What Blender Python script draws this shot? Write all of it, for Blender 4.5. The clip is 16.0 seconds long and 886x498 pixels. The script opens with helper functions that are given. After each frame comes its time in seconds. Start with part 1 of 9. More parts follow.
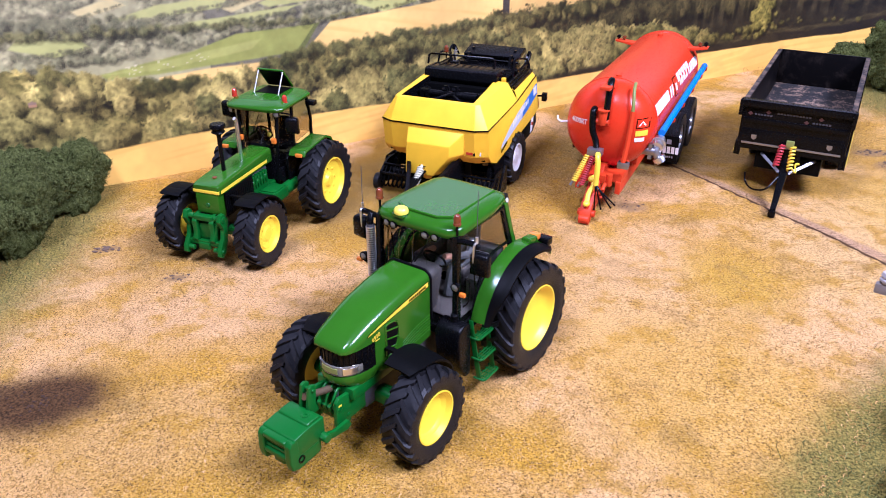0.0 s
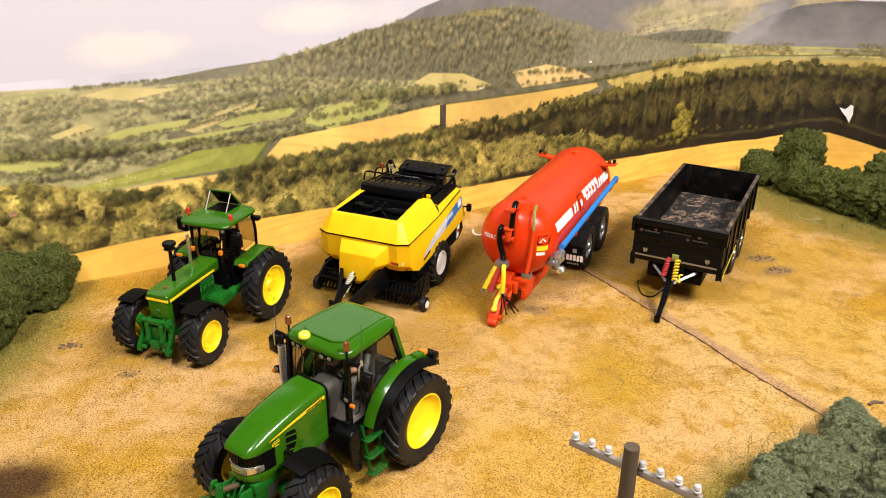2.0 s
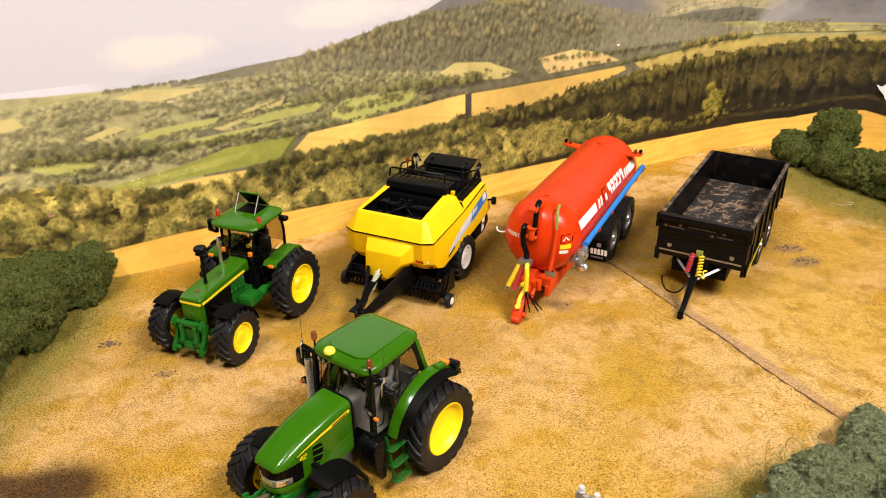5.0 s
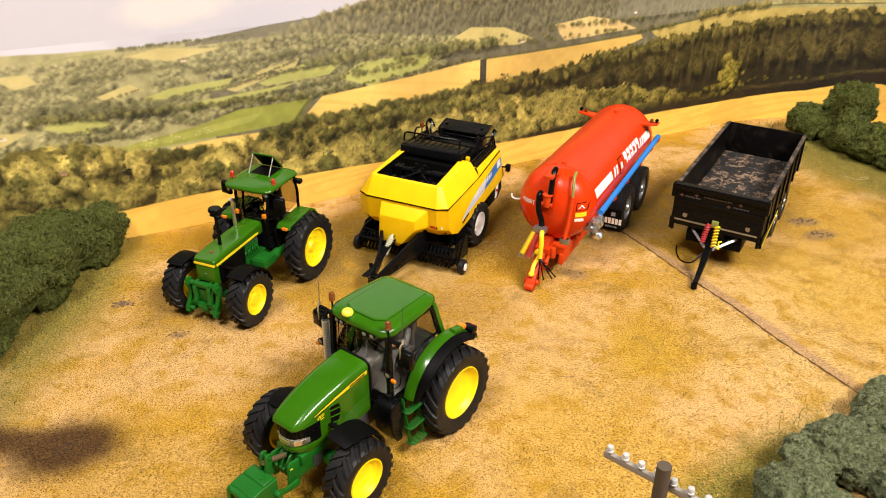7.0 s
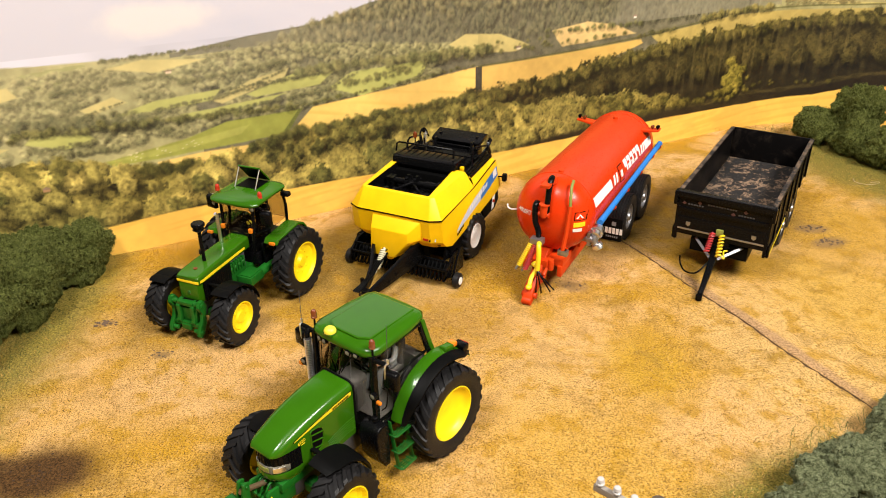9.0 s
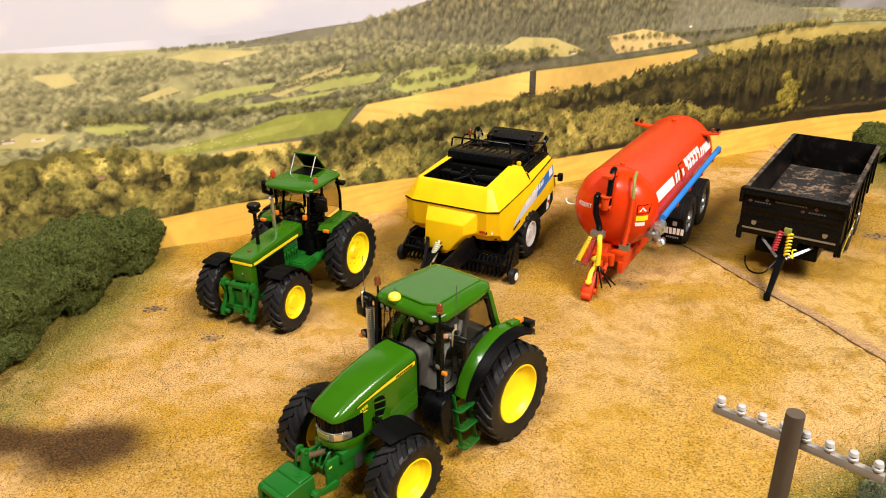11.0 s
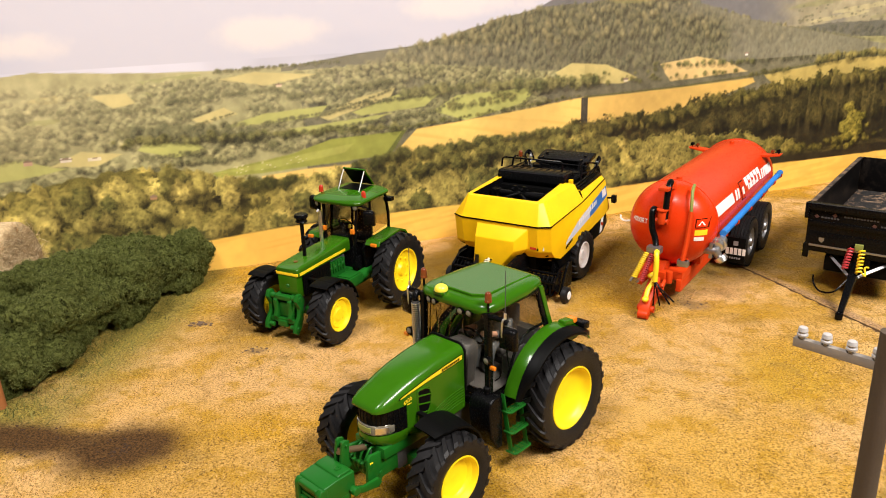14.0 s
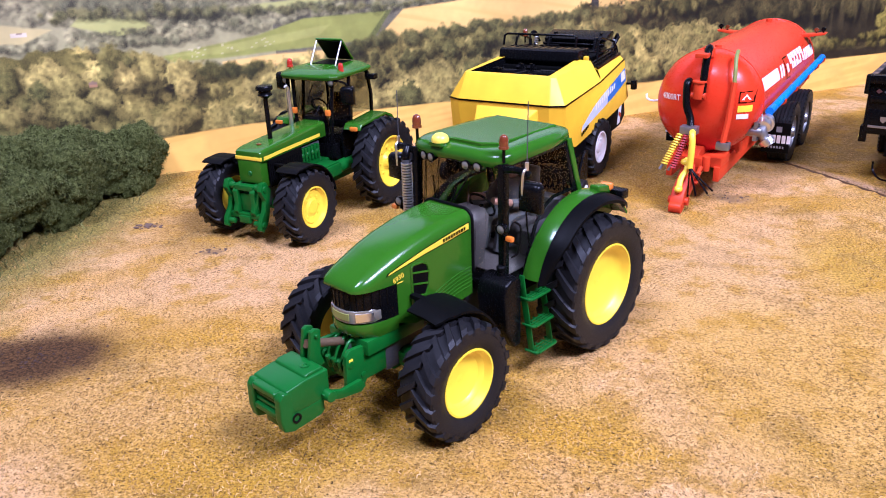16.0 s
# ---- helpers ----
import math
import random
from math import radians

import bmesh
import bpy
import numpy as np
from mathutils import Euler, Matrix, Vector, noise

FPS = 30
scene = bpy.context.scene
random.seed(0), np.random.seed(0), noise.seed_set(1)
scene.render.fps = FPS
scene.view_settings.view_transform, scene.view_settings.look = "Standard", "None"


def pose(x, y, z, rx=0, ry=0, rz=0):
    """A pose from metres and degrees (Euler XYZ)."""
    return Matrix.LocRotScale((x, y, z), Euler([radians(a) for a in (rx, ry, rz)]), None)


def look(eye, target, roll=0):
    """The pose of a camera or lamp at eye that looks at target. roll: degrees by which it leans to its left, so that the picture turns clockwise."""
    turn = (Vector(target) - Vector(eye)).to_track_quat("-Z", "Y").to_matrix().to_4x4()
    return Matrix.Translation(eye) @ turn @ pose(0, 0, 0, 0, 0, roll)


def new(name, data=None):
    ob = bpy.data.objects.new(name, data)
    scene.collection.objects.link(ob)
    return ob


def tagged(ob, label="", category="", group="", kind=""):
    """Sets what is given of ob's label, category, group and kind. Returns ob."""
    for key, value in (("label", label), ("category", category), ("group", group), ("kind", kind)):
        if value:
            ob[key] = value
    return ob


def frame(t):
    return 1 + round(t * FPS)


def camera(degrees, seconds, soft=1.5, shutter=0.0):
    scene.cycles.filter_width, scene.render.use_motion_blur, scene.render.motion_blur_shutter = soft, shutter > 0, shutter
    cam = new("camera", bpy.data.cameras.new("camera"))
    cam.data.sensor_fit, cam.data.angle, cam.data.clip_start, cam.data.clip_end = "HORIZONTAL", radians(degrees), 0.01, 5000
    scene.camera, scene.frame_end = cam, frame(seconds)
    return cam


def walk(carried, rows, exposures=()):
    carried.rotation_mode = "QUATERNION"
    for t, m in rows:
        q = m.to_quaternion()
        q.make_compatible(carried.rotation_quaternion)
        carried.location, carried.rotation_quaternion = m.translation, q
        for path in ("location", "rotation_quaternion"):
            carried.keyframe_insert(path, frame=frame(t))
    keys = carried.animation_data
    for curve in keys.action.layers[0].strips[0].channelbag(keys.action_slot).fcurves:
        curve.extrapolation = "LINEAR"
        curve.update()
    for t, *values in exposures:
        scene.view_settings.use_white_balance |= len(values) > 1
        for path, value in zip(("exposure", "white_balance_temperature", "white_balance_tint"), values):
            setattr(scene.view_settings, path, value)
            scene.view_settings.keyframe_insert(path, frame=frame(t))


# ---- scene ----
K = 1 / 32  # the place is a 1:32 model: all sizes below are those of the full-size original
cam = camera(59.5, 16.0, 1.0)
PATH = [
    (0, (0.117, -0.109, 7.857), (0.082, 1.662, 6.928), -0.4),
    (0.5, (0.37, -0.461, 8.371), (0.332, 1.326, 7.472), -0.3),
    (1, (1.154, -0.873, 9.053), (1.117, 0.932, 8.192), -0.3),
    (1.5, (1.662, -1.271, 9.609), (1.636, 0.551, 8.784), -0.1),
    (2, (1.905, -1.865, 10.113), (1.888, -0.034, 9.31), 0.6),
    (2.5, (2.135, -2.76, 10.768), (2.134, -0.923, 9.976), 1.9),
    (3, (1.436, -4.334, 11.456), (1.442, -2.494, 10.672), 2.6),
    (3.5, (1.923, -3.545, 11.845), (1.911, -1.706, 11.06), 2.0),
    (4, (2.023, -1.502, 11.316), (1.971, 0.319, 10.491), 0.4),
    (4.5, (2.218, -0.609, 10.869), (2.136, 1.189, 9.997), -0.7),
    (5, (2.148, -1.625, 11.308), (2.046, 0.153, 10.399), -0.9),
    (5.2, (2.092, -1.854, 11.505), (1.979, -0.085, 10.579), -0.8),
    (7.3, (1.795, -1.629, 11.092), (1.692, 0.116, 10.119), 0.1),
    (7.5, (1.829, -1.639, 11.095), (1.727, 0.111, 10.131), -0.1),
    (8, (2.092, -1.433, 11.107), (1.985, 0.321, 10.152), -0.7),
    (8.2, (2.175, -1.271, 11.181), (2.069, 0.474, 10.21), -1.3),
    (10.3, (1.768, -0.862, 9.549), (1.603, 0.926, 8.668), -0.2),
    (10.5, (1.602, -1.06, 9.448), (1.432, 0.73, 8.571), -0.7),
    (11, (1.419, -1.19, 9.226), (1.218, 0.619, 8.397), -0.8),
    (11.5, (1.326, -1.247, 8.86), (1.103, 0.577, 8.069), -0.5),
    (12, (1.102, -1.39, 8.66), (0.86, 0.45, 7.913), -0.1),
    (12.5, (1.212, -1.459, 8.72), (0.957, 0.388, 7.996), -0.1),
    (13, (1.435, -1.324, 8.236), (1.137, 0.522, 7.526), -1.0),
    (13.5, (1.662, -1.353, 8.11), (1.348, 0.502, 7.431), -1.5),
    (14, (1.444, -1.207, 7.812), (1.107, 0.65, 7.151), -2.0),
    (14.3, (1.02, -0.75, 7.458), (0.673, 1.102, 6.786), -1.4),
    (14.5, (0.749, -0.228, 7.273), (0.38, 1.615, 6.591), -2.4),
    (15, (0.369, 0.684, 6.255), (-0.007, 2.507, 5.522), -2.7),
    (15.5, (0.479, 0.873, 5.725), (0.127, 2.68, 4.944), -2.8),
    (16, (0.806, 1.02, 5.437), (0.507, 2.844, 4.672), -2.2),
]
# the camera's own white balance drifts on the way
BALANCE = [(0, 0.05, 4620, 37), (0.5, 0.03, 4900, 32), (1.0, -0.02, 5700, 19), (2.0, -0.13, 6200, 13), (3.0, -0.2, 6150, 12), (3.6, -0.24, 6050, 13), (4.2, -0.22, 6300, 13), (5.0, -0.18, 6400, 12), (11.0, -0.14, 6350, 11), (12.5, -0.18, 6200, 13), (14.5, -0.17, 6280, 13), (15.2, -0.02, 6050, 16), (15.6, 0.02, 5450, 25), (16.0, 0.06, 4620, 40)]
walk(cam, [(t, look(Vector(eye) * K, Vector(target) * K, roll)) for t, eye, target, roll in PATH], BALANCE)


# ---- world and large lights ----
world = bpy.data.worlds.new("world")
scene.world = world
world.use_nodes = True
world.node_tree.nodes["Background"].inputs[0].default_value = (1.0, 0.93, 0.82, 1)
world.node_tree.nodes["Background"].inputs[1].default_value = 0.012


def area_lamp(name, eye, target, size, size_y, power, colour):
    data = bpy.data.lights.new(name, "AREA")
    data.shape, data.size, data.size_y = "RECTANGLE", size * K, size_y * K
    data.energy, data.color = power, colour
    ob = new(name, data)
    ob.matrix_world = look(Vector(eye) * K, Vector(target) * K)
    return ob


area_lamp("ceiling_lamp", (36, -12, 51), (5, 16, 0), 30, 12, 79, (1.0, 0.93, 0.83))
area_lamp("ceiling_lamp", (-14, -8, 53), (0, 14, 0), 18, 9, 34, (1.0, 0.95, 0.87))


# ---- small tools ----
def part(name, bm, material, parent=None, label="", bevel=0.0, seg=2, smooth=38, m=None, kind=""):
    """One mesh object; sizes in full-size metres."""
    bmesh.ops.remove_doubles(bm, verts=bm.verts, dist=1e-5)
    bmesh.ops.recalc_face_normals(bm, faces=bm.faces)
    if bevel:
        sharp = [e for e in bm.edges if len(e.link_faces) == 2 and e.calc_face_angle(0) > 0.5]
        bmesh.ops.bevel(bm, geom=sharp, offset=bevel, segments=seg, affect="EDGES", profile=0.6, clamp_overlap=True)
    bmesh.ops.scale(bm, vec=(K, K, K), verts=bm.verts)
    me = bpy.data.meshes.new(name)
    bm.to_mesh(me)
    bm.free()
    for mm in material if isinstance(material, (list, tuple)) else [material]:
        me.materials.append(mm)
    if smooth:
        me.shade_smooth()
        me.set_sharp_from_angle(angle=radians(smooth))
    ob = new(name, me)
    if parent is not None:
        ob.parent = parent
    if m is not None:
        ob.matrix_basis = m
    return tagged(ob, label, kind=kind)


def at(x, y, z, rx=0, ry=0, rz=0):
    return pose(x * K, y * K, z * K, rx, ry, rz)


def thing(name, x, y, angle, label, category, group="", z=0.0):
    ob = new(name)
    ob.empty_display_size = 0.01
    ob.matrix_basis = at(x, y, z, 0, 0, angle)
    return tagged(ob, label, category, group)


def again(ob, parent, m):
    """The same part once more, with its sub-parts."""
    c = ob.copy()
    scene.collection.objects.link(c)
    c.parent, c.matrix_basis = parent, m
    for child in ob.children:
        again(child, c, child.matrix_basis.copy())
    return c


def B():
    return bmesh.new()


def add(bm, vs, fs, m=None, mat=0):
    vv = [bm.verts.new(m @ Vector(v) if m else v) for v in vs]
    for f in fs:
        face = bm.faces.new([vv[i] for i in f])
        face.material_index = mat
    return vv


def box(bm, x0, x1, y0, y1, z0, z1, m=None, mat=0):
    vs = [(x, y, z) for x in (x0, x1) for y in (y0, y1) for z in (z0, z1)]
    add(bm, vs, [(0, 1, 3, 2), (4, 6, 7, 5), (0, 4, 5, 1), (2, 3, 7, 6), (0, 2, 6, 4), (1, 5, 7, 3)], m, mat)


def prism(bm, outline, a, b, axis="y", m=None, mat=0):
    """An outline in the plane across the axis, drawn out from a to b."""
    def place(p, h):
        return {"y": (p[0], h, p[1]), "x": (h, p[0], p[1]), "z": (p[0], p[1], h)}[axis]
    n = len(outline)
    vs = [place(p, a) for p in outline] + [place(p, b) for p in outline]
    fs = [tuple(range(n)), tuple(range(n, 2 * n))] + [(i, (i + 1) % n, n + (i + 1) % n, n + i) for i in range(n)]
    add(bm, vs, fs, m, mat)


def loft(bm, rings, closed=True, caps=True, m=None, mat=0):
    n = len(rings[0])
    vs = [v for r in rings for v in r]
    fs = []
    for k in range(len(rings) - 1):
        for i in range(n if closed else n - 1):
            j = (i + 1) % n
            fs.append((k * n + i, k * n + j, (k + 1) * n + j, (k + 1) * n + i))
    if caps and closed:
        fs += [tuple(range(n)), tuple(range((len(rings) - 1) * n, len(rings) * n))]
    add(bm, vs, fs, m, mat)


def lathe(bm, profile, seg=32, axis="y", m=None, mat=0, closed=False):
    """Turns (radius, height) pairs round an axis through the origin."""
    rings = []
    for i in range(seg):
        a = 2 * math.pi * i / seg
        c, s = math.cos(a), math.sin(a)
        rings.append([{"y": (r * c, h, r * s), "x": (h, r * c, r * s), "z": (r * c, r * s, h)}[axis] for r, h in profile])
    rings.append(rings[0])
    n = len(profile)
    vs = [v for r in rings[:-1] for v in r]
    fs = []
    for k in range(seg):
        k2 = (k + 1) % seg
        for i in range(n if closed else n - 1):
            j = (i + 1) % n
            fs.append((k * n + i, k * n + j, k2 * n + j, k2 * n + i))
    vv = [bm.verts.new(m @ Vector(v) if m else v) for v in vs]
    for f in fs:
        q = [vv[i] for i in f]
        if len({tuple(round(c, 6) for c in v.co) for v in q}) < 3:
            continue
        try:
            face = bm.faces.new(q)
            face.material_index = mat
        except ValueError:
            pass


def cyl(bm, p, q, r, seg=14, r2=None, mat=0):
    """A capped round bar from p to q."""
    tube(bm, [p, q], r, seg, r2=r2, mat=mat)


def tube(bm, path, r, seg=8, r2=None, mat=0, caps=True):
    pts = [Vector(p) for p in path]
    rings = []
    side = None
    for i, p in enumerate(pts):
        d = (pts[min(i + 1, len(pts) - 1)] - pts[max(i - 1, 0)]).normalized()
        if side is None or abs(d.dot(side)) > 0.98:
            side = Vector((0, 0, 1)) if abs(d.z) < 0.9 else Vector((1, 0, 0))
        u = (side - d * side.dot(d)).normalized()
        w = d.cross(u)
        side = u
        rr = r if r2 is None else r + (r2 - r) * i / (len(pts) - 1)
        rings.append([tuple(p + rr * (math.cos(2 * math.pi * k / seg) * u + math.sin(2 * math.pi * k / seg) * w)) for k in range(seg)])
    loft(bm, rings, True, caps, mat=mat)


def curve_points(points, steps=6):
    """A smooth run through a few points."""
    p = [Vector(q) for q in points]
    p = [2 * p[0] - p[1]] + p + [2 * p[-1] - p[-2]]
    out = []
    for i in range(1, len(p) - 2):
        for s in range(steps):
            t = s / steps
            a, b, c, d = p[i - 1], p[i], p[i + 1], p[i + 2]
            out.append(0.5 * (2 * b + (c - a) * t + (2 * a - 5 * b + 4 * c - d) * t * t + (3 * b - a - 3 * c + d) * t ** 3))
    return out + [p[-2]]


def coil(p, q, r, turns, per=10):
    p, q = Vector(p), Vector(q)
    d = (q - p).normalized()
    u = d.orthogonal().normalized()
    w = d.cross(u)
    n = int(turns * per)
    return [p + (q - p) * i / n + r * (math.cos(2 * math.pi * i / per) * u + math.sin(2 * math.pi * i / per) * w) for i in range(n + 1)]


def ball(bm, c, r, sx=1, sy=1, sz=1, u=14, v=9, mat=0):
    prof = [(r * math.sin(math.pi * i / v), -r * math.cos(math.pi * i / v)) for i in range(v + 1)]
    lathe(bm, prof, u, "z", Matrix.Translation(c) @ Matrix.Diagonal((sx, sy, sz, 1)), mat)


def arc_shell(bm, cx, cz, r, y0, y1, a0, a1, thick, steps=16, lip=0.0, mat=0):
    """A mudguard: part of a ring round an axle along y; angles in degrees from the front, upwards."""
    rings = []
    for i in range(steps + 1):
        a = radians(a0 + (a1 - a0) * i / steps)
        c, s = math.cos(a), math.sin(a)
        sec = [(r, y0), (r, y1), (r - lip, y1 + lip * 0.25), (r - lip - thick, y1 + lip * 0.25 - thick), (r - thick, y1 - thick), (r - thick, y0)]
        if not lip:
            sec = [(r, y0), (r, y1), (r - thick, y1), (r - thick, y0)]
        rings.append([(cx + q * c, y, cz + q * s) for q, y in sec])
    loft(bm, rings, mat=mat)


def rounded(hw, z0, z1, r, n=4):
    """A cross-section, flat below, with its two upper corners rounded."""
    pts = [(-hw, z0), (hw, z0)]
    pts += [(hw - r + r * math.cos(math.pi / 2 * i / n), z1 - r + r * math.sin(math.pi / 2 * i / n)) for i in range(n + 1)]
    pts += [(-hw + r - r * math.sin(math.pi / 2 * i / n), z1 - r + r * math.cos(math.pi / 2 * i / n)) for i in range(n + 1)]
    return pts


def letters(text, size, material, parent, m, name="lettering", depth=0.004):
    cu = bpy.data.curves.new("text", "FONT")
    cu.body, cu.size, cu.extrude, cu.align_x, cu.align_y = text, size * K, depth * K, "CENTER", "CENTER"
    tmp = new("text_tmp", cu)
    me = bpy.data.meshes.new_from_object(tmp.evaluated_get(bpy.context.evaluated_depsgraph_get()))
    bpy.data.objects.remove(tmp)
    me.materials.clear()
    me.materials.append(material)
    ob = new(name, me)
    ob.parent, ob.matrix_basis = parent, m
    return ob


# ---- materials ----
def nodes_of(name):
    mt = bpy.data.materials.new(name)
    mt.use_nodes = True
    nt = mt.node_tree
    return mt, nt, nt.nodes["Principled BSDF"]


def node(nt, kind, **values):
    n = nt.nodes.new(kind)
    for k, v in values.items():
        n.inputs[k].default_value = v
    return n


def coords(nt, scale=1.0, stretch=(1, 1, 1)):
    tc = nt.nodes.new("ShaderNodeTexCoord")
    mp = nt.nodes.new("ShaderNodeMapping")
    mp.inputs["Scale"].default_value = [scale * s / K for s in stretch]
    nt.links.new(tc.outputs["Object"], mp.inputs["Vector"])
    return mp.outputs[0]


def noise_of(nt, vec, scale, detail=4.0, rough=0.6, distortion=0.0):
    n = node(nt, "ShaderNodeTexNoise", Scale=scale, Detail=detail, Roughness=rough, Distortion=distortion)
    nt.links.new(vec, n.inputs["Vector"])
    return n.outputs["Fac"]


def ramp(nt, fac, stops):
    r = nt.nodes.new("ShaderNodeValToRGB")
    while len(r.color_ramp.elements) < len(stops):
        r.color_ramp.elements.new(0.5)
    for e, (p, c) in zip(r.color_ramp.elements, stops):
        e.position, e.color = p, (*c, 1) if len(c) == 3 else c
    nt.links.new(fac, r.inputs[0])
    return r.outputs[0]


def mix(nt, fac, a, b, kind="MIX"):
    n = nt.nodes.new("ShaderNodeMix")
    n.data_type, n.blend_type = "RGBA", kind
    for sock, v in ((n.inputs[0], fac), (n.inputs[6], a), (n.inputs[7], b)):
        if hasattr(v, "is_linked"):
            nt.links.new(v, sock)
        elif isinstance(v, (int, float)):
            sock.default_value = v
        else:
            sock.default_value = (*v, 1)
    return n.outputs[2]


def bump(nt, height, strength, dist, bsdf):
    b = node(nt, "ShaderNodeBump", Strength=strength, Distance=dist * K)
    nt.links.new(height, b.inputs["Height"])
    nt.links.new(b.outputs[0], bsdf.inputs["Normal"])


def paint(name, colour, rough=0.3, metal=0.0, dust=0.12, dust_colour=(0.45, 0.36, 0.22), grain=0.0, coat=0.0, spec=0.5):
    """Painted or moulded stuff with a thin uneven film of dust and small scuffs."""
    mt, nt, b = nodes_of(name)
    v = coords(nt)
    big = noise_of(nt, v, 1.3, 3, 0.6)
    fine = noise_of(nt, v, 26, 5, 0.7)
    shade = mix(nt, ramp(nt, big, [(0.3, (0, 0, 0)), (0.75, (1, 1, 1))]), [c * 0.9 for c in colour], [min(1, c * 1.08) for c in colour])
    film = nt.nodes.new("ShaderNodeMath")
    film.operation = "MULTIPLY"
    nt.links.new(ramp(nt, fine, [(0.5, (0, 0, 0)), (0.85, (1, 1, 1))]), film.inputs[0])
    film.inputs[1].default_value = dust
    nt.links.new(mix(nt, film.outputs[0], shade, dust_colour), b.inputs["Base Color"])
    rr = nt.nodes.new("ShaderNodeMapRange")
    rr.inputs["To Min"].default_value, rr.inputs["To Max"].default_value = max(0.03, rough - 0.06), rough + 0.14
    nt.links.new(fine, rr.inputs["Value"])
    nt.links.new(rr.outputs[0], b.inputs["Roughness"])
    b.inputs["Metallic"].default_value = metal
    b.inputs["Specular IOR Level"].default_value = spec
    b.inputs["Coat Weight"].default_value = coat
    b.inputs["Coat Roughness"].default_value = 0.12
    if grain:
        bump(nt, noise_of(nt, v, 60, 4, 0.7), grain, 0.01, b)
    return mt


GREEN = paint("green_paint", (0.025, 0.106, 0.002), 0.17, dust=0.01, coat=0.2, spec=0.28)
GREEN_DULL = paint("green_casting", (0.008, 0.098, 0.009), 0.30, dust=0.02, spec=0.28)
YELLOW = paint("yellow_rim_paint", (0.93, 0.70, 0.004), 0.38, dust=0.03)
STRIPE = paint("yellow_stripe", (0.85, 0.62, 0.01), 0.4, dust=0.02)
BALER_YELLOW = paint("baler_yellow_paint", (0.86, 0.515, 0.002), 0.34, dust=0.015, spec=0.2)
RED = paint("tanker_red_paint", (0.60, 0.034, 0.002), 0.25, dust=0.01, coat=0.03, spec=0.25)
RED_DULL = paint("red_casting", (0.58, 0.045, 0.003), 0.42, dust=0.02, spec=0.25)
RUBBER = paint("tyre_rubber", (0.011, 0.0105, 0.011), 0.42, dust=0.05, dust_colour=(0.05, 0.042, 0.036), grain=0.25, spec=0.2)
BLACK = paint("black_plastic", (0.003, 0.003, 0.0033), 0.22, dust=0.012, dust_colour=(0.05, 0.042, 0.034), spec=0.12)
BLACK_MATT = paint("matt_black", (0.003, 0.003, 0.003), 0.42, dust=0.015, dust_colour=(0.05, 0.04, 0.03), grain=0.12, spec=0.05)
GREY = paint("grey_trim", (0.26, 0.26, 0.27), 0.55)
DARK_GREY = paint("dark_grey_trim", (0.05, 0.05, 0.055), 0.55)
CHROME = paint("chrome", (0.80, 0.80, 0.80), 0.30, 1.0, dust=0.05)
STEEL = paint("grey_steel", (0.34, 0.34, 0.35), 0.38, 0.9, dust=0.1)
WHITE = paint("white_paint", (0.8, 0.79, 0.77), 0.4, dust=0.06)
BLUE = paint("blue_hose", (0.02, 0.17, 0.52), 0.4, dust=0.05, spec=0.3)
DECAL_BLUE = paint("blue_decal", (0.035, 0.16, 0.46), 0.4)
DECAL_PALE = paint("pale_grey_decal", (0.55, 0.60, 0.68), 0.4)
AMBER = paint("amber_lens", (0.15, 0.030, 0.006), 0.15, dust=0.02, coat=0.6)
ORANGE = paint("orange_lens", (0.75, 0.20, 0.01), 0.2, dust=0.02, coat=0.5)
RED_LENS = paint("red_lens", (0.42, 0.025, 0.008), 0.18, dust=0.02, coat=0.5)
DIM_RED = paint("dull_red_mark", (0.075, 0.028, 0.024), 0.5)
SEAT_GREY = paint("seat_grey", (0.085, 0.08, 0.075), 0.5)
COIL_RED = paint("red_coil", (0.42, 0.03, 0.035), 0.4)
COIL_YELLOW = paint("yellow_coil", (0.85, 0.62, 0.01), 0.4)
BRONZE = paint("bronze_ram", (0.16, 0.11, 0.06), 0.35, 0.5)
SKIN = paint("figure_skin", (0.55, 0.30, 0.19), 0.5)
SHIRT = paint("figure_shirt", (0.10, 0.11, 0.115), 0.6)
DOME_YELLOW = paint("receiver_yellow", (0.85, 0.72, 0.05), 0.35)
HEADLAMP = paint("headlamp_glass", (0.20, 0.19, 0.15), 0.14, 0.3, dust=0.02, coat=0.6)
OLIVE = paint("olive_tube", (0.22, 0.24, 0.05), 0.4)

GLASS, nt_, b_ = nodes_of("tinted_glass")
b_.inputs["Base Color"].default_value = (0.58, 0.56, 0.52, 1)
b_.inputs["Roughness"].default_value = 0.02
b_.inputs["Transmission Weight"].default_value = 1.0
b_.inputs["IOR"].default_value = 1.12


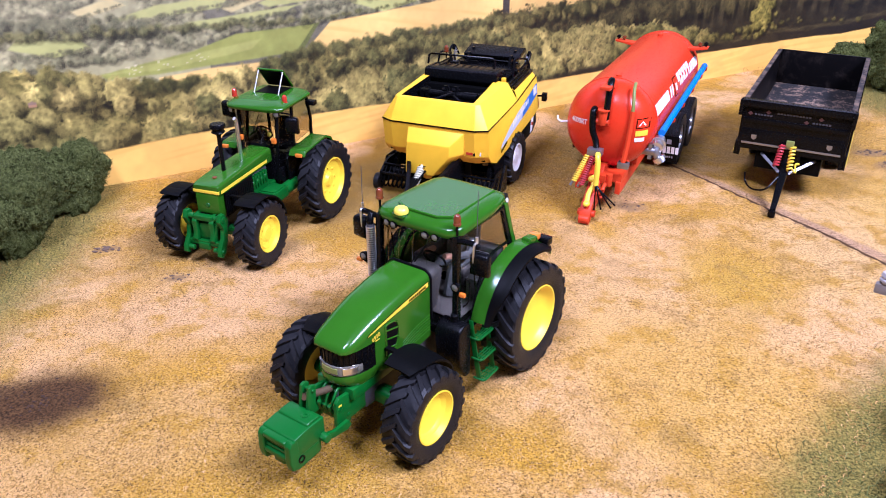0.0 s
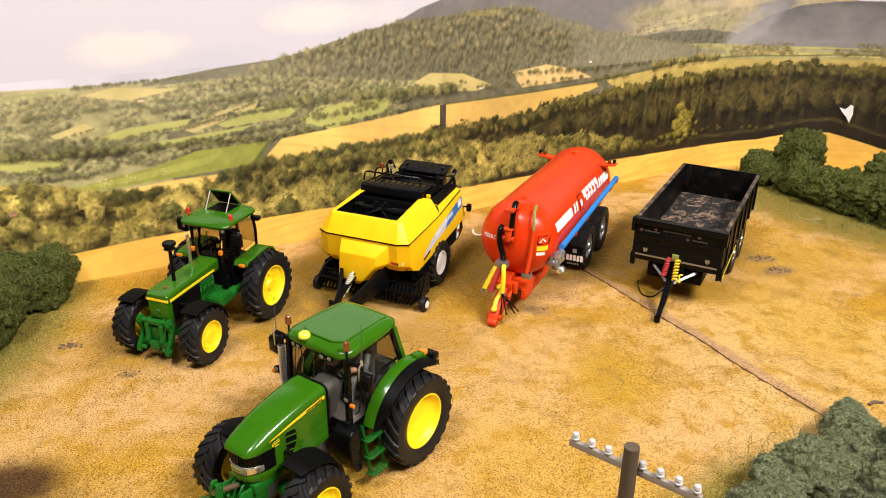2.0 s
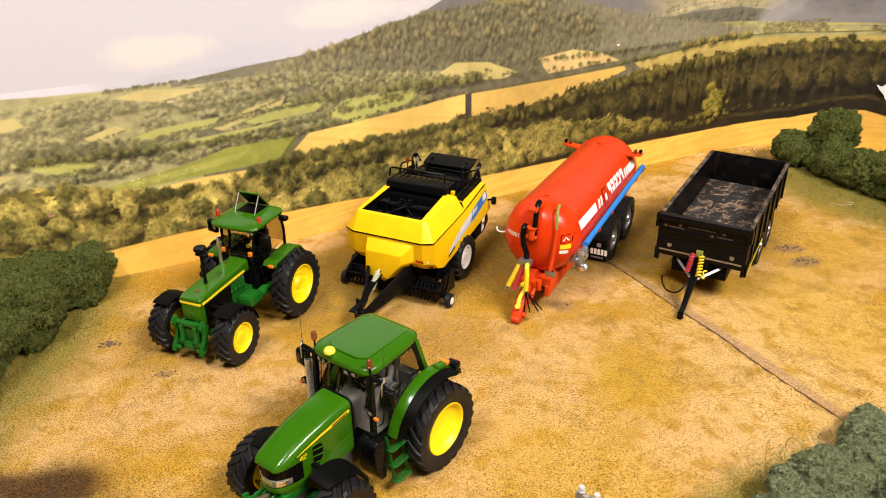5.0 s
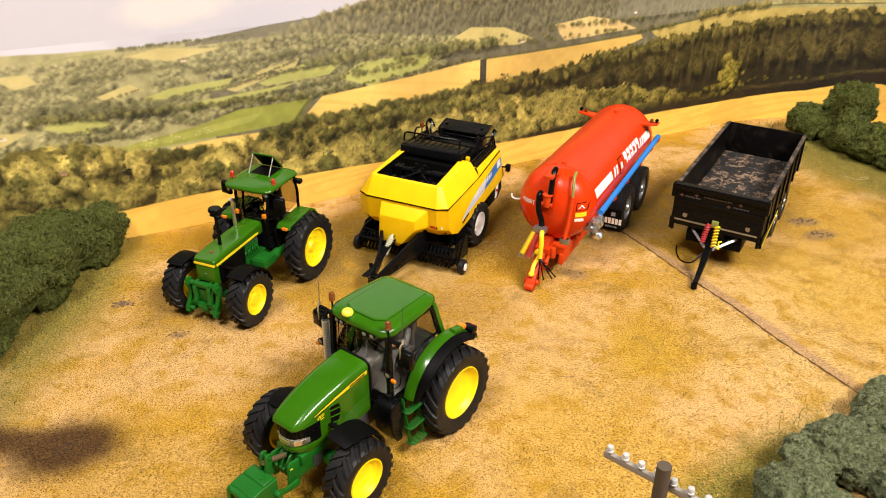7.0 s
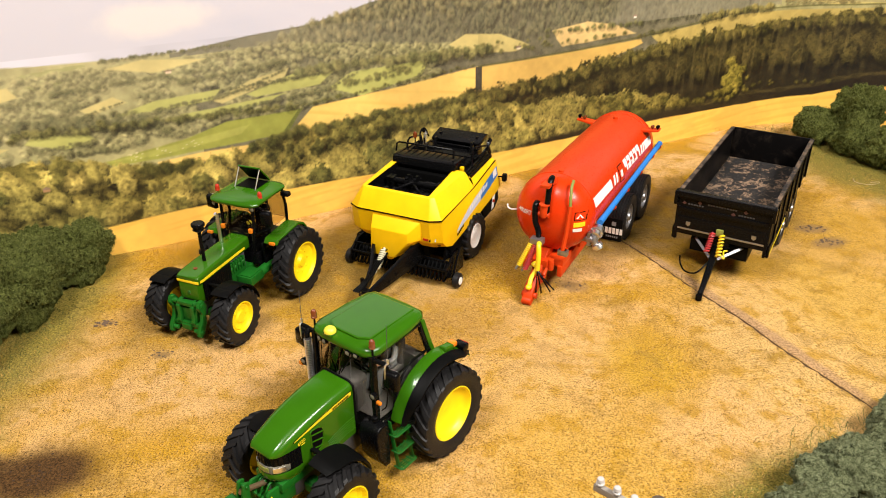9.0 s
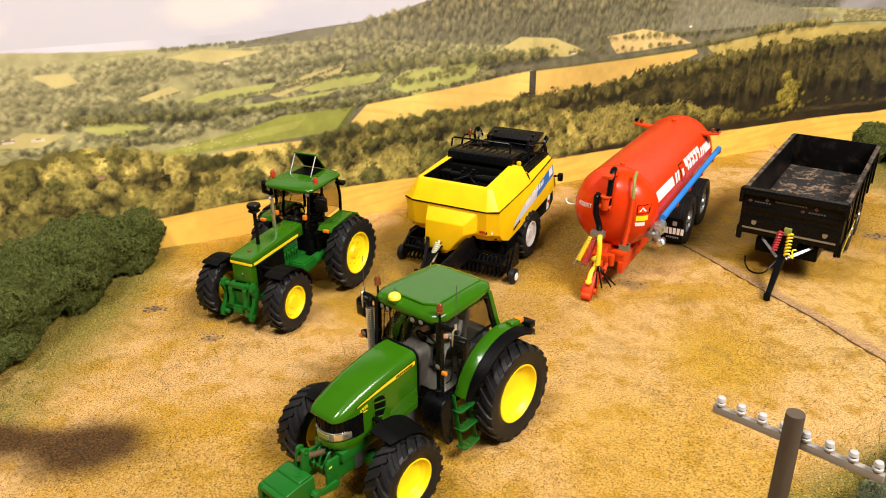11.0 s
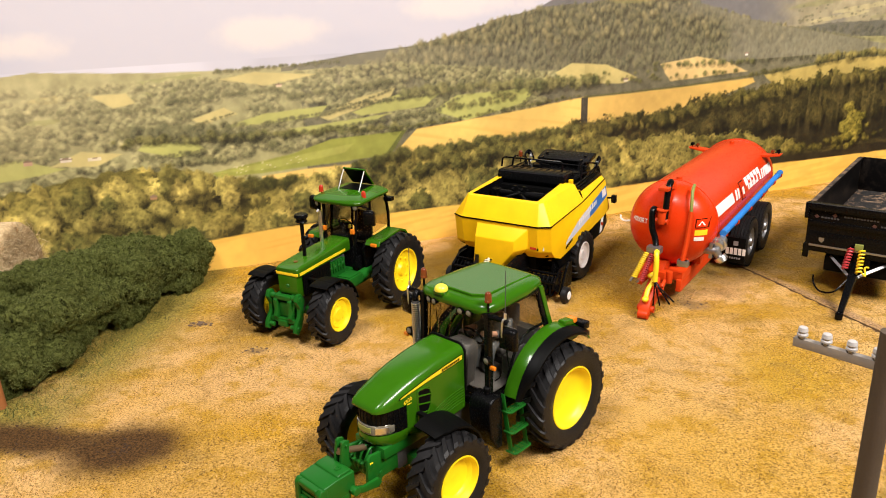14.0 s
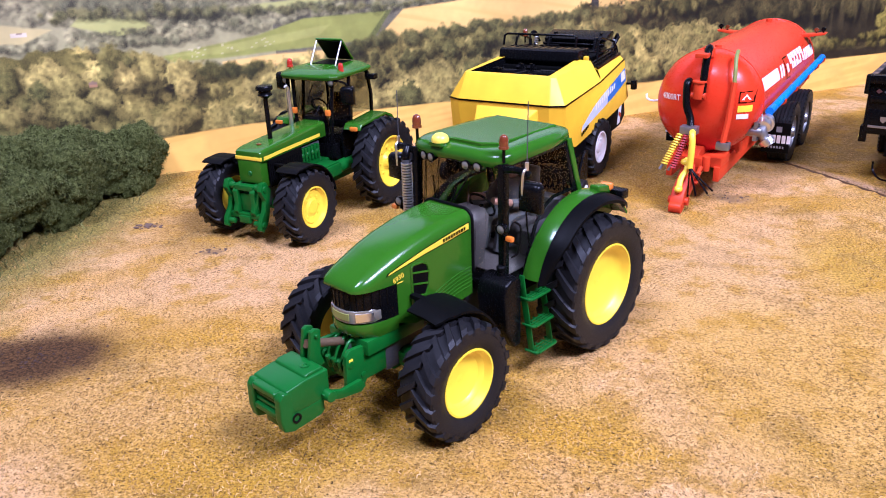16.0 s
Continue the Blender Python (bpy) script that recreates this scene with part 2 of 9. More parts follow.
# ---- ground ----
def spot(nt, vec, x, y, rx, ry, turn, wobble, soft=0.35):
    """1 inside an uneven oval patch, 0 outside."""
    mp = nt.nodes.new("ShaderNodeMapping")
    mp.vector_type = "TEXTURE"
    mp.inputs["Location"].default_value = (x, y, 0)
    mp.inputs["Rotation"].default_value = (0, 0, radians(turn))
    mp.inputs["Scale"].default_value = (rx, ry, 1e6)
    nt.links.new(vec, mp.inputs["Vector"])
    ln = nt.nodes.new("ShaderNodeVectorMath")
    ln.operation = "LENGTH"
    nt.links.new(mp.outputs[0], ln.inputs[0])
    ad = nt.nodes.new("ShaderNodeMath")
    ad.operation = "MULTIPLY_ADD"
    nt.links.new(wobble, ad.inputs[0])
    ad.inputs[1].default_value = 0.9
    nt.links.new(ln.outputs["Value"], ad.inputs[2])
    mr = nt.nodes.new("ShaderNodeMapRange")
    mr.interpolation_type = "SMOOTHSTEP"
    for k, v in (("From Min", 1.45 - soft), ("From Max", 1.45 + soft), ("To Min", 1), ("To Max", 0)):
        mr.inputs[k].default_value = v
    nt.links.new(ad.outputs[0], mr.inputs["Value"])
    return mr.outputs[0]


GROUND, nt_, b_ = nodes_of("dry_stubble_mat")
v_ = coords(nt_)
large_ = noise_of(nt_, v_, 0.33, 3, 0.55, 0.4)
mid_ = noise_of(nt_, v_, 1.6, 4, 0.65)
fine_ = noise_of(nt_, v_, 24, 5, 0.75)
speck_ = noise_of(nt_, v_, 28, 3, 0.8)
tiny_ = noise_of(nt_, v_, 46, 4, 0.85)
wide_ = noise_of(nt_, v_, 0.55, 4, 0.6)
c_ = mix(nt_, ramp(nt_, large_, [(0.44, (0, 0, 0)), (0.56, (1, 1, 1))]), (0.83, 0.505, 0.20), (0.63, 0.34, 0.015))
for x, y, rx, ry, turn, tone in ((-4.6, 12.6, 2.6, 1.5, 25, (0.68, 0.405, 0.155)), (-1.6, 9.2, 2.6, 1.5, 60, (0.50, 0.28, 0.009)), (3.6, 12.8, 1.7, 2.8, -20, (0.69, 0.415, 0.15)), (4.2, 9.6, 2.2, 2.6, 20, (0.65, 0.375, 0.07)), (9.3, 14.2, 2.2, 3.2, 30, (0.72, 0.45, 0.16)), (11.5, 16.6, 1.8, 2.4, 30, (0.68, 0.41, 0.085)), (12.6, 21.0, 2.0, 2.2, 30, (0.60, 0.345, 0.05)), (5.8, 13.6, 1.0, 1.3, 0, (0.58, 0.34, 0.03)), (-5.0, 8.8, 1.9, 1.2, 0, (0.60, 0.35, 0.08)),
                                 # olive-brown tones paint the dimmer light round the back machines into the mat
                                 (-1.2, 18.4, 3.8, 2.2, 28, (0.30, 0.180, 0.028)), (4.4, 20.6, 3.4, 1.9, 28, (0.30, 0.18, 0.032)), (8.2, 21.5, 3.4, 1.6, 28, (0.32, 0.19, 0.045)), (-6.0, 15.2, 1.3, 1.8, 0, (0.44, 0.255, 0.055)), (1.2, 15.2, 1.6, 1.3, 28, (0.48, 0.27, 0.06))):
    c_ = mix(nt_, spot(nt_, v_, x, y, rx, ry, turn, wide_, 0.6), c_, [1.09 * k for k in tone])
c_ = mix(nt_, ramp(nt_, mid_, [(0.49, (0, 0, 0)), (0.62, (0.75, 0.75, 0.75))]), c_, (0.53, 0.285, 0.010))
c_ = mix(nt_, ramp(nt_, noise_of(nt_, v_, 0.9, 5, 0.7, 0.6), [(0.54, (0, 0, 0)), (0.68, (0.5, 0.5, 0.5))]), c_, (0.235, 0.145, 0.030))
# fibres stand thick on the golden ground and thin on the worn sand
thick_ = ramp(nt_, large_, [(0.42, (0.5, 0.5, 0.5)), (0.54, (1, 1, 1))])
c_ = mix(nt_, mix(nt_, 1.0, ramp(nt_, fine_, [(0.40, (0.9, 0.9, 0.9)), (0.48, (0, 0, 0))]), thick_, "MULTIPLY"), c_, (0.22, 0.115, 0.014))
c_ = mix(nt_, ramp(nt_, fine_, [(0.54, (0, 0, 0)), (0.66, (0.5, 0.5, 0.5))]), c_, (0.90, 0.60, 0.25))
c_ = mix(nt_, ramp(nt_, speck_, [(0.385, (1, 1, 1)), (0.415, (0, 0, 0))]), c_, (0.055, 0.030, 0.008))
c_ = mix(nt_, ramp(nt_, tiny_, [(0.37, (0.8, 0.8, 0.8)), (0.44, (0, 0, 0))]), c_, (0.14, 0.075, 0.014))
wob_ = noise_of(nt_, v_, 1.4, 6, 0.8)
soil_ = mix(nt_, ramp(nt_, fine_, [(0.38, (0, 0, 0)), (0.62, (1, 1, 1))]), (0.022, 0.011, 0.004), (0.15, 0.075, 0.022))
grass_ = mix(nt_, ramp(nt_, fine_, [(0.38, (0, 0, 0)), (0.62, (1, 1, 1))]), (0.055, 0.055, 0.010), (0.40, 0.305, 0.055))
for args in ((-9.1, 15.0, 1.1, 4.4, 4, 0.8), (16.0, 25.2, 2.4, 4.8, 35, 0.4), (-10.2, 10.4, 1.9, 0.8, 0, 0.7), (6.5, 8.5, 1.15, 3.4, -45, 0.4)):
    c_ = mix(nt_, spot(nt_, v_, *args[:5], wob_, args[5]), c_, grass_)
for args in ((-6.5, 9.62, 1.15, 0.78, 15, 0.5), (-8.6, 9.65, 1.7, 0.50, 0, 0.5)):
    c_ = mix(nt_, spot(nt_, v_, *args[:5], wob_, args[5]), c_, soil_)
for x, y, rx, ry, turn in ((12.0, 19.85, 0.55, 0.3, 20), (11.8, 20.75, 0.5, 0.28, 0), (-5.6, 13.55, 0.20, 0.12, 10), (-7.55, 14.85, 0.24, 0.12, 30), (4.3, 17.1, 0.40, 0.26, -20), (10.4, 12.2, 0.3, 0.1, -60)):
    c_ = mix(nt_, spot(nt_, v_, x, y, rx, ry, turn, noise_of(nt_, v_, 5, 4, 0.8), 0.5), c_, (0.33, 0.20, 0.075))
# a worn pinkish fringe along the cut edge of the second mat
c_ = mix(nt_, spot(nt_, v_, 8.5, 15.55, 0.16, 4.6, 28.94, noise_of(nt_, v_, 2.2, 5, 0.8), 0.5), c_, mix(nt_, ramp(nt_, fine_, [(0.40, (0, 0, 0)), (0.58, (1, 1, 1))]), (0.24, 0.135, 0.06), (0.66, 0.41, 0.20)))
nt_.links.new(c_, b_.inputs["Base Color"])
b_.inputs["Roughness"].default_value = 0.92
b_.inputs["Specular IOR Level"].default_value = 0.15
bump(nt_, fine_, 1.0, 0.06, b_)


def seam_x(y):
    return 5.95 + (19.8 - y) * 0.553 + 0.03 * math.sin(y * 2.1) + 0.02 * noise.noise((y * 2.6, 0.0, 7.0))


def ground_height(x, y):
    h = 0.035 * noise.noise((x * 0.35, y * 0.35, 0.0)) + 0.012 * noise.noise((x * 1.7, y * 1.7, 3.0))
    d = x - seam_x(y)
    if 2 < y < 21.5 and d > 0:  # the second mat lies a little higher at its cut edge
        h += 0.05 * math.exp(-d * 0.7) * min(1, (21.5 - y) / 3)
    return h


def sheet(name, xs, ys, height, material):
    zs = np.array([[height(x, y) for x in xs] for y in ys])
    gx, gy = np.meshgrid(xs, ys)
    co = np.stack([gx, gy, zs], -1).reshape(-1, 3) * K
    n, m = len(xs), len(ys)
    i = (np.arange(m - 1)[:, None] * n + np.arange(n - 1)[None, :]).ravel()
    quads = np.stack([i, i + 1, i + n + 1, i + n], -1)
    me = bpy.data.meshes.new(name)
    me.from_pydata(co.tolist(), [], quads.tolist())
    me.materials.append(material)
    me.shade_smooth()
    return new(name, me)


tagged(sheet("ground", np.arange(-24, 34.1, 0.22), np.arange(-14, 41, 0.22), ground_height, GROUND), "dry golden stubble scatter mat with greener verges, bare earth patches and painted-in shade round the back row", "ground", kind="structure")

# the dark joint between the two mats, with crumbs along it
JOINT = paint("dark_joint", (0.15, 0.088, 0.040), 0.9, dust=0.3)
bm = B()
rng = random.Random(5)
ys = [20.2 - 0.16 * i for i in range(62)]
for a, b in zip(ys, ys[1:]):
    w = 0.001 + 0.006 * rng.random() ** 3
    za, zb = ground_height(seam_x(a) - 0.03, a) + 0.012, ground_height(seam_x(b) - 0.03, b) + 0.012
    add(bm, [(seam_x(a) - w, a, za), (seam_x(a) + w, a, za + 0.05), (seam_x(b) + w, b, zb + 0.05), (seam_x(b) - w, b, zb)], [(0, 1, 2, 3)])
    for _ in range(2):
        x, y, s = seam_x(a) + rng.gauss(0, 0.05), a + rng.uniform(-0.1, 0.1), rng.uniform(0.008, 0.022)
        ball(bm, (x, y, ground_height(x, y) + s * 0.6), s, 1.4, 0.8, 0.6, 5, 3)
tagged(part("mat_joint", bm, JOINT, smooth=0), "dark crumbly joint where two scatter mats meet", "joint", kind="structure")


def blades(name, count, region, length, seed, material, lean=0.35, keep=None):
    """Many fine dry fibres lying on the ground, as one mesh."""
    r = np.random.default_rng(seed)
    x = r.uniform(region[0], region[1], count)
    y = region[2] + (region[3] - region[2]) * r.random(count) ** 1.25
    if keep is not None:
        k = keep(x, y, r)
        x, y = x[k], y[k]
    n = len(x)
    z = np.array([ground_height(a, b) for a, b in zip(x, y)])
    a = r.uniform(0, 2 * math.pi, n)
    ln = r.uniform(length * 0.5, length * 1.4, n)
    up = r.uniform(0.1, lean, n) * ln
    w = r.uniform(0.004, 0.008, n)
    d = np.stack([np.cos(a) * ln, np.sin(a) * ln, up], -1)
    s = np.stack([-np.sin(a) * w, np.cos(a) * w, 0.4 * w], -1)
    p = np.stack([x, y, z + 0.004], -1)
    bend = np.stack([np.cos(a + 0.5) * ln * 0.5, np.sin(a + 0.5) * ln * 0.5, up * 0.75 + 0.01], -1)
    vs = np.stack([p - s, p + s, p + bend + s * 0.8, p + bend - s * 0.8, p + d], 1).reshape(-1, 3) * K
    b = np.arange(n)[:, None] * 5
    faces = (b + np.array([0, 1, 2, 3])).tolist() + (b + np.array([3, 2, 4])).tolist()
    me = bpy.data.meshes.new(name)
    me.from_pydata(vs.tolist(), [], faces)
    me.materials.append(material)
    return new(name, me)


def island_stuff(name, stops, rough=0.85, through=0.0):
    mt, nt, b = nodes_of(name)
    g = nt.nodes.new("ShaderNodeNewGeometry")
    nt.links.new(ramp(nt, g.outputs["Random Per Island"], stops), b.inputs["Base Color"])
    b.inputs["Roughness"].default_value = rough
    b.inputs["Specular IOR Level"].default_value = 0.2
    return mt


STRAW = island_stuff("dry_fibres", [(0.0, (0.12, 0.068, 0.016)), (0.25, (0.30, 0.165, 0.03)), (0.6, (0.46, 0.26, 0.05)), (0.85, (0.58, 0.345, 0.10)), (1.0, (0.62, 0.39, 0.15))])
GRASS = island_stuff("green_fibres", [(0.0, (0.03, 0.042, 0.008)), (0.5, (0.12, 0.128, 0.026)), (1.0, (0.26, 0.23, 0.06))])
def bare(x, y, r):
    """Dry fibres grow everywhere but on the bare soil and, thinly, on the verges."""
    soil = np.minimum(((x + 6.55) / 1.6) ** 2 + ((y - 9.62) / 1.0) ** 2, ((x + 8.8) / 2.6) ** 2 + ((y - 9.6) / 0.75) ** 2)
    verges = np.maximum(np.maximum(x < -8.3, x - 15.2 + (y - 25.2) * 0.55 > 0), x - 6.4 - (y - 9.0) * 0.9 > 0)
    worn = np.zeros(len(x))
    for px, py, rx, ry in ((-4.6, 12.6, 2.6, 1.5), (3.6, 12.8, 1.9, 2.8), (9.3, 14.2, 2.4, 3.0), (4.4, 9.4, 1.6, 2.0), (-6.2, 10.9, 1.2, 1.0), (11.5, 16.6, 1.8, 2.2), (1.8, 16.2, 1.2, 1.0)):
        worn = np.maximum(worn, np.clip(1.3 - ((x - px) / rx) ** 2 - ((y - py) / ry) ** 2, 0, 1))
    return (soil > 1) & (r.random(len(x)) > 0.85 * np.maximum(verges, worn))


tagged(blades("dry_grass", 170000, (-12, 19, 4.5, 28), 0.06, 3, STRAW, keep=bare), "short dry golden static grass fibres on the mat", "grass", kind="stuff")


def verge(x, y, r):
    a = np.exp(-((x + 9.4) / 0.75) ** 2) * (y > 10) * (y < 20)
    b = np.exp(-(((x - 15.8) + (y - 25.2) * 0.55) / 1.6) ** 2) * (y > 20) * (y < 30)
    c = np.exp(-(((x - 7.0) - (y - 9.0) * 0.9) / 0.9) ** 2) * (y < 12) * (x > 4)
    return r.random(len(x)) < np.maximum(np.maximum(a, b), c)


tagged(blades("green_grass", 90000, (-13, 20, 5.5, 30), 0.17, 4, GRASS, 0.9, verge), "green static grass fibres along the hedge feet", "grass", kind="stuff")

# ---- printed landscape sheet behind the scene ----
BX, BY, UX, UY = 1.6, 24.2, 0.8744, 0.4852  # a point of the sheet, and its run along the ground
BEND, RADIUS, SWEEP = 11.5, 7.0, radians(80)  # it turns forward in a wide curve at one end


def sheet_point(s, off=0.0):
    t = min(max((s - BEND) / RADIUS, 0.0), SWEEP)
    rest = max(s - BEND - RADIUS * SWEEP, 0.0)
    u = min(s, BEND) + RADIUS * math.sin(t) + rest * math.cos(t)
    n = RADIUS * (1 - math.cos(t)) + rest * math.sin(t)
    nx, ny = -math.sin(t), math.cos(t)  # the sheet's face, in (along, forward)
    u, n = u + nx * off, n + ny * off
    return BX + u * UX + n * UY, BY + u * UY - n * UX


STEP = 0.030
ss, vv = np.arange(-21, 24.6, STEP), np.arange(-0.12, 11.6, STEP)
S, V = np.meshgrid(ss, vv)
rg = np.random.default_rng(11)


def lattice(x, y, seed):
    """Smooth value noise, 0 to 1."""
    t = np.random.default_rng(seed).random((257, 257))
    xi, yi = np.floor(x).astype(int), np.floor(y).astype(int)
    fx, fy = x - xi, y - yi
    fx, fy = fx * fx * (3 - 2 * fx), fy * fy * (3 - 2 * fy)
    xi, yi = xi % 256, yi % 256
    return (t[yi, xi] * (1 - fx) + t[yi, xi + 1] * fx) * (1 - fy) + (t[yi + 1, xi] * (1 - fx) + t[yi + 1, xi + 1] * fx) * fy


def clouds_of(x, y, seed, octaves=5):
    return sum(lattice(x * 2 ** k + 31 * k, y * 2 ** k + 17 * k, seed + k) * 0.5 ** (k + 1) for k in range(octaves))


fleck = clouds_of(S * 5, V * 5, 60, 4)
leafy = clouds_of(S * 13, V * 13, 70, 2) * 1.3
broad = clouds_of(S * 0.6, V * 0.9, 80, 4)


def lay(img, mask, colour, rough=0.0):
    c = np.array(colour)[None, None, :] * (1 + rough * (fleck - 0.45)[..., None])
    a = np.clip(mask, 0, 1)[..., None]
    img[:] = img * (1 - a) + c * a


def below(points, ragged=0.0, seed=200, freq=3.0):
    line = np.interp(ss, [p[0] for p in points], [p[1] for p in points])
    line = line + ragged * (clouds_of(ss * freq, ss * 0 + seed, seed, 4) - 0.5)
    return np.clip((line[None, :] - V) / STEP + 0.5, 0, 1)


def inside(points):
    """A field: 1 inside a polygon, with soft uneven edges."""
    lo, hi = np.array(points).min(0) - 0.4, np.array(points).max(0) + 0.4
    i0, i1 = np.searchsorted(ss, (lo[0], hi[0]))
    j0, j1 = np.searchsorted(vv, (lo[1], hi[1]))
    w = S[j0:j1, i0:i1] + 0.05 * (fleck[j0:j1, i0:i1] - 0.45)
    h = V[j0:j1, i0:i1] + 0.05 * (broad[j0:j1, i0:i1] - 0.45) + 0.03 * (fleck[j0:j1, i0:i1] - 0.45)
    hit, near = np.zeros(w.shape, bool), np.full(w.shape, 9.0)
    for (x0, y0), (x1, y1) in zip(points, points[1:] + points[:1]):
        if y0 != y1:
            hit ^= ((y0 > h) != (y1 > h)) & (w < (x1 - x0) * (h - y0) / (y1 - y0) + x0)
        t = np.clip(((w - x0) * (x1 - x0) + (h - y0) * (y1 - y0)) / ((x1 - x0) ** 2 + (y1 - y0) ** 2), 0, 1)
        near = np.minimum(near, np.hypot(w - x0 - t * (x1 - x0), h - y0 - t * (y1 - y0)))
    out = np.zeros(S.shape)
    out[j0:j1, i0:i1] = np.clip(np.where(hit, near, -near) / (1.4 * STEP) + 0.5, 0, 1)
    return out


def trees(img, places, tones, tall=1.15, ragged=0.55, contrast=0.75):
    """Crowns with lit tops and dark feet, the farther ones first."""
    for s0, v0, r in sorted(places, key=lambda p: -p[1]):
        i0, i1 = int((s0 - 1.5 * r - ss[0]) / STEP), int((s0 + 1.5 * r - ss[0]) / STEP) + 2
        j0, j1 = int((v0 - 1.5 * r * tall - vv[0]) / STEP), int((v0 + 1.5 * r * tall - vv[0]) / STEP) + 2
        i0, j0, i1, j1 = max(i0, 0), max(j0, 0), min(i1, len(ss)), min(j1, len(vv))
        if i1 <= i0 or j1 <= j0:
            continue
        x, y = (S[j0:j1, i0:i1] - s0) / r, (V[j0:j1, i0:i1] - v0) / (r * tall)
        oj, oi = int(rg.integers(0, len(vv) - (j1 - j0))), int(rg.integers(0, len(ss) - (i1 - i0)))
        f = 0.8 * (fleck[oj:oj + j1 - j0, oi:oi + i1 - i0] - 0.47) + 0.55 * (leafy[oj:oj + j1 - j0, oi:oi + i1 - i0] - 0.49)
        a = np.clip((1.0 - np.sqrt(x * x + y * y) - 1.5 * ragged * f) * max(r / STEP * 0.32, 0.9), 0, 1)[..., None]
        shade = np.clip(1.15 - np.sqrt((x - 0.35) ** 2 + (y + 0.45) ** 2), 0, 0.30)[..., None] * contrast * min(0.9, 0.25 + 2.6 * r)
        img[j0:j1, i0:i1] *= 1 - shade
        k = rg.random()
        tone = np.array(tones[0]) * (1 - k) + np.array(tones[1]) * k
        lit = 0.92 + contrast * (0.34 * y - 0.22 * x + 1.4 * f * min(1, r * 7))
        img[j0:j1, i0:i1] = img[j0:j1, i0:i1] * (1 - a) + np.clip(tone * lit[..., None], 0.02, 1) * a


def scatter(n, s0, s1, low, high, size, power=1.0):
    """Random places between two lines; nearer (lower) crowns are larger."""
    out = []
    for _ in range(n):
        s = rg.uniform(s0, s1)
        a, b = np.interp(s, *zip(*low)), np.interp(s, *zip(*high))
        if b > a:
            v = a + (b - a) * rg.random() ** power
            out.append((s, v, size * rg.uniform(0.6, 1.35) * (1.5 - 0.13 * v)))
    return out


img = np.zeros(S.shape + (3,))
sky = clouds_of(S * 0.10, V * 0.34, 20, 6)
lay(img, np.ones(S.shape), (0.735, 0.738, 0.768))
lay(img, np.clip((sky - 0.47) * 5, 0, 0.9), (0.785, 0.772, 0.782))
lay(img, np.clip((0.42 - sky) * 6, 0, 0.7), (0.675, 0.675, 0.70))
for s, v, rs, rv in ((-10.0, 6.55, 1.6, 0.45), (-4.0, 7.1, 2.3, 0.5), (-15.5, 6.5, 1.2, 0.42), (-0.5, 8.6, 3.4, 0.6), (-8, 8.9, 4.0, 0.5), (7, 9.4, 5, 0.6)):
    lay(img, np.clip(1.3 - ((S - s) / rs) ** 2 - ((V - v) / rv) ** 2 - 2.4 * (broad - 0.45) - 0.5 * (fleck - 0.45), 0, 1) ** 1.3 * 0.75, (0.875, 0.835, 0.79))
# the far hill with its sunlit shoulder, and the dark hill beside it in mist
FAR = [(-6, 0.0), (-3, 6.2), (-0.9, 7.2), (0.9, 7.74), (2.0, 7.88), (6.3, 7.81), (10.2, 7.84), (12.7, 7.68), (14.9, 7.47), (16.7, 7.23), (17.6, 7.03), (24, 6.0), (33, 5.4)]
lay(img, below(FAR), (0.465, 0.452, 0.43), 0.12)
lay(img, below(FAR) * np.clip((broad - 0.46) * 4, 0, 0.5), (0.40, 0.39, 0.36), 0.2)
lay(img, below(FAR) * np.clip((7.15 - V) * 1.1 + (broad - 0.45) * 4, 0, 0.85) * np.clip((S - 6.5) * 0.5, 0, 1) * (S < 18), (0.655, 0.61, 0.455), 0.3)
lay(img, np.clip(0.95 - ((S - 13.6) / 2.4) ** 2 - ((V - 6.92 - 0.05 * (S - 13.6)) / 0.26) ** 2 + 2.0 * (broad - 0.45), 0, 0.6) * below(FAR), (0.76, 0.695, 0.53), 0.12)
lay(img, np.clip(0.8 - ((S - 10.0 + 0.8 * (V - 7.1)) / 0.8) ** 2 - ((V - 7.0) / 0.6) ** 2 + 1.2 * (broad - 0.45), 0, 0.35) * below(FAR), (0.74, 0.68, 0.52), 0.15)
for k, (s, v, a, b) in enumerate(((9.0, 6.55, 1.1, 0.10), (11.2, 6.35, 1.5, 0.09), (12.9, 6.1, 1.3, 0.10), (10.0, 6.05, 1.2, 0.08), (14.4, 6.2, 0.9, 0.12))):
    lay(img, np.clip(1.2 - ((S - s) / a) ** 2 - ((V - v - 0.1 * (S - s)) / b) ** 2 + 1.5 * (fleck - 0.45), 0, 0.6) * below(FAR), (0.76, 0.71, 0.50) if k % 2 else (0.56, 0.55, 0.36), 0.2)
trees(img, scatter(150, 8, 17, [(8, 5.6), (17, 5.7)], [(8, 6.5), (17, 6.4)], 0.10), ((0.48, 0.47, 0.34), (0.58, 0.56, 0.41)), 0.6, 0.7, 0.5)
lay(img, below([(4, 5.6), (8, 5.75), (10, 5.9), (12, 5.85), (13.6, 5.6), (16, 5.2)], 0.12, 205, 2) * (S > 4) * (S < 16), (0.42, 0.41, 0.345), 0.25)
trees(img, scatter(260, 5, 15, [(5, 5.1), (15, 5.2)], [(5, 5.7), (10, 5.85), (15, 5.4)], 0.13), ((0.39, 0.385, 0.31), (0.49, 0.475, 0.37)), 1.0, 0.7, 0.5)
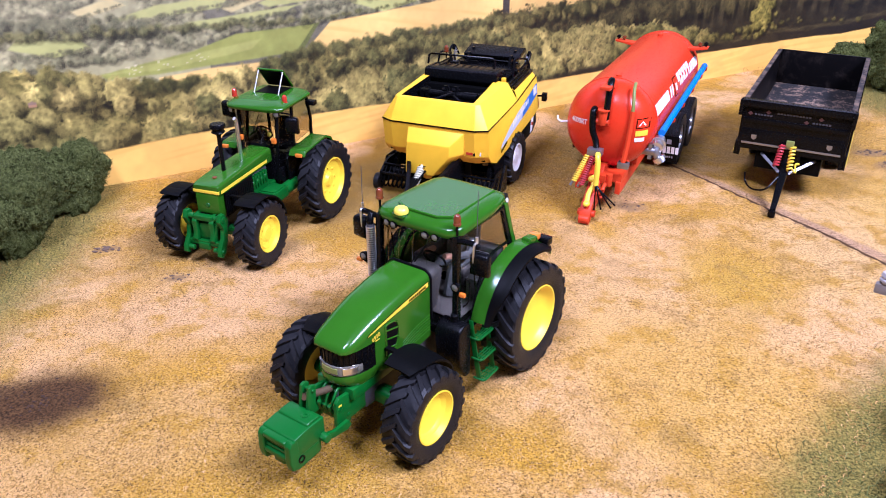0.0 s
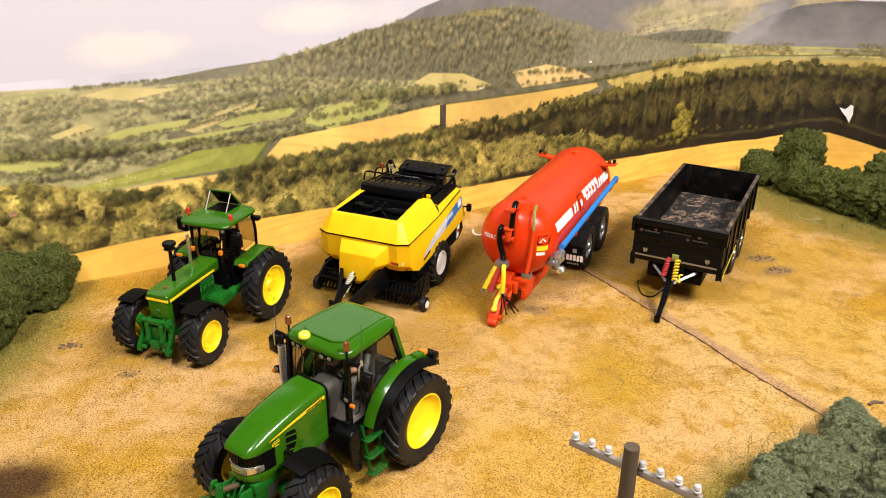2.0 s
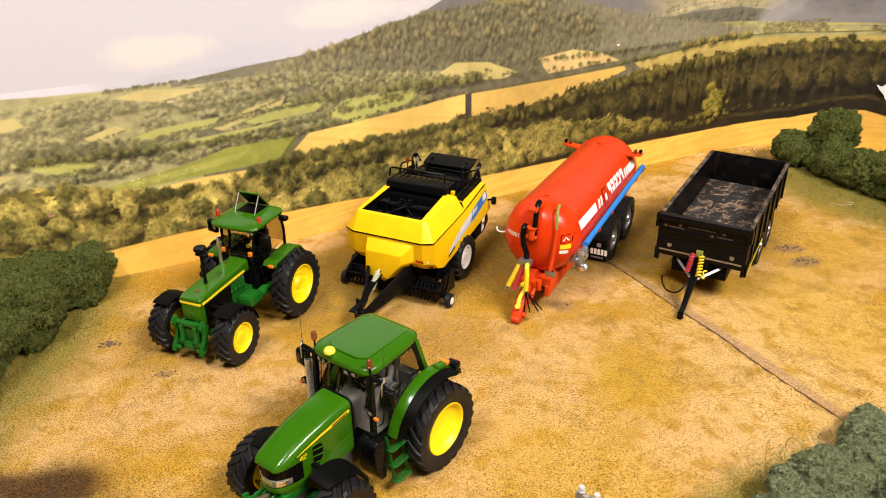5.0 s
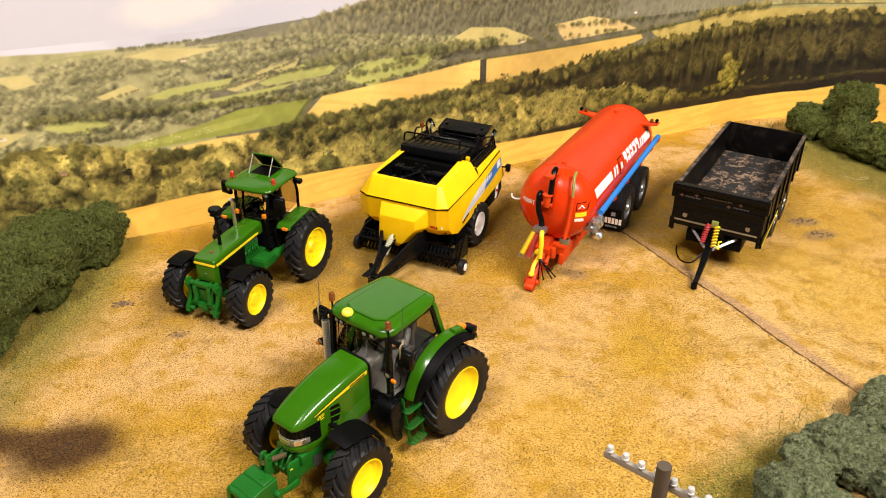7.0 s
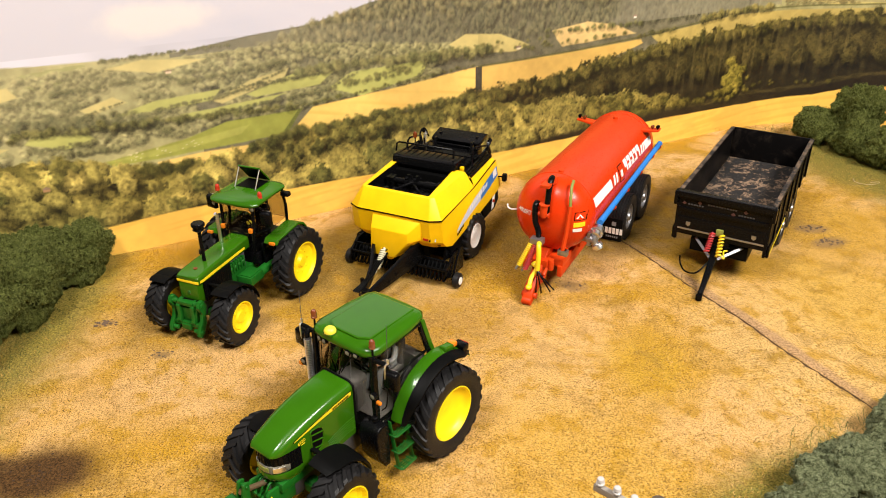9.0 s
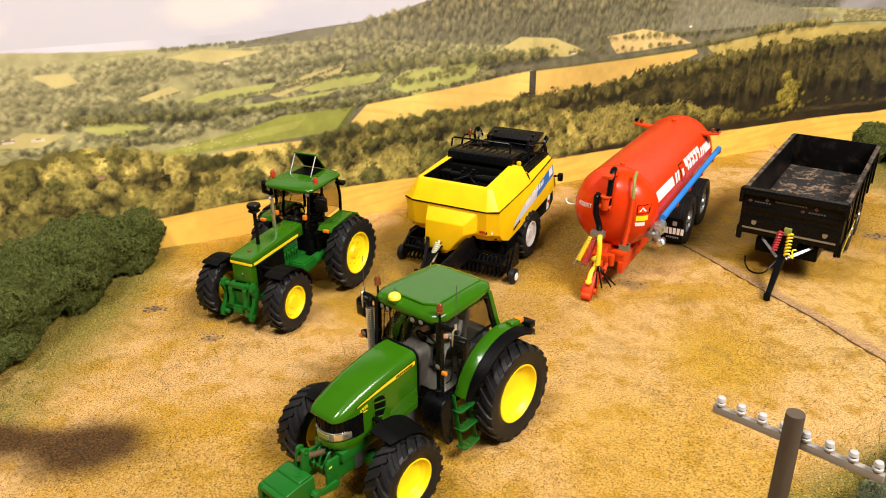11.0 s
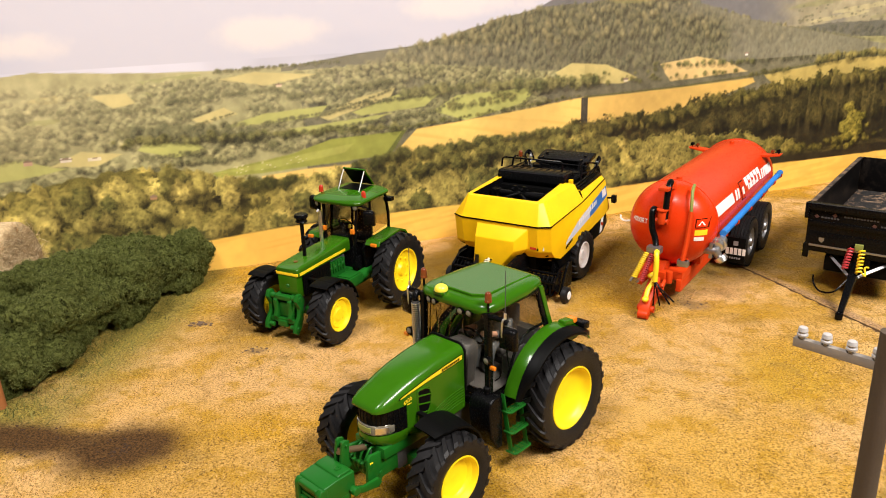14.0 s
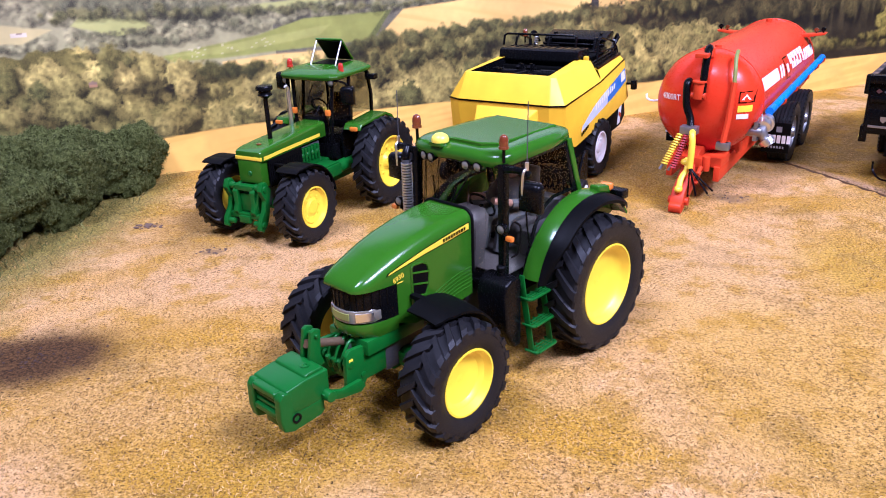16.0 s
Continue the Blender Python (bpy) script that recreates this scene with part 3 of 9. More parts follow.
SIDE = [(12.6, 5.0), (13.6, 5.75), (14.8, 6.4), (15.9, 6.74), (17.6, 6.95), (20.1, 7.04), (24, 6.9), (33, 6.6)]
lay(img, below(SIDE, 0.08, 206) * (S > 12.6), (0.375, 0.368, 0.365), 0.15)
lay(img, below(SIDE) * (S > 12.6) * np.clip((broad - 0.44) * 3, 0, 0.5), (0.335, 0.328, 0.322), 0.2)
lay(img, np.clip(0.9 - ((S - 14.0 - 0.9 * (V - 5.9)) / 1.0) ** 2 - ((V - 5.9) / 1.2) ** 2, 0, 0.55), (0.62, 0.605, 0.585), 0.05)
lay(img, below(SIDE) * (S > 12.6) * np.clip((6.5 - V) * 0.75 + 1.2 * (broad - 0.45) + np.clip((S - 18) * 0.05, 0, 0.3), 0, 0.65), (0.60, 0.585, 0.555), 0.06)
# the left ridge and the wide hazy valley
HOR = [(-25, 5.5), (-16.6, 5.8), (-15.7, 5.88), (-13, 5.69), (-11, 5.63), (-9.1, 5.64), (-7.2, 5.84), (-5.4, 5.95), (-3, 5.9), (12, 5.3), (16, 5.0), (33, 5.3)]
lay(img, below(HOR, 0.03, 207), (0.65, 0.62, 0.41), 0.3)
lay(img, below(HOR) * np.clip((broad - 0.42) * 6, 0, 0.75), (0.56, 0.54, 0.35), 0.5)
lay(img, below([(-9.5, 5.6), (-7.3, 5.86), (-5.8, 5.96), (-4, 6.0)]) * (V > 5.5) * (S > -9.5) * (S < -3), (0.42, 0.405, 0.32), 0.2)
for s, v, a, b, c in ((-10.4, 5.40, 0.9, 0.05, (0.70, 0.65, 0.40)), (-12.5, 5.5, 0.9, 0.06, (0.56, 0.56, 0.33)), (-9.0, 5.3, 0.7, 0.06, (0.72, 0.66, 0.42)), (-15.2, 5.2, 0.8, 0.1, (0.72, 0.66, 0.40)), (-17.5, 5.3, 0.9, 0.06, (0.60, 0.60, 0.36)), (-13.0, 5.15, 0.8, 0.06, (0.61, 0.61, 0.35)), (-8.0, 5.05, 0.8, 0.06, (0.64, 0.63, 0.35)), (-19, 4.7, 1.0, 0.1, (0.66, 0.63, 0.36)), (-16.0, 4.6, 0.8, 0.08, (0.60, 0.59, 0.34))):
    lay(img, np.clip((1.0 - np.abs((S - s) / a) ** 3 - ((V - v - 0.07 * (S - s)) / b) ** 2) * 6, 0, 0.9), c, 0.2)
# the wooded hill: narrow crowns with lit tops
WOOD = [(-9, 5.0), (-7.3, 5.45), (-5.8, 5.91), (-4.3, 6.25), (-2.9, 6.61), (-1.5, 6.85), (0.3, 6.95), (1.4, 7.13), (3.3, 7.08), (5.1, 6.48), (6.9, 5.99), (9.7, 5.5), (12.4, 5.0)]
lay(img, below(WOOD, 0.10) * (S > -9) * (S < 12), (0.42, 0.40, 0.30), 0.5)
WLOW = [(-9, 4.55), (-5, 4.6), (-1.5, 4.7), (3, 4.85), (7, 4.8), (12, 4.7)]
trees(img, scatter(3600, -8.6, 11.5, WLOW, WOOD, 0.10, 0.9), ((0.42, 0.41, 0.30), (0.56, 0.535, 0.375)), 1.7, 0.8, 0.65)
trees(img, scatter(420, -8.0, 8.0, [(s, v * 0.45 + 2.7) for s, v in WOOD], WOOD, 0.14, 0.8), ((0.49, 0.47, 0.33), (0.65, 0.60, 0.41)), 1.4, 0.8, 0.65)
lay(img, np.clip(0.75 - ((S - 1.6) / 1.0) ** 2 - ((V - 6.95) / 0.14) ** 2, 0, 0.5) * below(WOOD), (0.60, 0.56, 0.33), 0.5)
lay(img, np.clip((S - 3.2) * 0.22 - (broad - 0.45) * 2, 0, 0.6) * below(WOOD) * (V > 4.8) * (S < 13), (0.52, 0.50, 0.41), 0.3)
# woods of the valley floor in clumps, then its fields and hedgerows
clump = clouds_of(S * 0.9, V * 1.9, 90, 3)


def clumped(places, least):
    return [p for p in places if clump[min(max(int((p[1] - vv[0]) / STEP), 0), len(vv) - 1), min(max(int((p[0] - ss[0]) / STEP), 0), len(ss) - 1)] > least]


VLOW, VTOP = [(-21, 2.6), (-1, 3.9)], [(-21, 5.5), (-12, 5.45), (-6, 5.5), (-1, 4.9)]
trees(img, clumped(scatter(4600, -21, -1, VLOW, VTOP, 0.125), 0.34), ((0.56, 0.545, 0.35), (0.72, 0.68, 0.45)), 0.85, 0.8, 0.8)
trees(img, clumped(scatter(3000, -21, -1, VLOW, VTOP, 0.10), 0.50), ((0.46, 0.455, 0.29), (0.62, 0.595, 0.385)), 0.9, 0.8, 0.8)
FIELD_GREEN, FIELD_PALE, FIELD_TAN = (0.70, 0.695, 0.36), (0.80, 0.73, 0.44), (0.84, 0.715, 0.45)
FIELDS_NEAR = (
    (FIELD_GREEN, [(-9.31, 3.89), (-6.55, 4.05), (-7.21, 3.89), (-8.73, 3.71)]),
    (FIELD_PALE, [(-8.44, 4.23), (-7.42, 4.57), (-6.38, 4.73), (-6.52, 4.54), (-8.2, 4.14)]),
    (FIELD_GREEN, [(-7.44, 4.25), (-6.13, 4.57), (-5.06, 4.48), (-5.48, 4.23), (-7.19, 4.16)]),
    (FIELD_GREEN, [(-4.94, 4.06), (-4.23, 4.37), (-1.89, 4.42), (-2.19, 4.08), (-3.96, 3.78)]),
    (FIELD_PALE, [(-11.96, 4.4), (-11.18, 4.59), (-10.86, 4.45), (-11.77, 4.26)]),
    (FIELD_GREEN, [(-11.13, 4.12), (-10.08, 4.36), (-8.42, 4.43), (-8.68, 4.2), (-9.87, 4.15)]),
)
FIELDS_FAR = (
    (FIELD_GREEN, [(-13.43, 3.68), (-13.19, 3.87), (-12.06, 3.75), (-11.86, 3.55), (-12.6, 3.45)]),
    (FIELD_PALE, [(-14.4, 5.18), (-13.6, 5.19), (-13.43, 4.97), (-13.93, 4.9)]),
    (FIELD_PALE, [(-11.08, 5.39), (-10.19, 5.5), (-8.7, 5.36), (-10.0, 5.2)]),
    (FIELD_GREEN, [(-19, 3.7), (-16.52, 3.65), (-15.52, 3.4), (-16.59, 3.27), (-19, 3.2)]),
    (FIELD_PALE, [(-15.6, 3.5), (-14.9, 3.75), (-14.0, 3.62), (-14.6, 3.42)]),
    (FIELD_TAN, [(2.95, 4.86), (4.2, 4.98), (5.31, 4.79), (6.11, 4.49), (3.34, 4.40)]),
    (FIELD_PALE, [(-0.9, 4.85), (-0.39, 5.05), (0.74, 4.95), (1.76, 4.6), (1.26, 4.47), (-0.7, 4.55)]),
)
for tone, pts in FIELDS_NEAR + FIELDS_FAR:
    mid_s, mid_v = np.mean(pts, 0)
    pts = [(mid_s + (s - mid_s) * 1.12, mid_v + (v - mid_v) * 1.3) for s, v in pts]
    lay(img, inside(pts), tone, 0.14)
    lay(img, inside(pts) * np.clip((clump - 0.5) * 3, 0, 0.4), [c * 0.9 for c in tone], 0.1)


def row(img, a, b, gap, size, tones, tall=0.85):
    """A hedgerow of crowns from a to b."""
    n = int(math.hypot(b[0] - a[0], b[1] - a[1]) / gap) + 1
    trees(img, [(a[0] + (b[0] - a[0]) * i / n + rg.normal(0, gap * 0.4), a[1] + (b[1] - a[1]) * i / n + rg.normal(0, size * 0.3), size * rg.uniform(0.6, 1.5)) for i in range(n + 1)], tones, tall, 0.6, 0.8)


HEDGE_TONES = ((0.36, 0.36, 0.22), (0.50, 0.48, 0.30))
for a, b, size in (((-10.1, 4.14), (-4.8, 4.60), 0.06), ((-9.5, 3.70), (-5.0, 4.05), 0.08), ((-8.3, 4.43), (-5.0, 4.56), 0.05), ((-8.6, 4.15), (-6.4, 4.75), 0.045), ((-13.9, 4.28), (-10.0, 4.05), 0.10), ((-13.8, 4.15), (-9.9, 3.6), 0.13),
                   ((-5.0, 4.08), (-4.2, 4.42), 0.06), ((-2.1, 4.05), (-1.8, 4.5), 0.07), ((-11.9, 4.25), (-10.9, 4.48), 0.05), ((-13.5, 3.45), (-11.8, 3.53), 0.07), ((-13.2, 3.9), (-12.0, 3.78), 0.07), ((-11.3, 5.62), (-7.9, 5.68), 0.06), ((-19, 3.75), (-16, 3.7), 0.08),
                   ((-17, 4.9), (-13, 4.75), 0.07), ((-12.6, 4.9), (-9.6, 5.05), 0.07), ((-9.4, 4.8), (-6.4, 5.0), 0.09)):
    row(img, a, b, size * 1.1, size, HEDGE_TONES)
row(img, (-13.6, 4.22), (-10.2, 3.80), 0.09, 0.13, ((0.34, 0.34, 0.22), (0.42, 0.41, 0.26)), 1.3)
trees(img, scatter(70, -4.6, -2.4, [(-4.6, 4.0), (-2.4, 4.2)], [(-4.6, 4.2), (-2.4, 4.4)], 0.08) + scatter(34, -0.6, 2.7, [(-0.6, 4.35), (2.7, 4.42)], [(-0.6, 4.75), (2.7, 4.8)], 0.10) + scatter(16, 2.7, 6.2, [(2.7, 4.36), (6.2, 4.42)], [(2.7, 4.50), (6.2, 4.60)], 0.10), ((0.38, 0.38, 0.2), (0.52, 0.49, 0.27)), 0.9)
row(img, (-6.0, 4.7), (0.5, 4.55), 0.13, 0.15, ((0.38, 0.385, 0.22), (0.53, 0.50, 0.29)), 1.0)
row(img, (2.6, 4.9), (6.4, 4.75), 0.15, 0.10, ((0.37, 0.37, 0.21), (0.50, 0.47, 0.27)), 1.0)
haze = np.clip((V - 2.5) * 0.08, 0, 0.22) * np.clip((1 - S) * 0.12, 0.1, 1) * below(HOR)
lay(img, haze, (0.76, 0.72, 0.60))
lay(img, np.clip((-12.5 - S) * 0.06, 0, 0.25) * np.clip((V - 2.2) * 0.6, 0, 1) * below(HOR), (0.74, 0.69, 0.52), 0.1)
lay(img, inside([(-11.67, 2.86), (-9.38, 3.18), (-8.25, 3.49), (-6.0, 3.55), (-6.62, 2.86), (-8.31, 2.79), (-10.26, 2.71), (-11.53, 2.71)]), (0.585, 0.59, 0.265), 0.2)
lay(img, inside([(-11.6, 2.84), (-9.38, 3.10), (-7.6, 3.3), (-7.9, 3.05), (-10.2, 2.80)]), (0.65, 0.645, 0.31), 0.2)
lay(img, inside([(-6.1, 3.55), (-5.95, 3.58), (-6.5, 2.86), (-6.7, 2.84)]), (0.40, 0.41, 0.20), 0.3)
for _ in range(26):
    s = rg.uniform(-11.2, -9.0)
    v = np.interp(s, [-11.2, -9.0], [2.86, 3.0]) + rg.uniform(-0.09, 0.12)
    lay(img, ((np.abs(S - s) < 0.028) & (np.abs(V - v) < 0.018)).astype(float) * 0.55, (0.84, 0.79, 0.60))
lay(img, inside([(-10.33, 2.62), (-8.82, 2.7), (-7.36, 2.70), (-7.83, 2.41), (-9.33, 2.38), (-10.29, 2.49)]), (0.92, 0.755, 0.40), 0.1)
lay(img, inside([(-6.42, 2.86), (-5.64, 3.56), (-2.94, 3.76), (0.02, 4.05), (0.02, 3.16), (-2.94, 2.95)]), (0.945, 0.775, 0.40), 0.08)
lay(img, inside([(0.0, 4.02), (3.73, 4.10), (6.54, 4.20), (6.66, 4.04), (3.8, 3.25), (0.15, 3.2)]), (0.86, 0.70, 0.36), 0.1)
furrow = lattice(S * 2.0 + V * 9, V * 3, 341)
lay(img, inside([(-6.42, 2.86), (-5.64, 3.56), (-2.94, 3.76), (0.02, 4.05), (0.02, 3.16), (-2.94, 2.95)]) * np.clip((furrow - 0.5) * 1.0, 0, 0.35), (0.85, 0.66, 0.30))
lay(img, inside([(7.0, 4.25), (10.83, 4.6), (14.62, 4.58), (17, 4.65), (21, 4.9), (21, 4.6), (14.49, 4.22), (10.92, 4.05), (7.58, 3.8)]), (0.72, 0.635, 0.345), 0.2)
lay(img, inside([(14, 4.9), (17, 4.85), (22, 5.05), (22, 4.95), (15, 4.75)]), (0.80, 0.73, 0.44), 0.2)
lay(img, inside([(15.0, 5.1), (18, 5.15), (22, 5.4), (22, 5.3), (16, 5.0)]), (0.70, 0.67, 0.38), 0.25)
for s in np.arange(-0.06, 0.10, 0.05):
    lay(img, (np.abs(S - s - 0.02 * (fleck - 0.45)) < 0.035) * (V > 3.15) * (V < 4.05), (0.27, 0.25, 0.20), 0.4)
EDGE = ([0, 3.7, 6.7, 10.8, 16, 21], [4.05, 4.12, 4.28, 4.66, 4.75, 5.1])
lay(img, np.clip(1 - np.abs(V - np.interp(S, *EDGE)) / 0.045, 0, 0.8) * (S > 0) * (S < 21), (0.36, 0.35, 0.18), 0.4)
row(img, (6.4, 4.35), (8.0, 4.4), 0.12, 0.09, ((0.33, 0.32, 0.17), (0.44, 0.41, 0.22)), 0.9)
row(img, (9.4, 4.63), (12.6, 4.78), 0.10, 0.13, ((0.40, 0.385, 0.21), (0.60, 0.54, 0.29)), 1.1)
trees(img, clumped(scatter(900, 13.2, 24, [(13.2, 4.75), (24, 5.0)], [(13.2, 5.15), (24, 5.65)], 0.09), 0.47), ((0.47, 0.43, 0.27), (0.60, 0.54, 0.33)), 0.6, 0.9, 0.45)
row(img, (-14, 3.95), (-6.2, 3.66), 0.13, 0.12, ((0.40, 0.395, 0.23), (0.53, 0.50, 0.29)), 0.85)
row(img, (-6.2, 3.62), (-0.2, 4.1), 0.10, 0.07, ((0.37, 0.37, 0.19), (0.50, 0.47, 0.25)), 0.8)
# the dark plantation and the near woods
STRIP = [(-25, 0.8), (-11.9, 0.92), (-10, 1.03), (-6.2, 1.04), (-4.5, 1.02), (1, 0.92), (7.7, 1.02), (12.2, 1.0), (15, 1.2), (16.4, 1.51), (17.8, 1.69), (19.8, 1.3), (21.4, 1.2), (33, 1.1)]
DARK = [(-2, 2.6), (-0.6, 3.1), (0, 3.15), (3.1, 3.25), (4.9, 3.6), (7.2, 3.8), (10, 4.02), (13, 4.15), (16.5, 4.38), (18, 4.35), (20.5, 4.6), (33, 4.9)]
wood_mask = below(DARK, 0.22, 210, 4) * np.clip((S + 2.5) * 0.8, 0, 1)
depth = np.clip((np.interp(S, *zip(*DARK)) - V) / 1.6, 0, 1)
lay(img, wood_mask, (0.235, 0.215, 0.125), 0.9)
lay(img, wood_mask * np.clip(depth * 1.3 - 0.3, 0, 0.8), (0.135, 0.115, 0.075), 0.7)
trees(img, scatter(700, -1.5, 24, [(-1.5, 2.3), (5, 2.5), (33, 3.0)], [(s, v - 0.15) for s, v in DARK], 0.22), ((0.19, 0.172, 0.09), (0.33, 0.292, 0.15)), 1.3, 0.9, 0.75)
trees(img, [(s, np.interp(s, *zip(*DARK)) + rg.normal(-0.14, 0.09), rg.uniform(0.10, 0.22)) for s in np.arange(-1.5, 30, 0.07)], ((0.27, 0.255, 0.12), (0.50, 0.445, 0.215)), 1.25, 0.9, 0.85)
trunks = lattice(S * 8, V * 0.9, 333)
lay(img, wood_mask * np.clip((S - 6) * 0.4, 0, 1) * np.clip((trunks - 0.52) * 1.6, 0, 0.42) * np.clip(V - 1.7, 0, 1), (0.40, 0.35, 0.20), 0.9)
UPPER = [(-25, 3.1), (-16, 2.9), (-14.5, 3.2), (-12.5, 3.1), (-11.2, 2.5), (-8.3, 2.38), (-7.5, 2.52), (-6.7, 2.82), (-4.4, 2.88), (-2.2, 3.0), (-0.6, 3.0), (2.5, 2.4), (4.5, 2.2), (6.5, 2.2), (8, 1.6), (10, 1.35), (14, 1.25)]
lay(img, below(UPPER, 0.3, 215, 3) * (S < 14), (0.40, 0.365, 0.175), 0.6)
NEAR_TOP = [(s, v - 0.10) for s, v in UPPER]
trees(img, scatter(620, -21, 9, STRIP, NEAR_TOP, 0.24), ((0.48, 0.44, 0.21), (0.69, 0.61, 0.30)), 1.0, 0.8, 0.85)
trees(img, clumped(scatter(520, -21, 1.5, STRIP, [(-21, 2.8), (-12, 2.6), (-4, 2.4), (1.5, 2.2)], 0.30), 0.45), ((0.56, 0.51, 0.25), (0.74, 0.655, 0.335)), 0.95, 0.75, 0.85)
trees(img, clumped(scatter(360, -21, 6, STRIP, NEAR_TOP, 0.22), 0.52), ((0.36, 0.35, 0.175), (0.50, 0.46, 0.225)), 1.1, 0.85, 0.9)
row(img, (-7.7, 2.55), (-6.6, 2.84), 0.10, 0.15, ((0.32, 0.32, 0.16), (0.43, 0.41, 0.20)), 1.1)
row(img, (-6.6, 2.80), (-0.2, 3.08), 0.13, 0.15, ((0.33, 0.32, 0.165), (0.50, 0.46, 0.225)), 1.0)
trees(img, [(s, np.interp(s, *zip(*UPPER)) - rg.uniform(0.2, 0.6), rg.uniform(0.16, 0.30)) for s in np.arange(-6.5, 0.5, 0.30)], ((0.38, 0.365, 0.18), (0.52, 0.475, 0.23)), 1.15, 0.85, 0.9)
row(img, (-10.9, 2.44), (-9.4, 2.42), 0.12, 0.16, ((0.27, 0.265, 0.13), (0.37, 0.345, 0.165)), 1.0)
trees(img, scatter(46, 2.0, 4.2, [(2, 1.2), (4.2, 1.2)], [(2, 2.35), (4.2, 2.3)], 0.26), ((0.46, 0.42, 0.20), (0.60, 0.53, 0.27)), 1.0, 0.75, 1.0)
trees(img, scatter(70, 4.5, 9.0, [(4.5, 1.1), (9, 1.15)], [(4.5, 2.2), (7, 2.0), (9, 1.5)], 0.22), ((0.30, 0.28, 0.125), (0.50, 0.445, 0.21)), 1.0, 0.75, 1.0)
# the dark ditch along the stubble field, with a few lit bushes on it
line = np.interp(S, *zip(*STRIP))
wide = np.interp(S, [-1, 3, 8, 14, 19, 24], [0.05, 0.12, 0.26, 0.30, 0.42, 0.5])
lay(img, np.clip(1.25 - np.abs(V - line - wide * 0.5 - 0.12 * (broad - 0.45)) / wide, 0, 0.92) * np.clip((S - 0.5) * 0.4, 0, 1), (0.15, 0.125, 0.085), 0.5)
lay(img, np.clip(1 - np.abs(V - line - wide * 1.35 - 0.3 * (broad - 0.45)) / 0.12 - 1.6 * (fleck - 0.42), 0, 0.45) * np.clip((S - 7) * 0.4, 0, 1), (0.36, 0.315, 0.165), 0.8)
LIT = ((0.36, 0.335, 0.125), (0.62, 0.55, 0.23))
trees(img, [(11.3 + 0.24 * rg.normal(), 2.05 + 0.30 * rg.normal(), rg.uniform(0.13, 0.22)) for _ in range(70)], LIT, 1.0, 0.9, 1.0)
trees(img, [(10.6 + 0.2 * rg.normal(), 1.52 + 0.10 * rg.normal(), rg.uniform(0.09, 0.17)) for _ in range(10)] + [(12.1 + 0.2 * rg.normal(), 1.65 + 0.08 * rg.normal(), rg.uniform(0.08, 0.14)) for _ in range(8)]
      + [(9.2 + 0.5 * rg.normal(), 1.5 + 0.05 * rg.normal(), rg.uniform(0.10, 0.18)) for _ in range(14)] + [(14.5 + 1.2 * rg.normal(), 1.75 + 0.06 * rg.normal(), rg.uniform(0.07, 0.14)) for _ in range(9)], ((0.28, 0.26, 0.11), (0.46, 0.41, 0.18)), 1.0, 0.9, 0.9)
# buildings in the valley: pale gables under darker roofs
for s, v, w, h, c in ((-9.6, 5.12, 0.08, 0.05, (0.84, 0.74, 0.60)), (-15.3, 3.60, 0.14, 0.06, (0.86, 0.80, 0.70)), (-16.2, 3.62, 0.10, 0.06, (0.78, 0.62, 0.50)), (-14.6, 3.56, 0.16, 0.04, (0.85, 0.79, 0.66)), (6.2, 5.02, 0.07, 0.05, (0.88, 0.84, 0.76)), (1.5, 4.48, 0.08, 0.06, (0.86, 0.80, 0.66)), (-13.3, 2.35, 0.08, 0.06, (0.70, 0.52, 0.36))):
    lay(img, ((np.abs(S - s) < w) & (np.abs(V - v) < h)).astype(float) * 0.9, c, 0.2)
    lay(img, ((np.abs(S - s) < w * 1.15) & (V > v + h * 0.3) & (V < v + h * 1.5 - np.abs(S - s) * 0.35)).astype(float) * 0.85, (0.52, 0.43, 0.34), 0.2)
# the stubble field at its foot
lay(img, below(STRIP, 0.03, 220, 2), (0.955, 0.76, 0.335), 0.06)
lay(img, below(STRIP, 0.03, 220, 2) * np.clip((lattice(S * 0.7, V * 12 - S * 1.2, 340) - 0.45) * 1.4, 0, 0.5), (0.88, 0.66, 0.26), 0.1)
lay(img, below(STRIP, 0.03, 220, 2) * np.clip((broad - 0.47) * 3, 0, 0.3), (0.82, 0.60, 0.27), 0.1)
patchy = 1 + 0.30 * (clouds_of(S * 0.45, V * 0.8, 95, 4) - 0.47)
img *= np.where(below(STRIP) + 1 - below([(-21, 5.9), (24, 5.9)]) > 0.5, 1, patchy)[..., None]
grey = img.mean(-1, keepdims=True)
img = np.clip((grey + (img - grey) * 1.0) * np.array((1.0, 1.0, 1.035)), 0, 1) ** 2.2 * 0.93

PRINT, nt_, b_ = nodes_of("printed_paper")
at_ = nt_.nodes.new("ShaderNodeAttribute")
at_.attribute_name = "ink"
# the grain of the print: fine leaf detail in the dark inks only
grain_ = ramp(nt_, noise_of(nt_, coords(nt_), 34, 3, 0.75), [(0.30, (0.60, 0.60, 0.60)), (0.5, (1.05, 1.05, 1.05)), (0.72, (1.6, 1.6, 1.6))])
inked_ = ramp(nt_, at_.outputs["Fac"], [(0.06, (1, 1, 1)), (0.17, (0, 0, 0))])
nt_.links.new(mix(nt_, inked_, at_.outputs["Color"], grain_, "MULTIPLY"), b_.inputs["Base Color"])
b_.inputs["Roughness"].default_value = 0.5
bump(nt_, noise_of(nt_, coords(nt_), 0.5, 2, 0.5), 0.15, 0.1, b_)
gx = np.array([sheet_point(s) for s in ss])
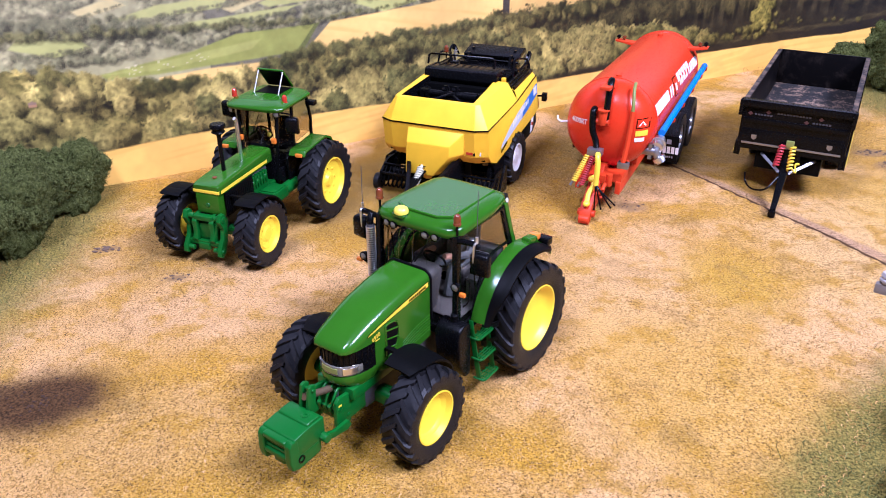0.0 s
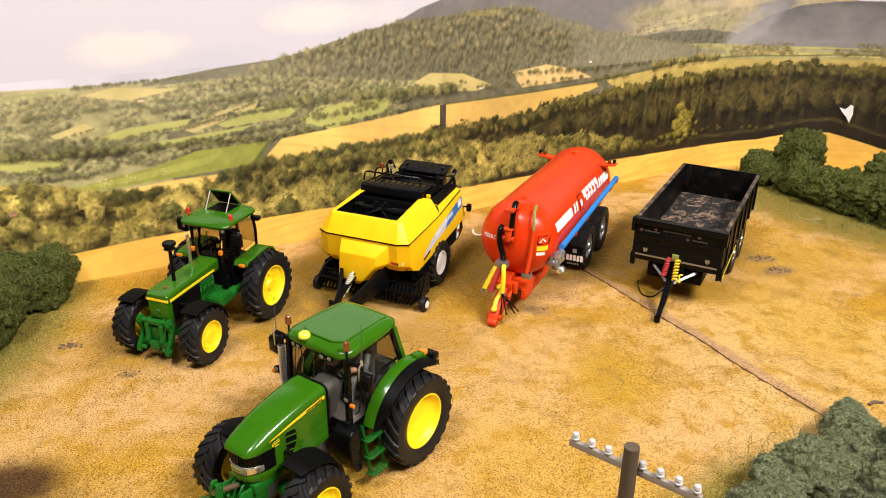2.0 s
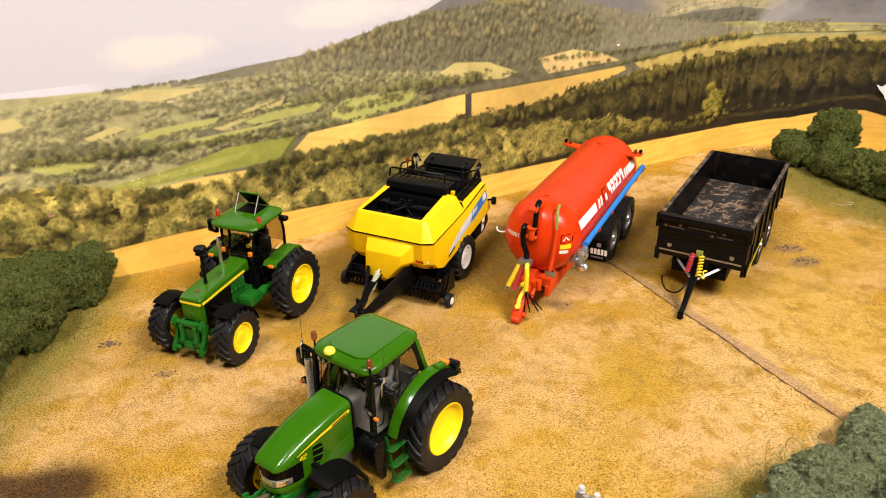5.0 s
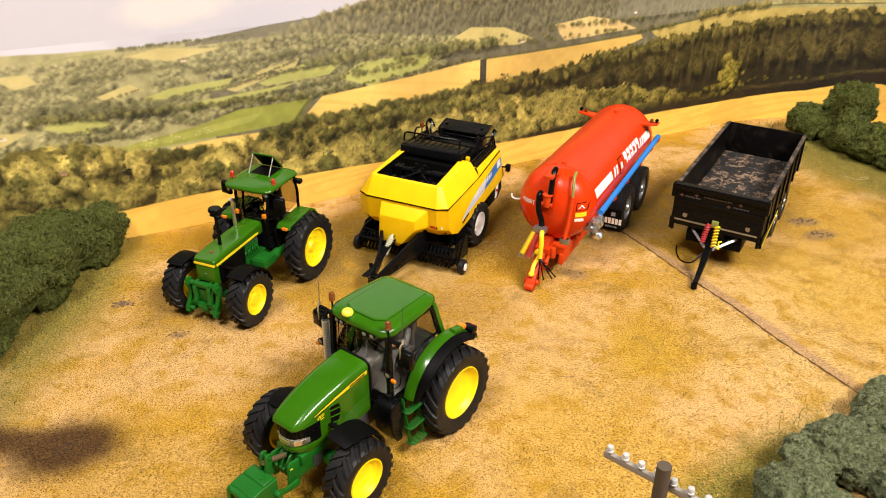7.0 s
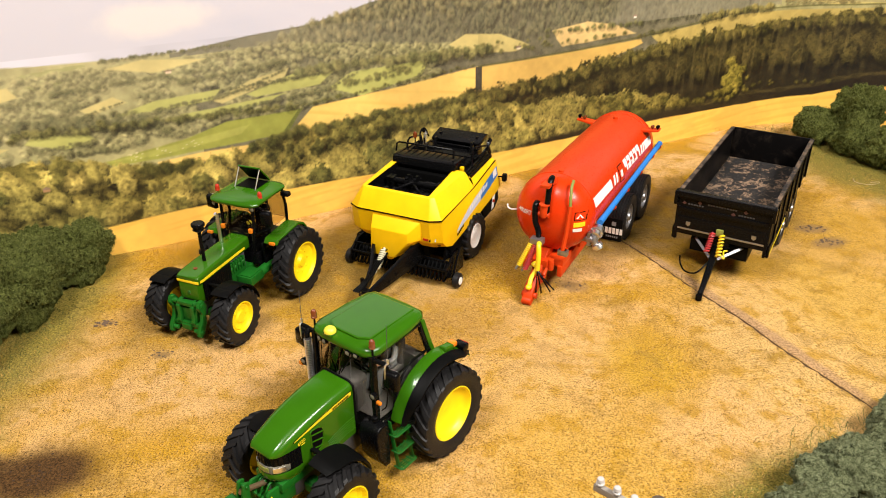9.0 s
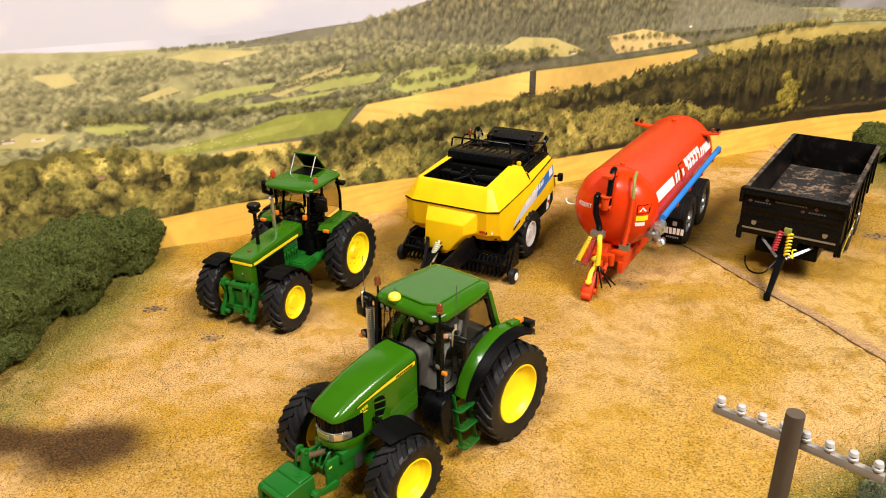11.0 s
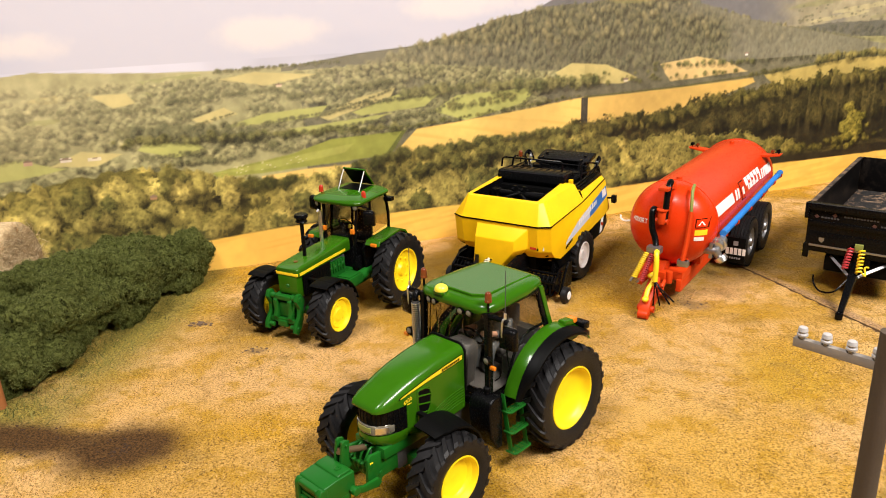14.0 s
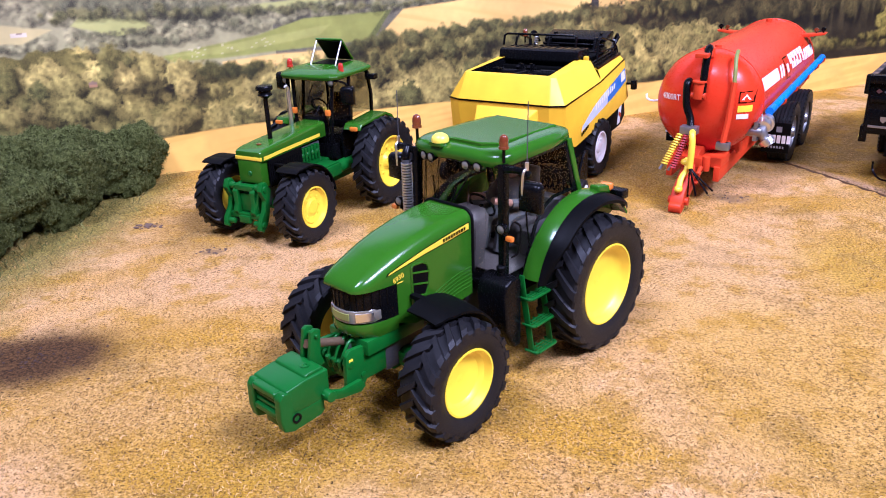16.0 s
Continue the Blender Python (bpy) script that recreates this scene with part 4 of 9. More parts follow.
co = np.concatenate([np.repeat(gx[None, :, :], len(vv), 0), V[..., None]], -1).reshape(-1, 3) * K
n_, m_ = len(ss), len(vv)
i_ = (np.arange(m_ - 1)[:, None] * n_ + np.arange(n_ - 1)[None, :]).ravel()
me = bpy.data.meshes.new("backdrop")
me.vertices.add(len(co))
me.vertices.foreach_set("co", co.ravel().astype(np.float32))
quads = np.stack([i_, i_ + 1, i_ + n_ + 1, i_ + n_], -1).ravel()
me.loops.add(len(quads))
me.loops.foreach_set("vertex_index", quads.astype(np.int32))
me.polygons.add(len(i_))
me.polygons.foreach_set("loop_start", (np.arange(len(i_)) * 4).astype(np.int32))
me.update(calc_edges=True)
ink = me.color_attributes.new("ink", "FLOAT_COLOR", "POINT")
ink.data.foreach_set("color", np.concatenate([img.reshape(-1, 3), np.ones((len(co), 1))], 1).ravel().astype(np.float32))
me.materials.append(PRINT)
me.shade_smooth()
tagged(new("backdrop", me), "curved printed photograph of a hilly green and golden farm valley", "backdrop", kind="structure")

BOARD = paint("pale_board", (0.55, 0.50, 0.42), 0.7)
bm = B()
loft(bm, [[(*sheet_point(s, -0.06), -0.3), (*sheet_point(s, -0.06), 11.5), (*sheet_point(s, -0.45), 11.5), (*sheet_point(s, -0.45), -0.3)] for s in np.arange(-21, 24.7, 0.95)])
tagged(part("backdrop_board", bm, BOARD), "plain board behind the printed sheet", "board", kind="structure")
# a torn scrap of white paper sticking out of the print
bm = B()
fx, fy = sheet_point(18.36, 0.03)
tx, ty = UX * math.cos(0.98) + UY * math.sin(0.98), UY * math.cos(0.98) - UX * math.sin(0.98)
scrap = [(-0.34, 0.16), (-0.12, 0.1), (0.05, 0.3), (0.16, 0.26), (0.2, -0.05), (0.12, -0.42), (-0.02, -0.2), (-0.2, -0.02)]
ox, oy = -UX * 0.83 + UY * 0.55, -UY * 0.83 - UX * 0.55
add(bm, [(fx + a * tx + ox * 0.10 * (1 + a), fy + a * ty + oy * 0.10 * (1 + a), 2.62 + b) for a, b in scrap] + [(fx + a * tx + ox * 0.03, fy + a * ty + oy * 0.03, 2.62 + b) for a, b in scrap],
    [tuple(range(8)), tuple(range(8, 16))] + [(i, (i + 1) % 8, 8 + (i + 1) % 8, 8 + i) for i in range(8)])
tagged(part("paper_scrap", bm, WHITE), "torn white paper scrap curling off the printed sheet", "paper")

# ---- room round the table ----
# walls and ceiling stay out of view, darkened to cut their bounced light
WALL = paint("dark_wall", (0.17, 0.155, 0.135), 0.8, dust=0.05)
FLOOR = paint("grey_floor", (0.25, 0.22, 0.19), 0.6)
for name, x0, x1, y0, y1, z0, z1, mt in (("wall_north", -66, 76, 66, 70, -24, 56, WALL), ("wall_south", -66, 76, -60, -56, -24, 56, WALL), ("wall_west", -70, -66, -60, 70, -24, 56, WALL),
                                         ("wall_east", 76, 80, -60, 70, -24, 56, WALL), ("floor", -70, 80, -60, 70, -28, -24, FLOOR), ("ceiling", -70, 80, -60, 70, 56, 60, WALL)):
    bm = B()
    box(bm, x0, x1, y0, y1, z0, z1)
    tagged(part(name, bm, mt), f"plain {'dark unseen' if mt is WALL else 'grey'} {name.split('_')[0]}", name.split("_")[0], kind="structure")
bm = B()
box(bm, -25, 35, -15, 42, -24, -0.16)
tagged(part("baseboard", bm, BOARD), "plain solid table block under the scenic mat", "table", kind="structure")


# ---- hedges ----
LEAF = island_stuff("dark_green_foam_leaf", [(0.0, (0.028, 0.034, 0.008)), (0.35, (0.084, 0.097, 0.022)), (0.75, (0.137, 0.152, 0.038)), (1.0, (0.19, 0.205, 0.056))], 0.9)
LEAF_PALE = island_stuff("grey_green_foam_leaf", [(0.0, (0.085, 0.098, 0.050)), (0.5, (0.175, 0.198, 0.108)), (1.0, (0.25, 0.28, 0.16))], 0.9)
def shaded_foam(name, dark, middle, light):
    """Foam clumps: fine crumbled strands, with the shade of their gaps painted dark."""
    mt, nt, bs = nodes_of(name)
    v = coords(nt)
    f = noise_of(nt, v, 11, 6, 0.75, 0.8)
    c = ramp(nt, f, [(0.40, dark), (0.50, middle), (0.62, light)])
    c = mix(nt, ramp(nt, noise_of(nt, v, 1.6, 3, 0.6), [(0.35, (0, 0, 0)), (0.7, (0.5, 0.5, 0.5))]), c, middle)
    nt.links.new(c, bs.inputs["Base Color"])
    bs.inputs["Roughness"].default_value = 0.95
    bs.inputs["Specular IOR Level"].default_value = 0.05
    bump(nt, f, 1.0, 0.16, bs)
    return mt


CORE = shaded_foam("hedge_core", (0.010, 0.012, 0.003), (0.085, 0.098, 0.023), (0.18, 0.195, 0.052))
CORE_PALE = shaded_foam("pale_hedge_core", (0.04, 0.047, 0.022), (0.165, 0.185, 0.092), (0.31, 0.335, 0.185))


def lumps(q):
    """How far the foam swells at a place: broad lumps, then tufts and clefts between them."""
    curl = min(noise.voronoi(q * 4.2)[0][0] * 1.25, 1.0)
    tuft = min(noise.voronoi(q * 1.35 + Vector((0.3, 0.1, 0.2)))[0][0] * 1.2, 1.0)
    lobe = min(noise.voronoi(q * 0.62 + Vector((0.7, 0.4, 0.1)))[0][0] * 1.1, 1.0)
    return 1.19 + 0.16 * noise.noise(q * 1.1) - 0.34 * lobe ** 1.6 - 0.30 * tuft ** 1.5 - 0.13 * curl ** 1.4 + 0.05 * noise.noise(q * 10)


def hedge(name, blobs, tufts, seed, leaf, core, label, size=0.05):
    """A clump of foam foliage: lumpy cores under a coat of fine curled shreds."""
    root = thing(name, blobs[0][0], blobs[0][1], 0, label, "hedge")
    ox, oy = blobs[0][0], blobs[0][1]
    bm = B()
    r = np.random.default_rng(seed)
    pts, nrm = [], []
    area = np.array([b[3] * b[4] + b[4] * b[5] + b[3] * b[5] for b in blobs])
    for i, (x, y, z, rx, ry, rz) in enumerate(blobs):
        sub = bmesh.ops.create_icosphere(bm, subdivisions=6, radius=1.0)
        for vert in sub["verts"]:
            d = vert.co.normalized()
            q = Vector((x + d.x * rx, y + d.y * ry, z + d.z * rz))
            k = lumps(q)
            vert.co = Vector((x - ox + d.x * rx * k, y - oy + d.y * ry * k, max(z + d.z * rz * k, 0.0)))
        n = int(tufts * area[i] / area.sum())
        for d in r.normal(size=(n, 3)):
            d = Vector(d).normalized()
            if d.z < -0.55:
                continue
            q = Vector((x + d.x * rx, y + d.y * ry, z + d.z * rz))
            k = lumps(q)
            if k < 0.92 and r.random() < (0.92 - k) * 3:
                continue
            p = Vector((x + d.x * rx * k, y + d.y * ry * k, z + d.z * rz * k))
            if p.z < 0.02 or any(((p.x - b[0]) / b[3]) ** 2 + ((p.y - b[1]) / b[4]) ** 2 + ((p.z - b[2]) / b[5]) ** 2 < 0.72 for j, b in enumerate(blobs) if j != i):
                continue
            pts.append((p.x - ox, p.y - oy, p.z))
            nrm.append((d.x / rx, d.y / ry, d.z / rz))
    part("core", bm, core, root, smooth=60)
    p, nn = np.array(pts), np.array(nrm)
    nn /= np.linalg.norm(nn, axis=1)[:, None]
    reps = 5
    p, nn = np.repeat(p, reps, 0), np.repeat(nn, reps, 0)
    n = len(p)
    p = p + r.normal(0, size * 0.5, (n, 3))
    d = nn * r.uniform(-0.1, 0.7, (n, 1)) + r.normal(0, 0.75, (n, 3))
    d /= np.linalg.norm(d, axis=1)[:, None]
    s = np.cross(d, r.normal(size=(n, 3)))
    s /= np.linalg.norm(s, axis=1)[:, None]
    ln, w = r.uniform(0.6, 1.9, (n, 1)) * size, r.uniform(0.10, 0.24, (n, 1)) * size
    e = np.cross(d, s) * ln * r.uniform(-0.4, 0.4, (n, 1))
    vs = np.stack([p - s * w * 0.6, p + s * w * 0.6, p + d * ln * 0.5 + s * w + e, p + d * ln * 0.5 - s * w + e, p + d * ln], 1).reshape(-1, 3)
    vs[:, 2] = np.maximum(vs[:, 2], 0.0)
    b = np.arange(n)[:, None] * 5
    me = bpy.data.meshes.new("foliage")
    me.from_pydata((vs * K).tolist(), [], (b + np.array([0, 1, 2, 3])).tolist() + (b + np.array([3, 2, 4])).tolist())
    me.materials.append(leaf)
    ob = new("foliage", me)
    ob.parent = root
    tagged(ob, kind="stuff")
    return root


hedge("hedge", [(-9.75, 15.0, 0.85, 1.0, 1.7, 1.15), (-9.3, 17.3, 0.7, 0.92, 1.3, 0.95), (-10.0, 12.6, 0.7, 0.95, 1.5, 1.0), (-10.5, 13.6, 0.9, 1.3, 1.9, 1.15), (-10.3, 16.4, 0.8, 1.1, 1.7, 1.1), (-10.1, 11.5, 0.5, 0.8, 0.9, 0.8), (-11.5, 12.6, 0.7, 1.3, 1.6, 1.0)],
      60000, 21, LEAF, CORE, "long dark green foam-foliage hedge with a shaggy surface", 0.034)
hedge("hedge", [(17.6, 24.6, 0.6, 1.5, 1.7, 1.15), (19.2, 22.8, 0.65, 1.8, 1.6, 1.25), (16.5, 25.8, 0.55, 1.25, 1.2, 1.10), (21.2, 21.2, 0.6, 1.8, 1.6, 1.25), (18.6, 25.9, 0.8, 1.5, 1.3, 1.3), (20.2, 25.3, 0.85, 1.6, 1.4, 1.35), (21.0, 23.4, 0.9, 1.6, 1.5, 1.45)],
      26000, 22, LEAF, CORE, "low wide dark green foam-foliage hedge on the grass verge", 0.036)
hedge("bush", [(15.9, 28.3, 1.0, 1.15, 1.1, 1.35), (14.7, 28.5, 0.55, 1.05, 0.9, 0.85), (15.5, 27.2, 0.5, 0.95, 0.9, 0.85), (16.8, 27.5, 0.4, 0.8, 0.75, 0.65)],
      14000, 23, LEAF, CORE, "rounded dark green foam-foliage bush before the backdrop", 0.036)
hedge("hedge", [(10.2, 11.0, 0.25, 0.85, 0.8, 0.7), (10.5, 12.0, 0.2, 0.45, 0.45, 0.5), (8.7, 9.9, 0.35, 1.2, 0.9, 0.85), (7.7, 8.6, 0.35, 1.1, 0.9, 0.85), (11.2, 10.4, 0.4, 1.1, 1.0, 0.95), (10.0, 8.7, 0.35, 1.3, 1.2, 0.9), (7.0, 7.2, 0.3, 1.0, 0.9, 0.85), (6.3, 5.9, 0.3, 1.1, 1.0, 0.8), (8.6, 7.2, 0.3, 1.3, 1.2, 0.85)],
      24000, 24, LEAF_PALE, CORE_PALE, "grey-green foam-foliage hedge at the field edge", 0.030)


# ---- wheels ----
def tyre_mesh(R, w, rim, lug_h=0.07):
    bm = B()
    h = R * lug_h
    prof = [(rim, -0.40 * w), (rim + 0.03, -0.44 * w), (rim + (R - rim) * 0.45, -0.50 * w), (R - h * 1.6, -0.485 * w), (R - h * 1.05, -0.44 * w), (R - h, -0.2 * w), (R - h, 0.2 * w),
            (R - h * 1.05, 0.44 * w), (R - h * 1.6, 0.485 * w), (rim + (R - rim) * 0.45, 0.50 * w), (rim + 0.03, 0.44 * w), (rim, 0.40 * w)]
    lathe(bm, prof, 48, closed=True)
    return bm


def lug_mesh(R, w, lugs, slant, lug_h, side):
    """One raised bar of the tread, at the angle 0."""
    bm = B()
    h, pitch = R * lug_h, 2 * math.pi / lugs
    rings = []
    for t, top, half in ((-0.04, R * 0.995, 0.21), (0.2, R, 0.25), (0.40, R * 0.995, 0.29), (0.495, R - h * 0.75, 0.32), (0.505, R - h * 2.1, 0.28)):
        y = side * w * t
        a = -slant * (abs(t) if t > 0 else -0.04) * 2 * w / R
        base = R - h * 1.15 if t < 0.45 else R - h * 2.3
        d = pitch * half
        rings.append([(r * math.cos(a + q), y, r * math.sin(a + q)) for r, q in ((base, -d), (top, -d * 0.72), (top, d * 0.72), (base, d))])
    loft(bm, rings)
    return bm


def wheel(parent, x, y, R, w, rim, lugs, rim_material, side, dish=0.10, nuts=8, hub=0.16, label="", slant=0.42, lug_h=0.07):
    """The rim is the wheel; its tyre is a sub-part. side: +1 on the left, -1 on the right."""
    bm = B()
    o = 0.41 * w
    rise = (0.9, 0.55, 0.5) if hub > 0.1 else (1.22, 1.2, 1.2)
    prof = [(rim - 0.03, -o), (rim + 0.03, -o), (rim + 0.03, -o + 0.03), (rim - 0.02, -o + 0.05), (rim - 0.05, -0.1 * w), (rim - 0.05, o - 0.10), (rim - 0.015, o - 0.05), (rim + 0.012, o - 0.01), (rim + 0.012, o + 0.012),
            (rim - 0.012, o + 0.014), (rim - 0.03, o - 0.02), (rim - 0.055, o - 0.07), (rim - 0.08, o - dish * 0.7), (rim * 0.72, o - dish), (rim * 0.45, o - dish * 1.25), (hub * 1.25, o - dish * 1.2), (hub, o - dish * rise[0]), (hub * 0.85, o - dish * rise[1]), (0, o - dish * rise[2]),
            (0, -0.1 * w), (rim - 0.10, -0.1 * w)]
    lathe(bm, prof, 40, closed=False)
    for i in range(nuts):
        a = 2 * math.pi * i / nuts
        r = rim * 0.56
        cyl(bm, (r * math.cos(a), o - dish * 1.3, r * math.sin(a)), (r * math.cos(a), o - dish * 0.85, r * math.sin(a)), 0.028, 6)
    m = at(x, y, R) @ (Matrix.Identity(4) if side > 0 else Matrix.Rotation(math.pi, 4, "Z"))
    ob = part("wheel", bm, rim_material, parent, label, smooth=30, m=m)
    part("tyre", tyre_mesh(R, w, rim, lug_h), RUBBER, ob, "black rubber tyre", smooth=32)
    pitch = 360 / lugs
    for flank in (-1, 1):
        first = None
        for i in range(lugs):
            turn = pose(0, 0, 0, 0, -pitch * (i + (0.5 if flank > 0 else 0.0)), 0)
            if first is None:
                first = part("lug", lug_mesh(R, w, lugs, slant * side, lug_h, flank), RUBBER, ob, smooth=32, m=turn)
            else:
                again(first, ob, turn)
    return ob


def road_wheel(parent, x, y, R, w, rim, rim_material, side, label=""):
    bm = B()
    o = 0.40 * w
    lathe(bm, [(rim - 0.02, -o), (rim + 0.01, o), (rim - 0.02, o + 0.01), (rim - 0.05, o - 0.03), (rim * 0.8, o - 0.06), (rim * 0.62, o - 0.05), (rim * 0.5, o - 0.01), (rim * 0.36, o), (rim * 0.3, o + 0.05), (0, o + 0.055), (0, -o)], 32)
    for i in range(8):
        a = 2 * math.pi * i / 8
        cyl(bm, (rim * 0.55 * math.cos(a), o - 0.06, rim * 0.55 * math.sin(a)), (rim * 0.55 * math.cos(a), o + 0.0, rim * 0.55 * math.sin(a)), 0.022, 6)
    m = at(x, y, R) @ (Matrix.Identity(4) if side > 0 else Matrix.Rotation(math.pi, 4, "Z"))
    ob = part("wheel", bm, rim_material, parent, label, smooth=30, m=m)
    bm = B()
    prof = [(rim, -0.38 * w), (rim + 0.04, -0.47 * w), ((R + rim) / 2, -0.5 * w), (R - 0.06, -0.47 * w), (R - 0.012, -0.40 * w)]
    for k in range(5):
        y0 = -0.34 * w + k * 0.17 * w - 0.0
        prof += [(R, y0 - 0.05 * w), (R, y0 + 0.05 * w), (R - 0.022, y0 + 0.06 * w), (R - 0.022, y0 + 0.11 * w)]
    prof = prof[:-2] + [(R - 0.012, 0.40 * w), (R - 0.06, 0.47 * w), ((R + rim) / 2, 0.5 * w), (rim + 0.04, 0.47 * w), (rim, 0.38 * w)]
    lathe(bm, prof, 40, closed=True)
    for i in range(36):
        a = 2 * math.pi * (i + 0.5) / 36
        mm = Matrix.Rotation(-a, 4, "Y")
        for s in (-1, 1):
            box(bm, R - 0.05, R - 0.006, s * 0.38 * w, s * 0.475 * w, -0.022, 0.022, mm)
    part("tyre", bm, RUBBER, ob, "black rubber road tyre", smooth=32)
    return ob


def pane(parent, corners, thick=0.015, name="window_pane"):
    """A glass pane through its corners."""
    p = [Vector(c) for c in corners]
    n = (p[1] - p[0]).cross(p[2] - p[0]).normalized() * thick
    k = len(p)
    bm = B()
    add(bm, [tuple(q) for q in p] + [tuple(q + n) for q in p], [tuple(range(k)), tuple(range(k, 2 * k))] + [(i, (i + 1) % k, k + (i + 1) % k, k + i) for i in range(k)])
    ob = part(name, bm, GLASS, parent, "smoky clear glass", smooth=0)
    ob.visible_shadow = False
    return ob


def bar(name, parent, p, q, r, material, label="", seg=10, r2=None):
    bm = B()
    cyl(bm, p, q, r, seg, r2)
    return part(name, bm, material, parent, label)


def block(name, parent, dims, material, label="", bevel=0.02, m=None):
    bm = B()
    box(bm, *dims, m)
    return part(name, bm, material, parent, label, bevel=bevel)


def beacon(parent, x, y, z, material, stalk=0.14):
    bm = B()
    cyl(bm, (0, 0, 0), (0, 0, stalk), 0.02, 8)
    ob = part("beacon", bm, BLACK, parent, m=at(x, y, z))
    bm = B()
    lathe(bm, [(0, stalk), (0.062, stalk), (0.062, stalk + 0.03), (0.055, stalk + 0.035), (0.058, stalk + 0.10), (0.045, stalk + 0.15), (0.02, stalk + 0.17), (0, stalk + 0.172)], 16, "z")
    part("lens", bm, material, ob, "amber warning lens")
    return ob


def mirror(parent, x, y, z, side, turn=0):
    bm = B()
    loft(bm, [[(x, y * k, z * k) for y, z in rounded(0.15, -0.185, 0.18, 0.07, 4)] for x, k in ((-0.05, 0.95), (-0.03, 1.0), (0.04, 0.98), (0.075, 0.88), (0.09, 0.62))])
    ob = part("mirror", bm, BLACK, parent, "black door mirror", smooth=50, m=at(x, y, z, 0, 0, turn))
    bm = B()
    box(bm, -0.052, -0.043, -0.10, 0.10, -0.175, 0.175)
    part("mirror_glass", bm, CHROME, ob, bevel=0.01)
    return ob


def work_lamp(parent, x, y, z, r=0.06, turn=0, name="work_lamp"):
    bm = B()
    lathe(bm, [(0, -0.08), (r * 0.7, -0.07), (r, 0.0), (r, 0.03), (r * 0.86, 0.03)], 14, "x")
    ob = part(name, bm, BLACK, parent, m=at(x, y, z, 0, 0, turn))
    bm = B()
    lathe(bm, [(r * 0.86, 0.02), (r * 0.6, 0.035), (0, 0.042)], 14, "x")
    part("lens", bm, HEADLAMP, ob, "clear lamp lens")
    return ob


def strip(parent, name, pts_a, pts_b, material, thick=0.008, normal=(0, 1, 0), label=""):
    """A thin sticker between two lines of points."""
    n = Vector(normal) * thick
    bm = B()
    k = len(pts_a)
    for a, b in zip(zip(pts_a, pts_a[1:]), zip(pts_b, pts_b[1:])):
        q = [Vector(v) for v in (a[0], a[1], b[1], b[0])]
        add(bm, [tuple(v) for v in q] + [tuple(v + n) for v in q], [(0, 1, 2, 3), (4, 5, 6, 7), (0, 1, 5, 4), (1, 2, 6, 5), (2, 3, 7, 6), (3, 0, 4, 7)])
    return part(name, bm, material, parent, label, smooth=0)


# ---- the large green tractor ----
T = thing("tractor", 0.34, 11.44, -124.3, "large glossy green model tractor with a front weight block", "tractor")
wheel(T, 0, 1.10, 0.93, 0.60, 0.555, 22, YELLOW, 1, 0.15, 0, 0.06, "deep yellow rear wheel rim", lug_h=0.045)
wheel(T, 0, -1.10, 0.93, 0.60, 0.555, 22, YELLOW, -1, 0.15, 0, 0.06, "deep yellow rear wheel rim", lug_h=0.045)
wheel(T, 2.78, 1.07, 0.71, 0.52, 0.40, 20, YELLOW, 1, 0.12, 0, 0.05, "deep yellow front wheel rim")
wheel(T, 2.78, -1.07, 0.71, 0.52, 0.40, 20, YELLOW, -1, 0.12, 0, 0.05, "deep yellow front wheel rim")
# bonnet
bm = B()
rings = []
for x, hw, zt, zb, r in ((1.68, 0.395, 2.25, 1.15, 0.13), (1.95, 0.398, 2.245, 1.13, 0.14), (2.3, 0.395, 2.21, 1.12, 0.15), (2.7, 0.388, 2.14, 1.14, 0.16), (2.95, 0.38, 2.075, 1.24, 0.17), (2.955, 0.38, 2.073, 1.74, 0.17), (3.15, 0.368, 2.005, 1.75, 0.17), (3.33, 0.345, 1.925, 1.76, 0.13), (3.45, 0.30, 1.86, 1.765, 0.075), (3.51, 0.24, 1.81, 1.77, 0.03)):
    rings.append([(x, y, z) for y, z in rounded(hw, zb, zt, r, 6)])
loft(bm, rings)
bonnet = part("bonnet", bm, GREEN, T, "glossy green bonnet", smooth=50)
bm = B()
tube(bm, [(1.665, y, z) for y, z in rounded(0.405, 1.45, 2.265, 0.14, 6)[1:-1]] + [(1.665, -0.405, 1.45)], 0.022, 8)
part("bonnet_seal", bm, BLACK_MATT, T, "black rubber seal round the bonnet's end")
bm = B()
rings = []
for k in range(9):
    a = radians(-90 + 180 * k / 8)
    rings.append([(2.95 + d * math.cos(a) ** 0.6 if math.cos(a) > 1e-6 else 2.95, w * math.sin(a), z) for d, w, z in ((0.50, 0.36, 1.16), (0.555, 0.378, 1.22), (0.57, 0.385, 1.29), (0.555, 0.38, 1.345), (0.30, 0.30, 1.345), (0.30, 0.30, 1.16))])
loft(bm, rings)
part("lower_nose", bm, GREEN, T, "green lip under the grille", smooth=50)


def nose_x(y):
    return 2.95 + 0.53 * (1 - min(1, abs(y) / 0.375) ** 2.6) ** 0.5


bm = B()
ys = [-0.372, -0.36, -0.33, -0.28, -0.2, -0.1, 0, 0.1, 0.2, 0.28, 0.33, 0.36, 0.372]
loft(bm, [[(nose_x(y) + d, y, z) for d, z in ((-0.01, 1.33), (0.012, 1.36), (0.016, 1.70), (-0.01, 1.775), (-0.12, 1.775), (-0.12, 1.33))] for y in ys])
grille = part("grille", bm, BLACK, T, "black folded radiator grille", smooth=40)
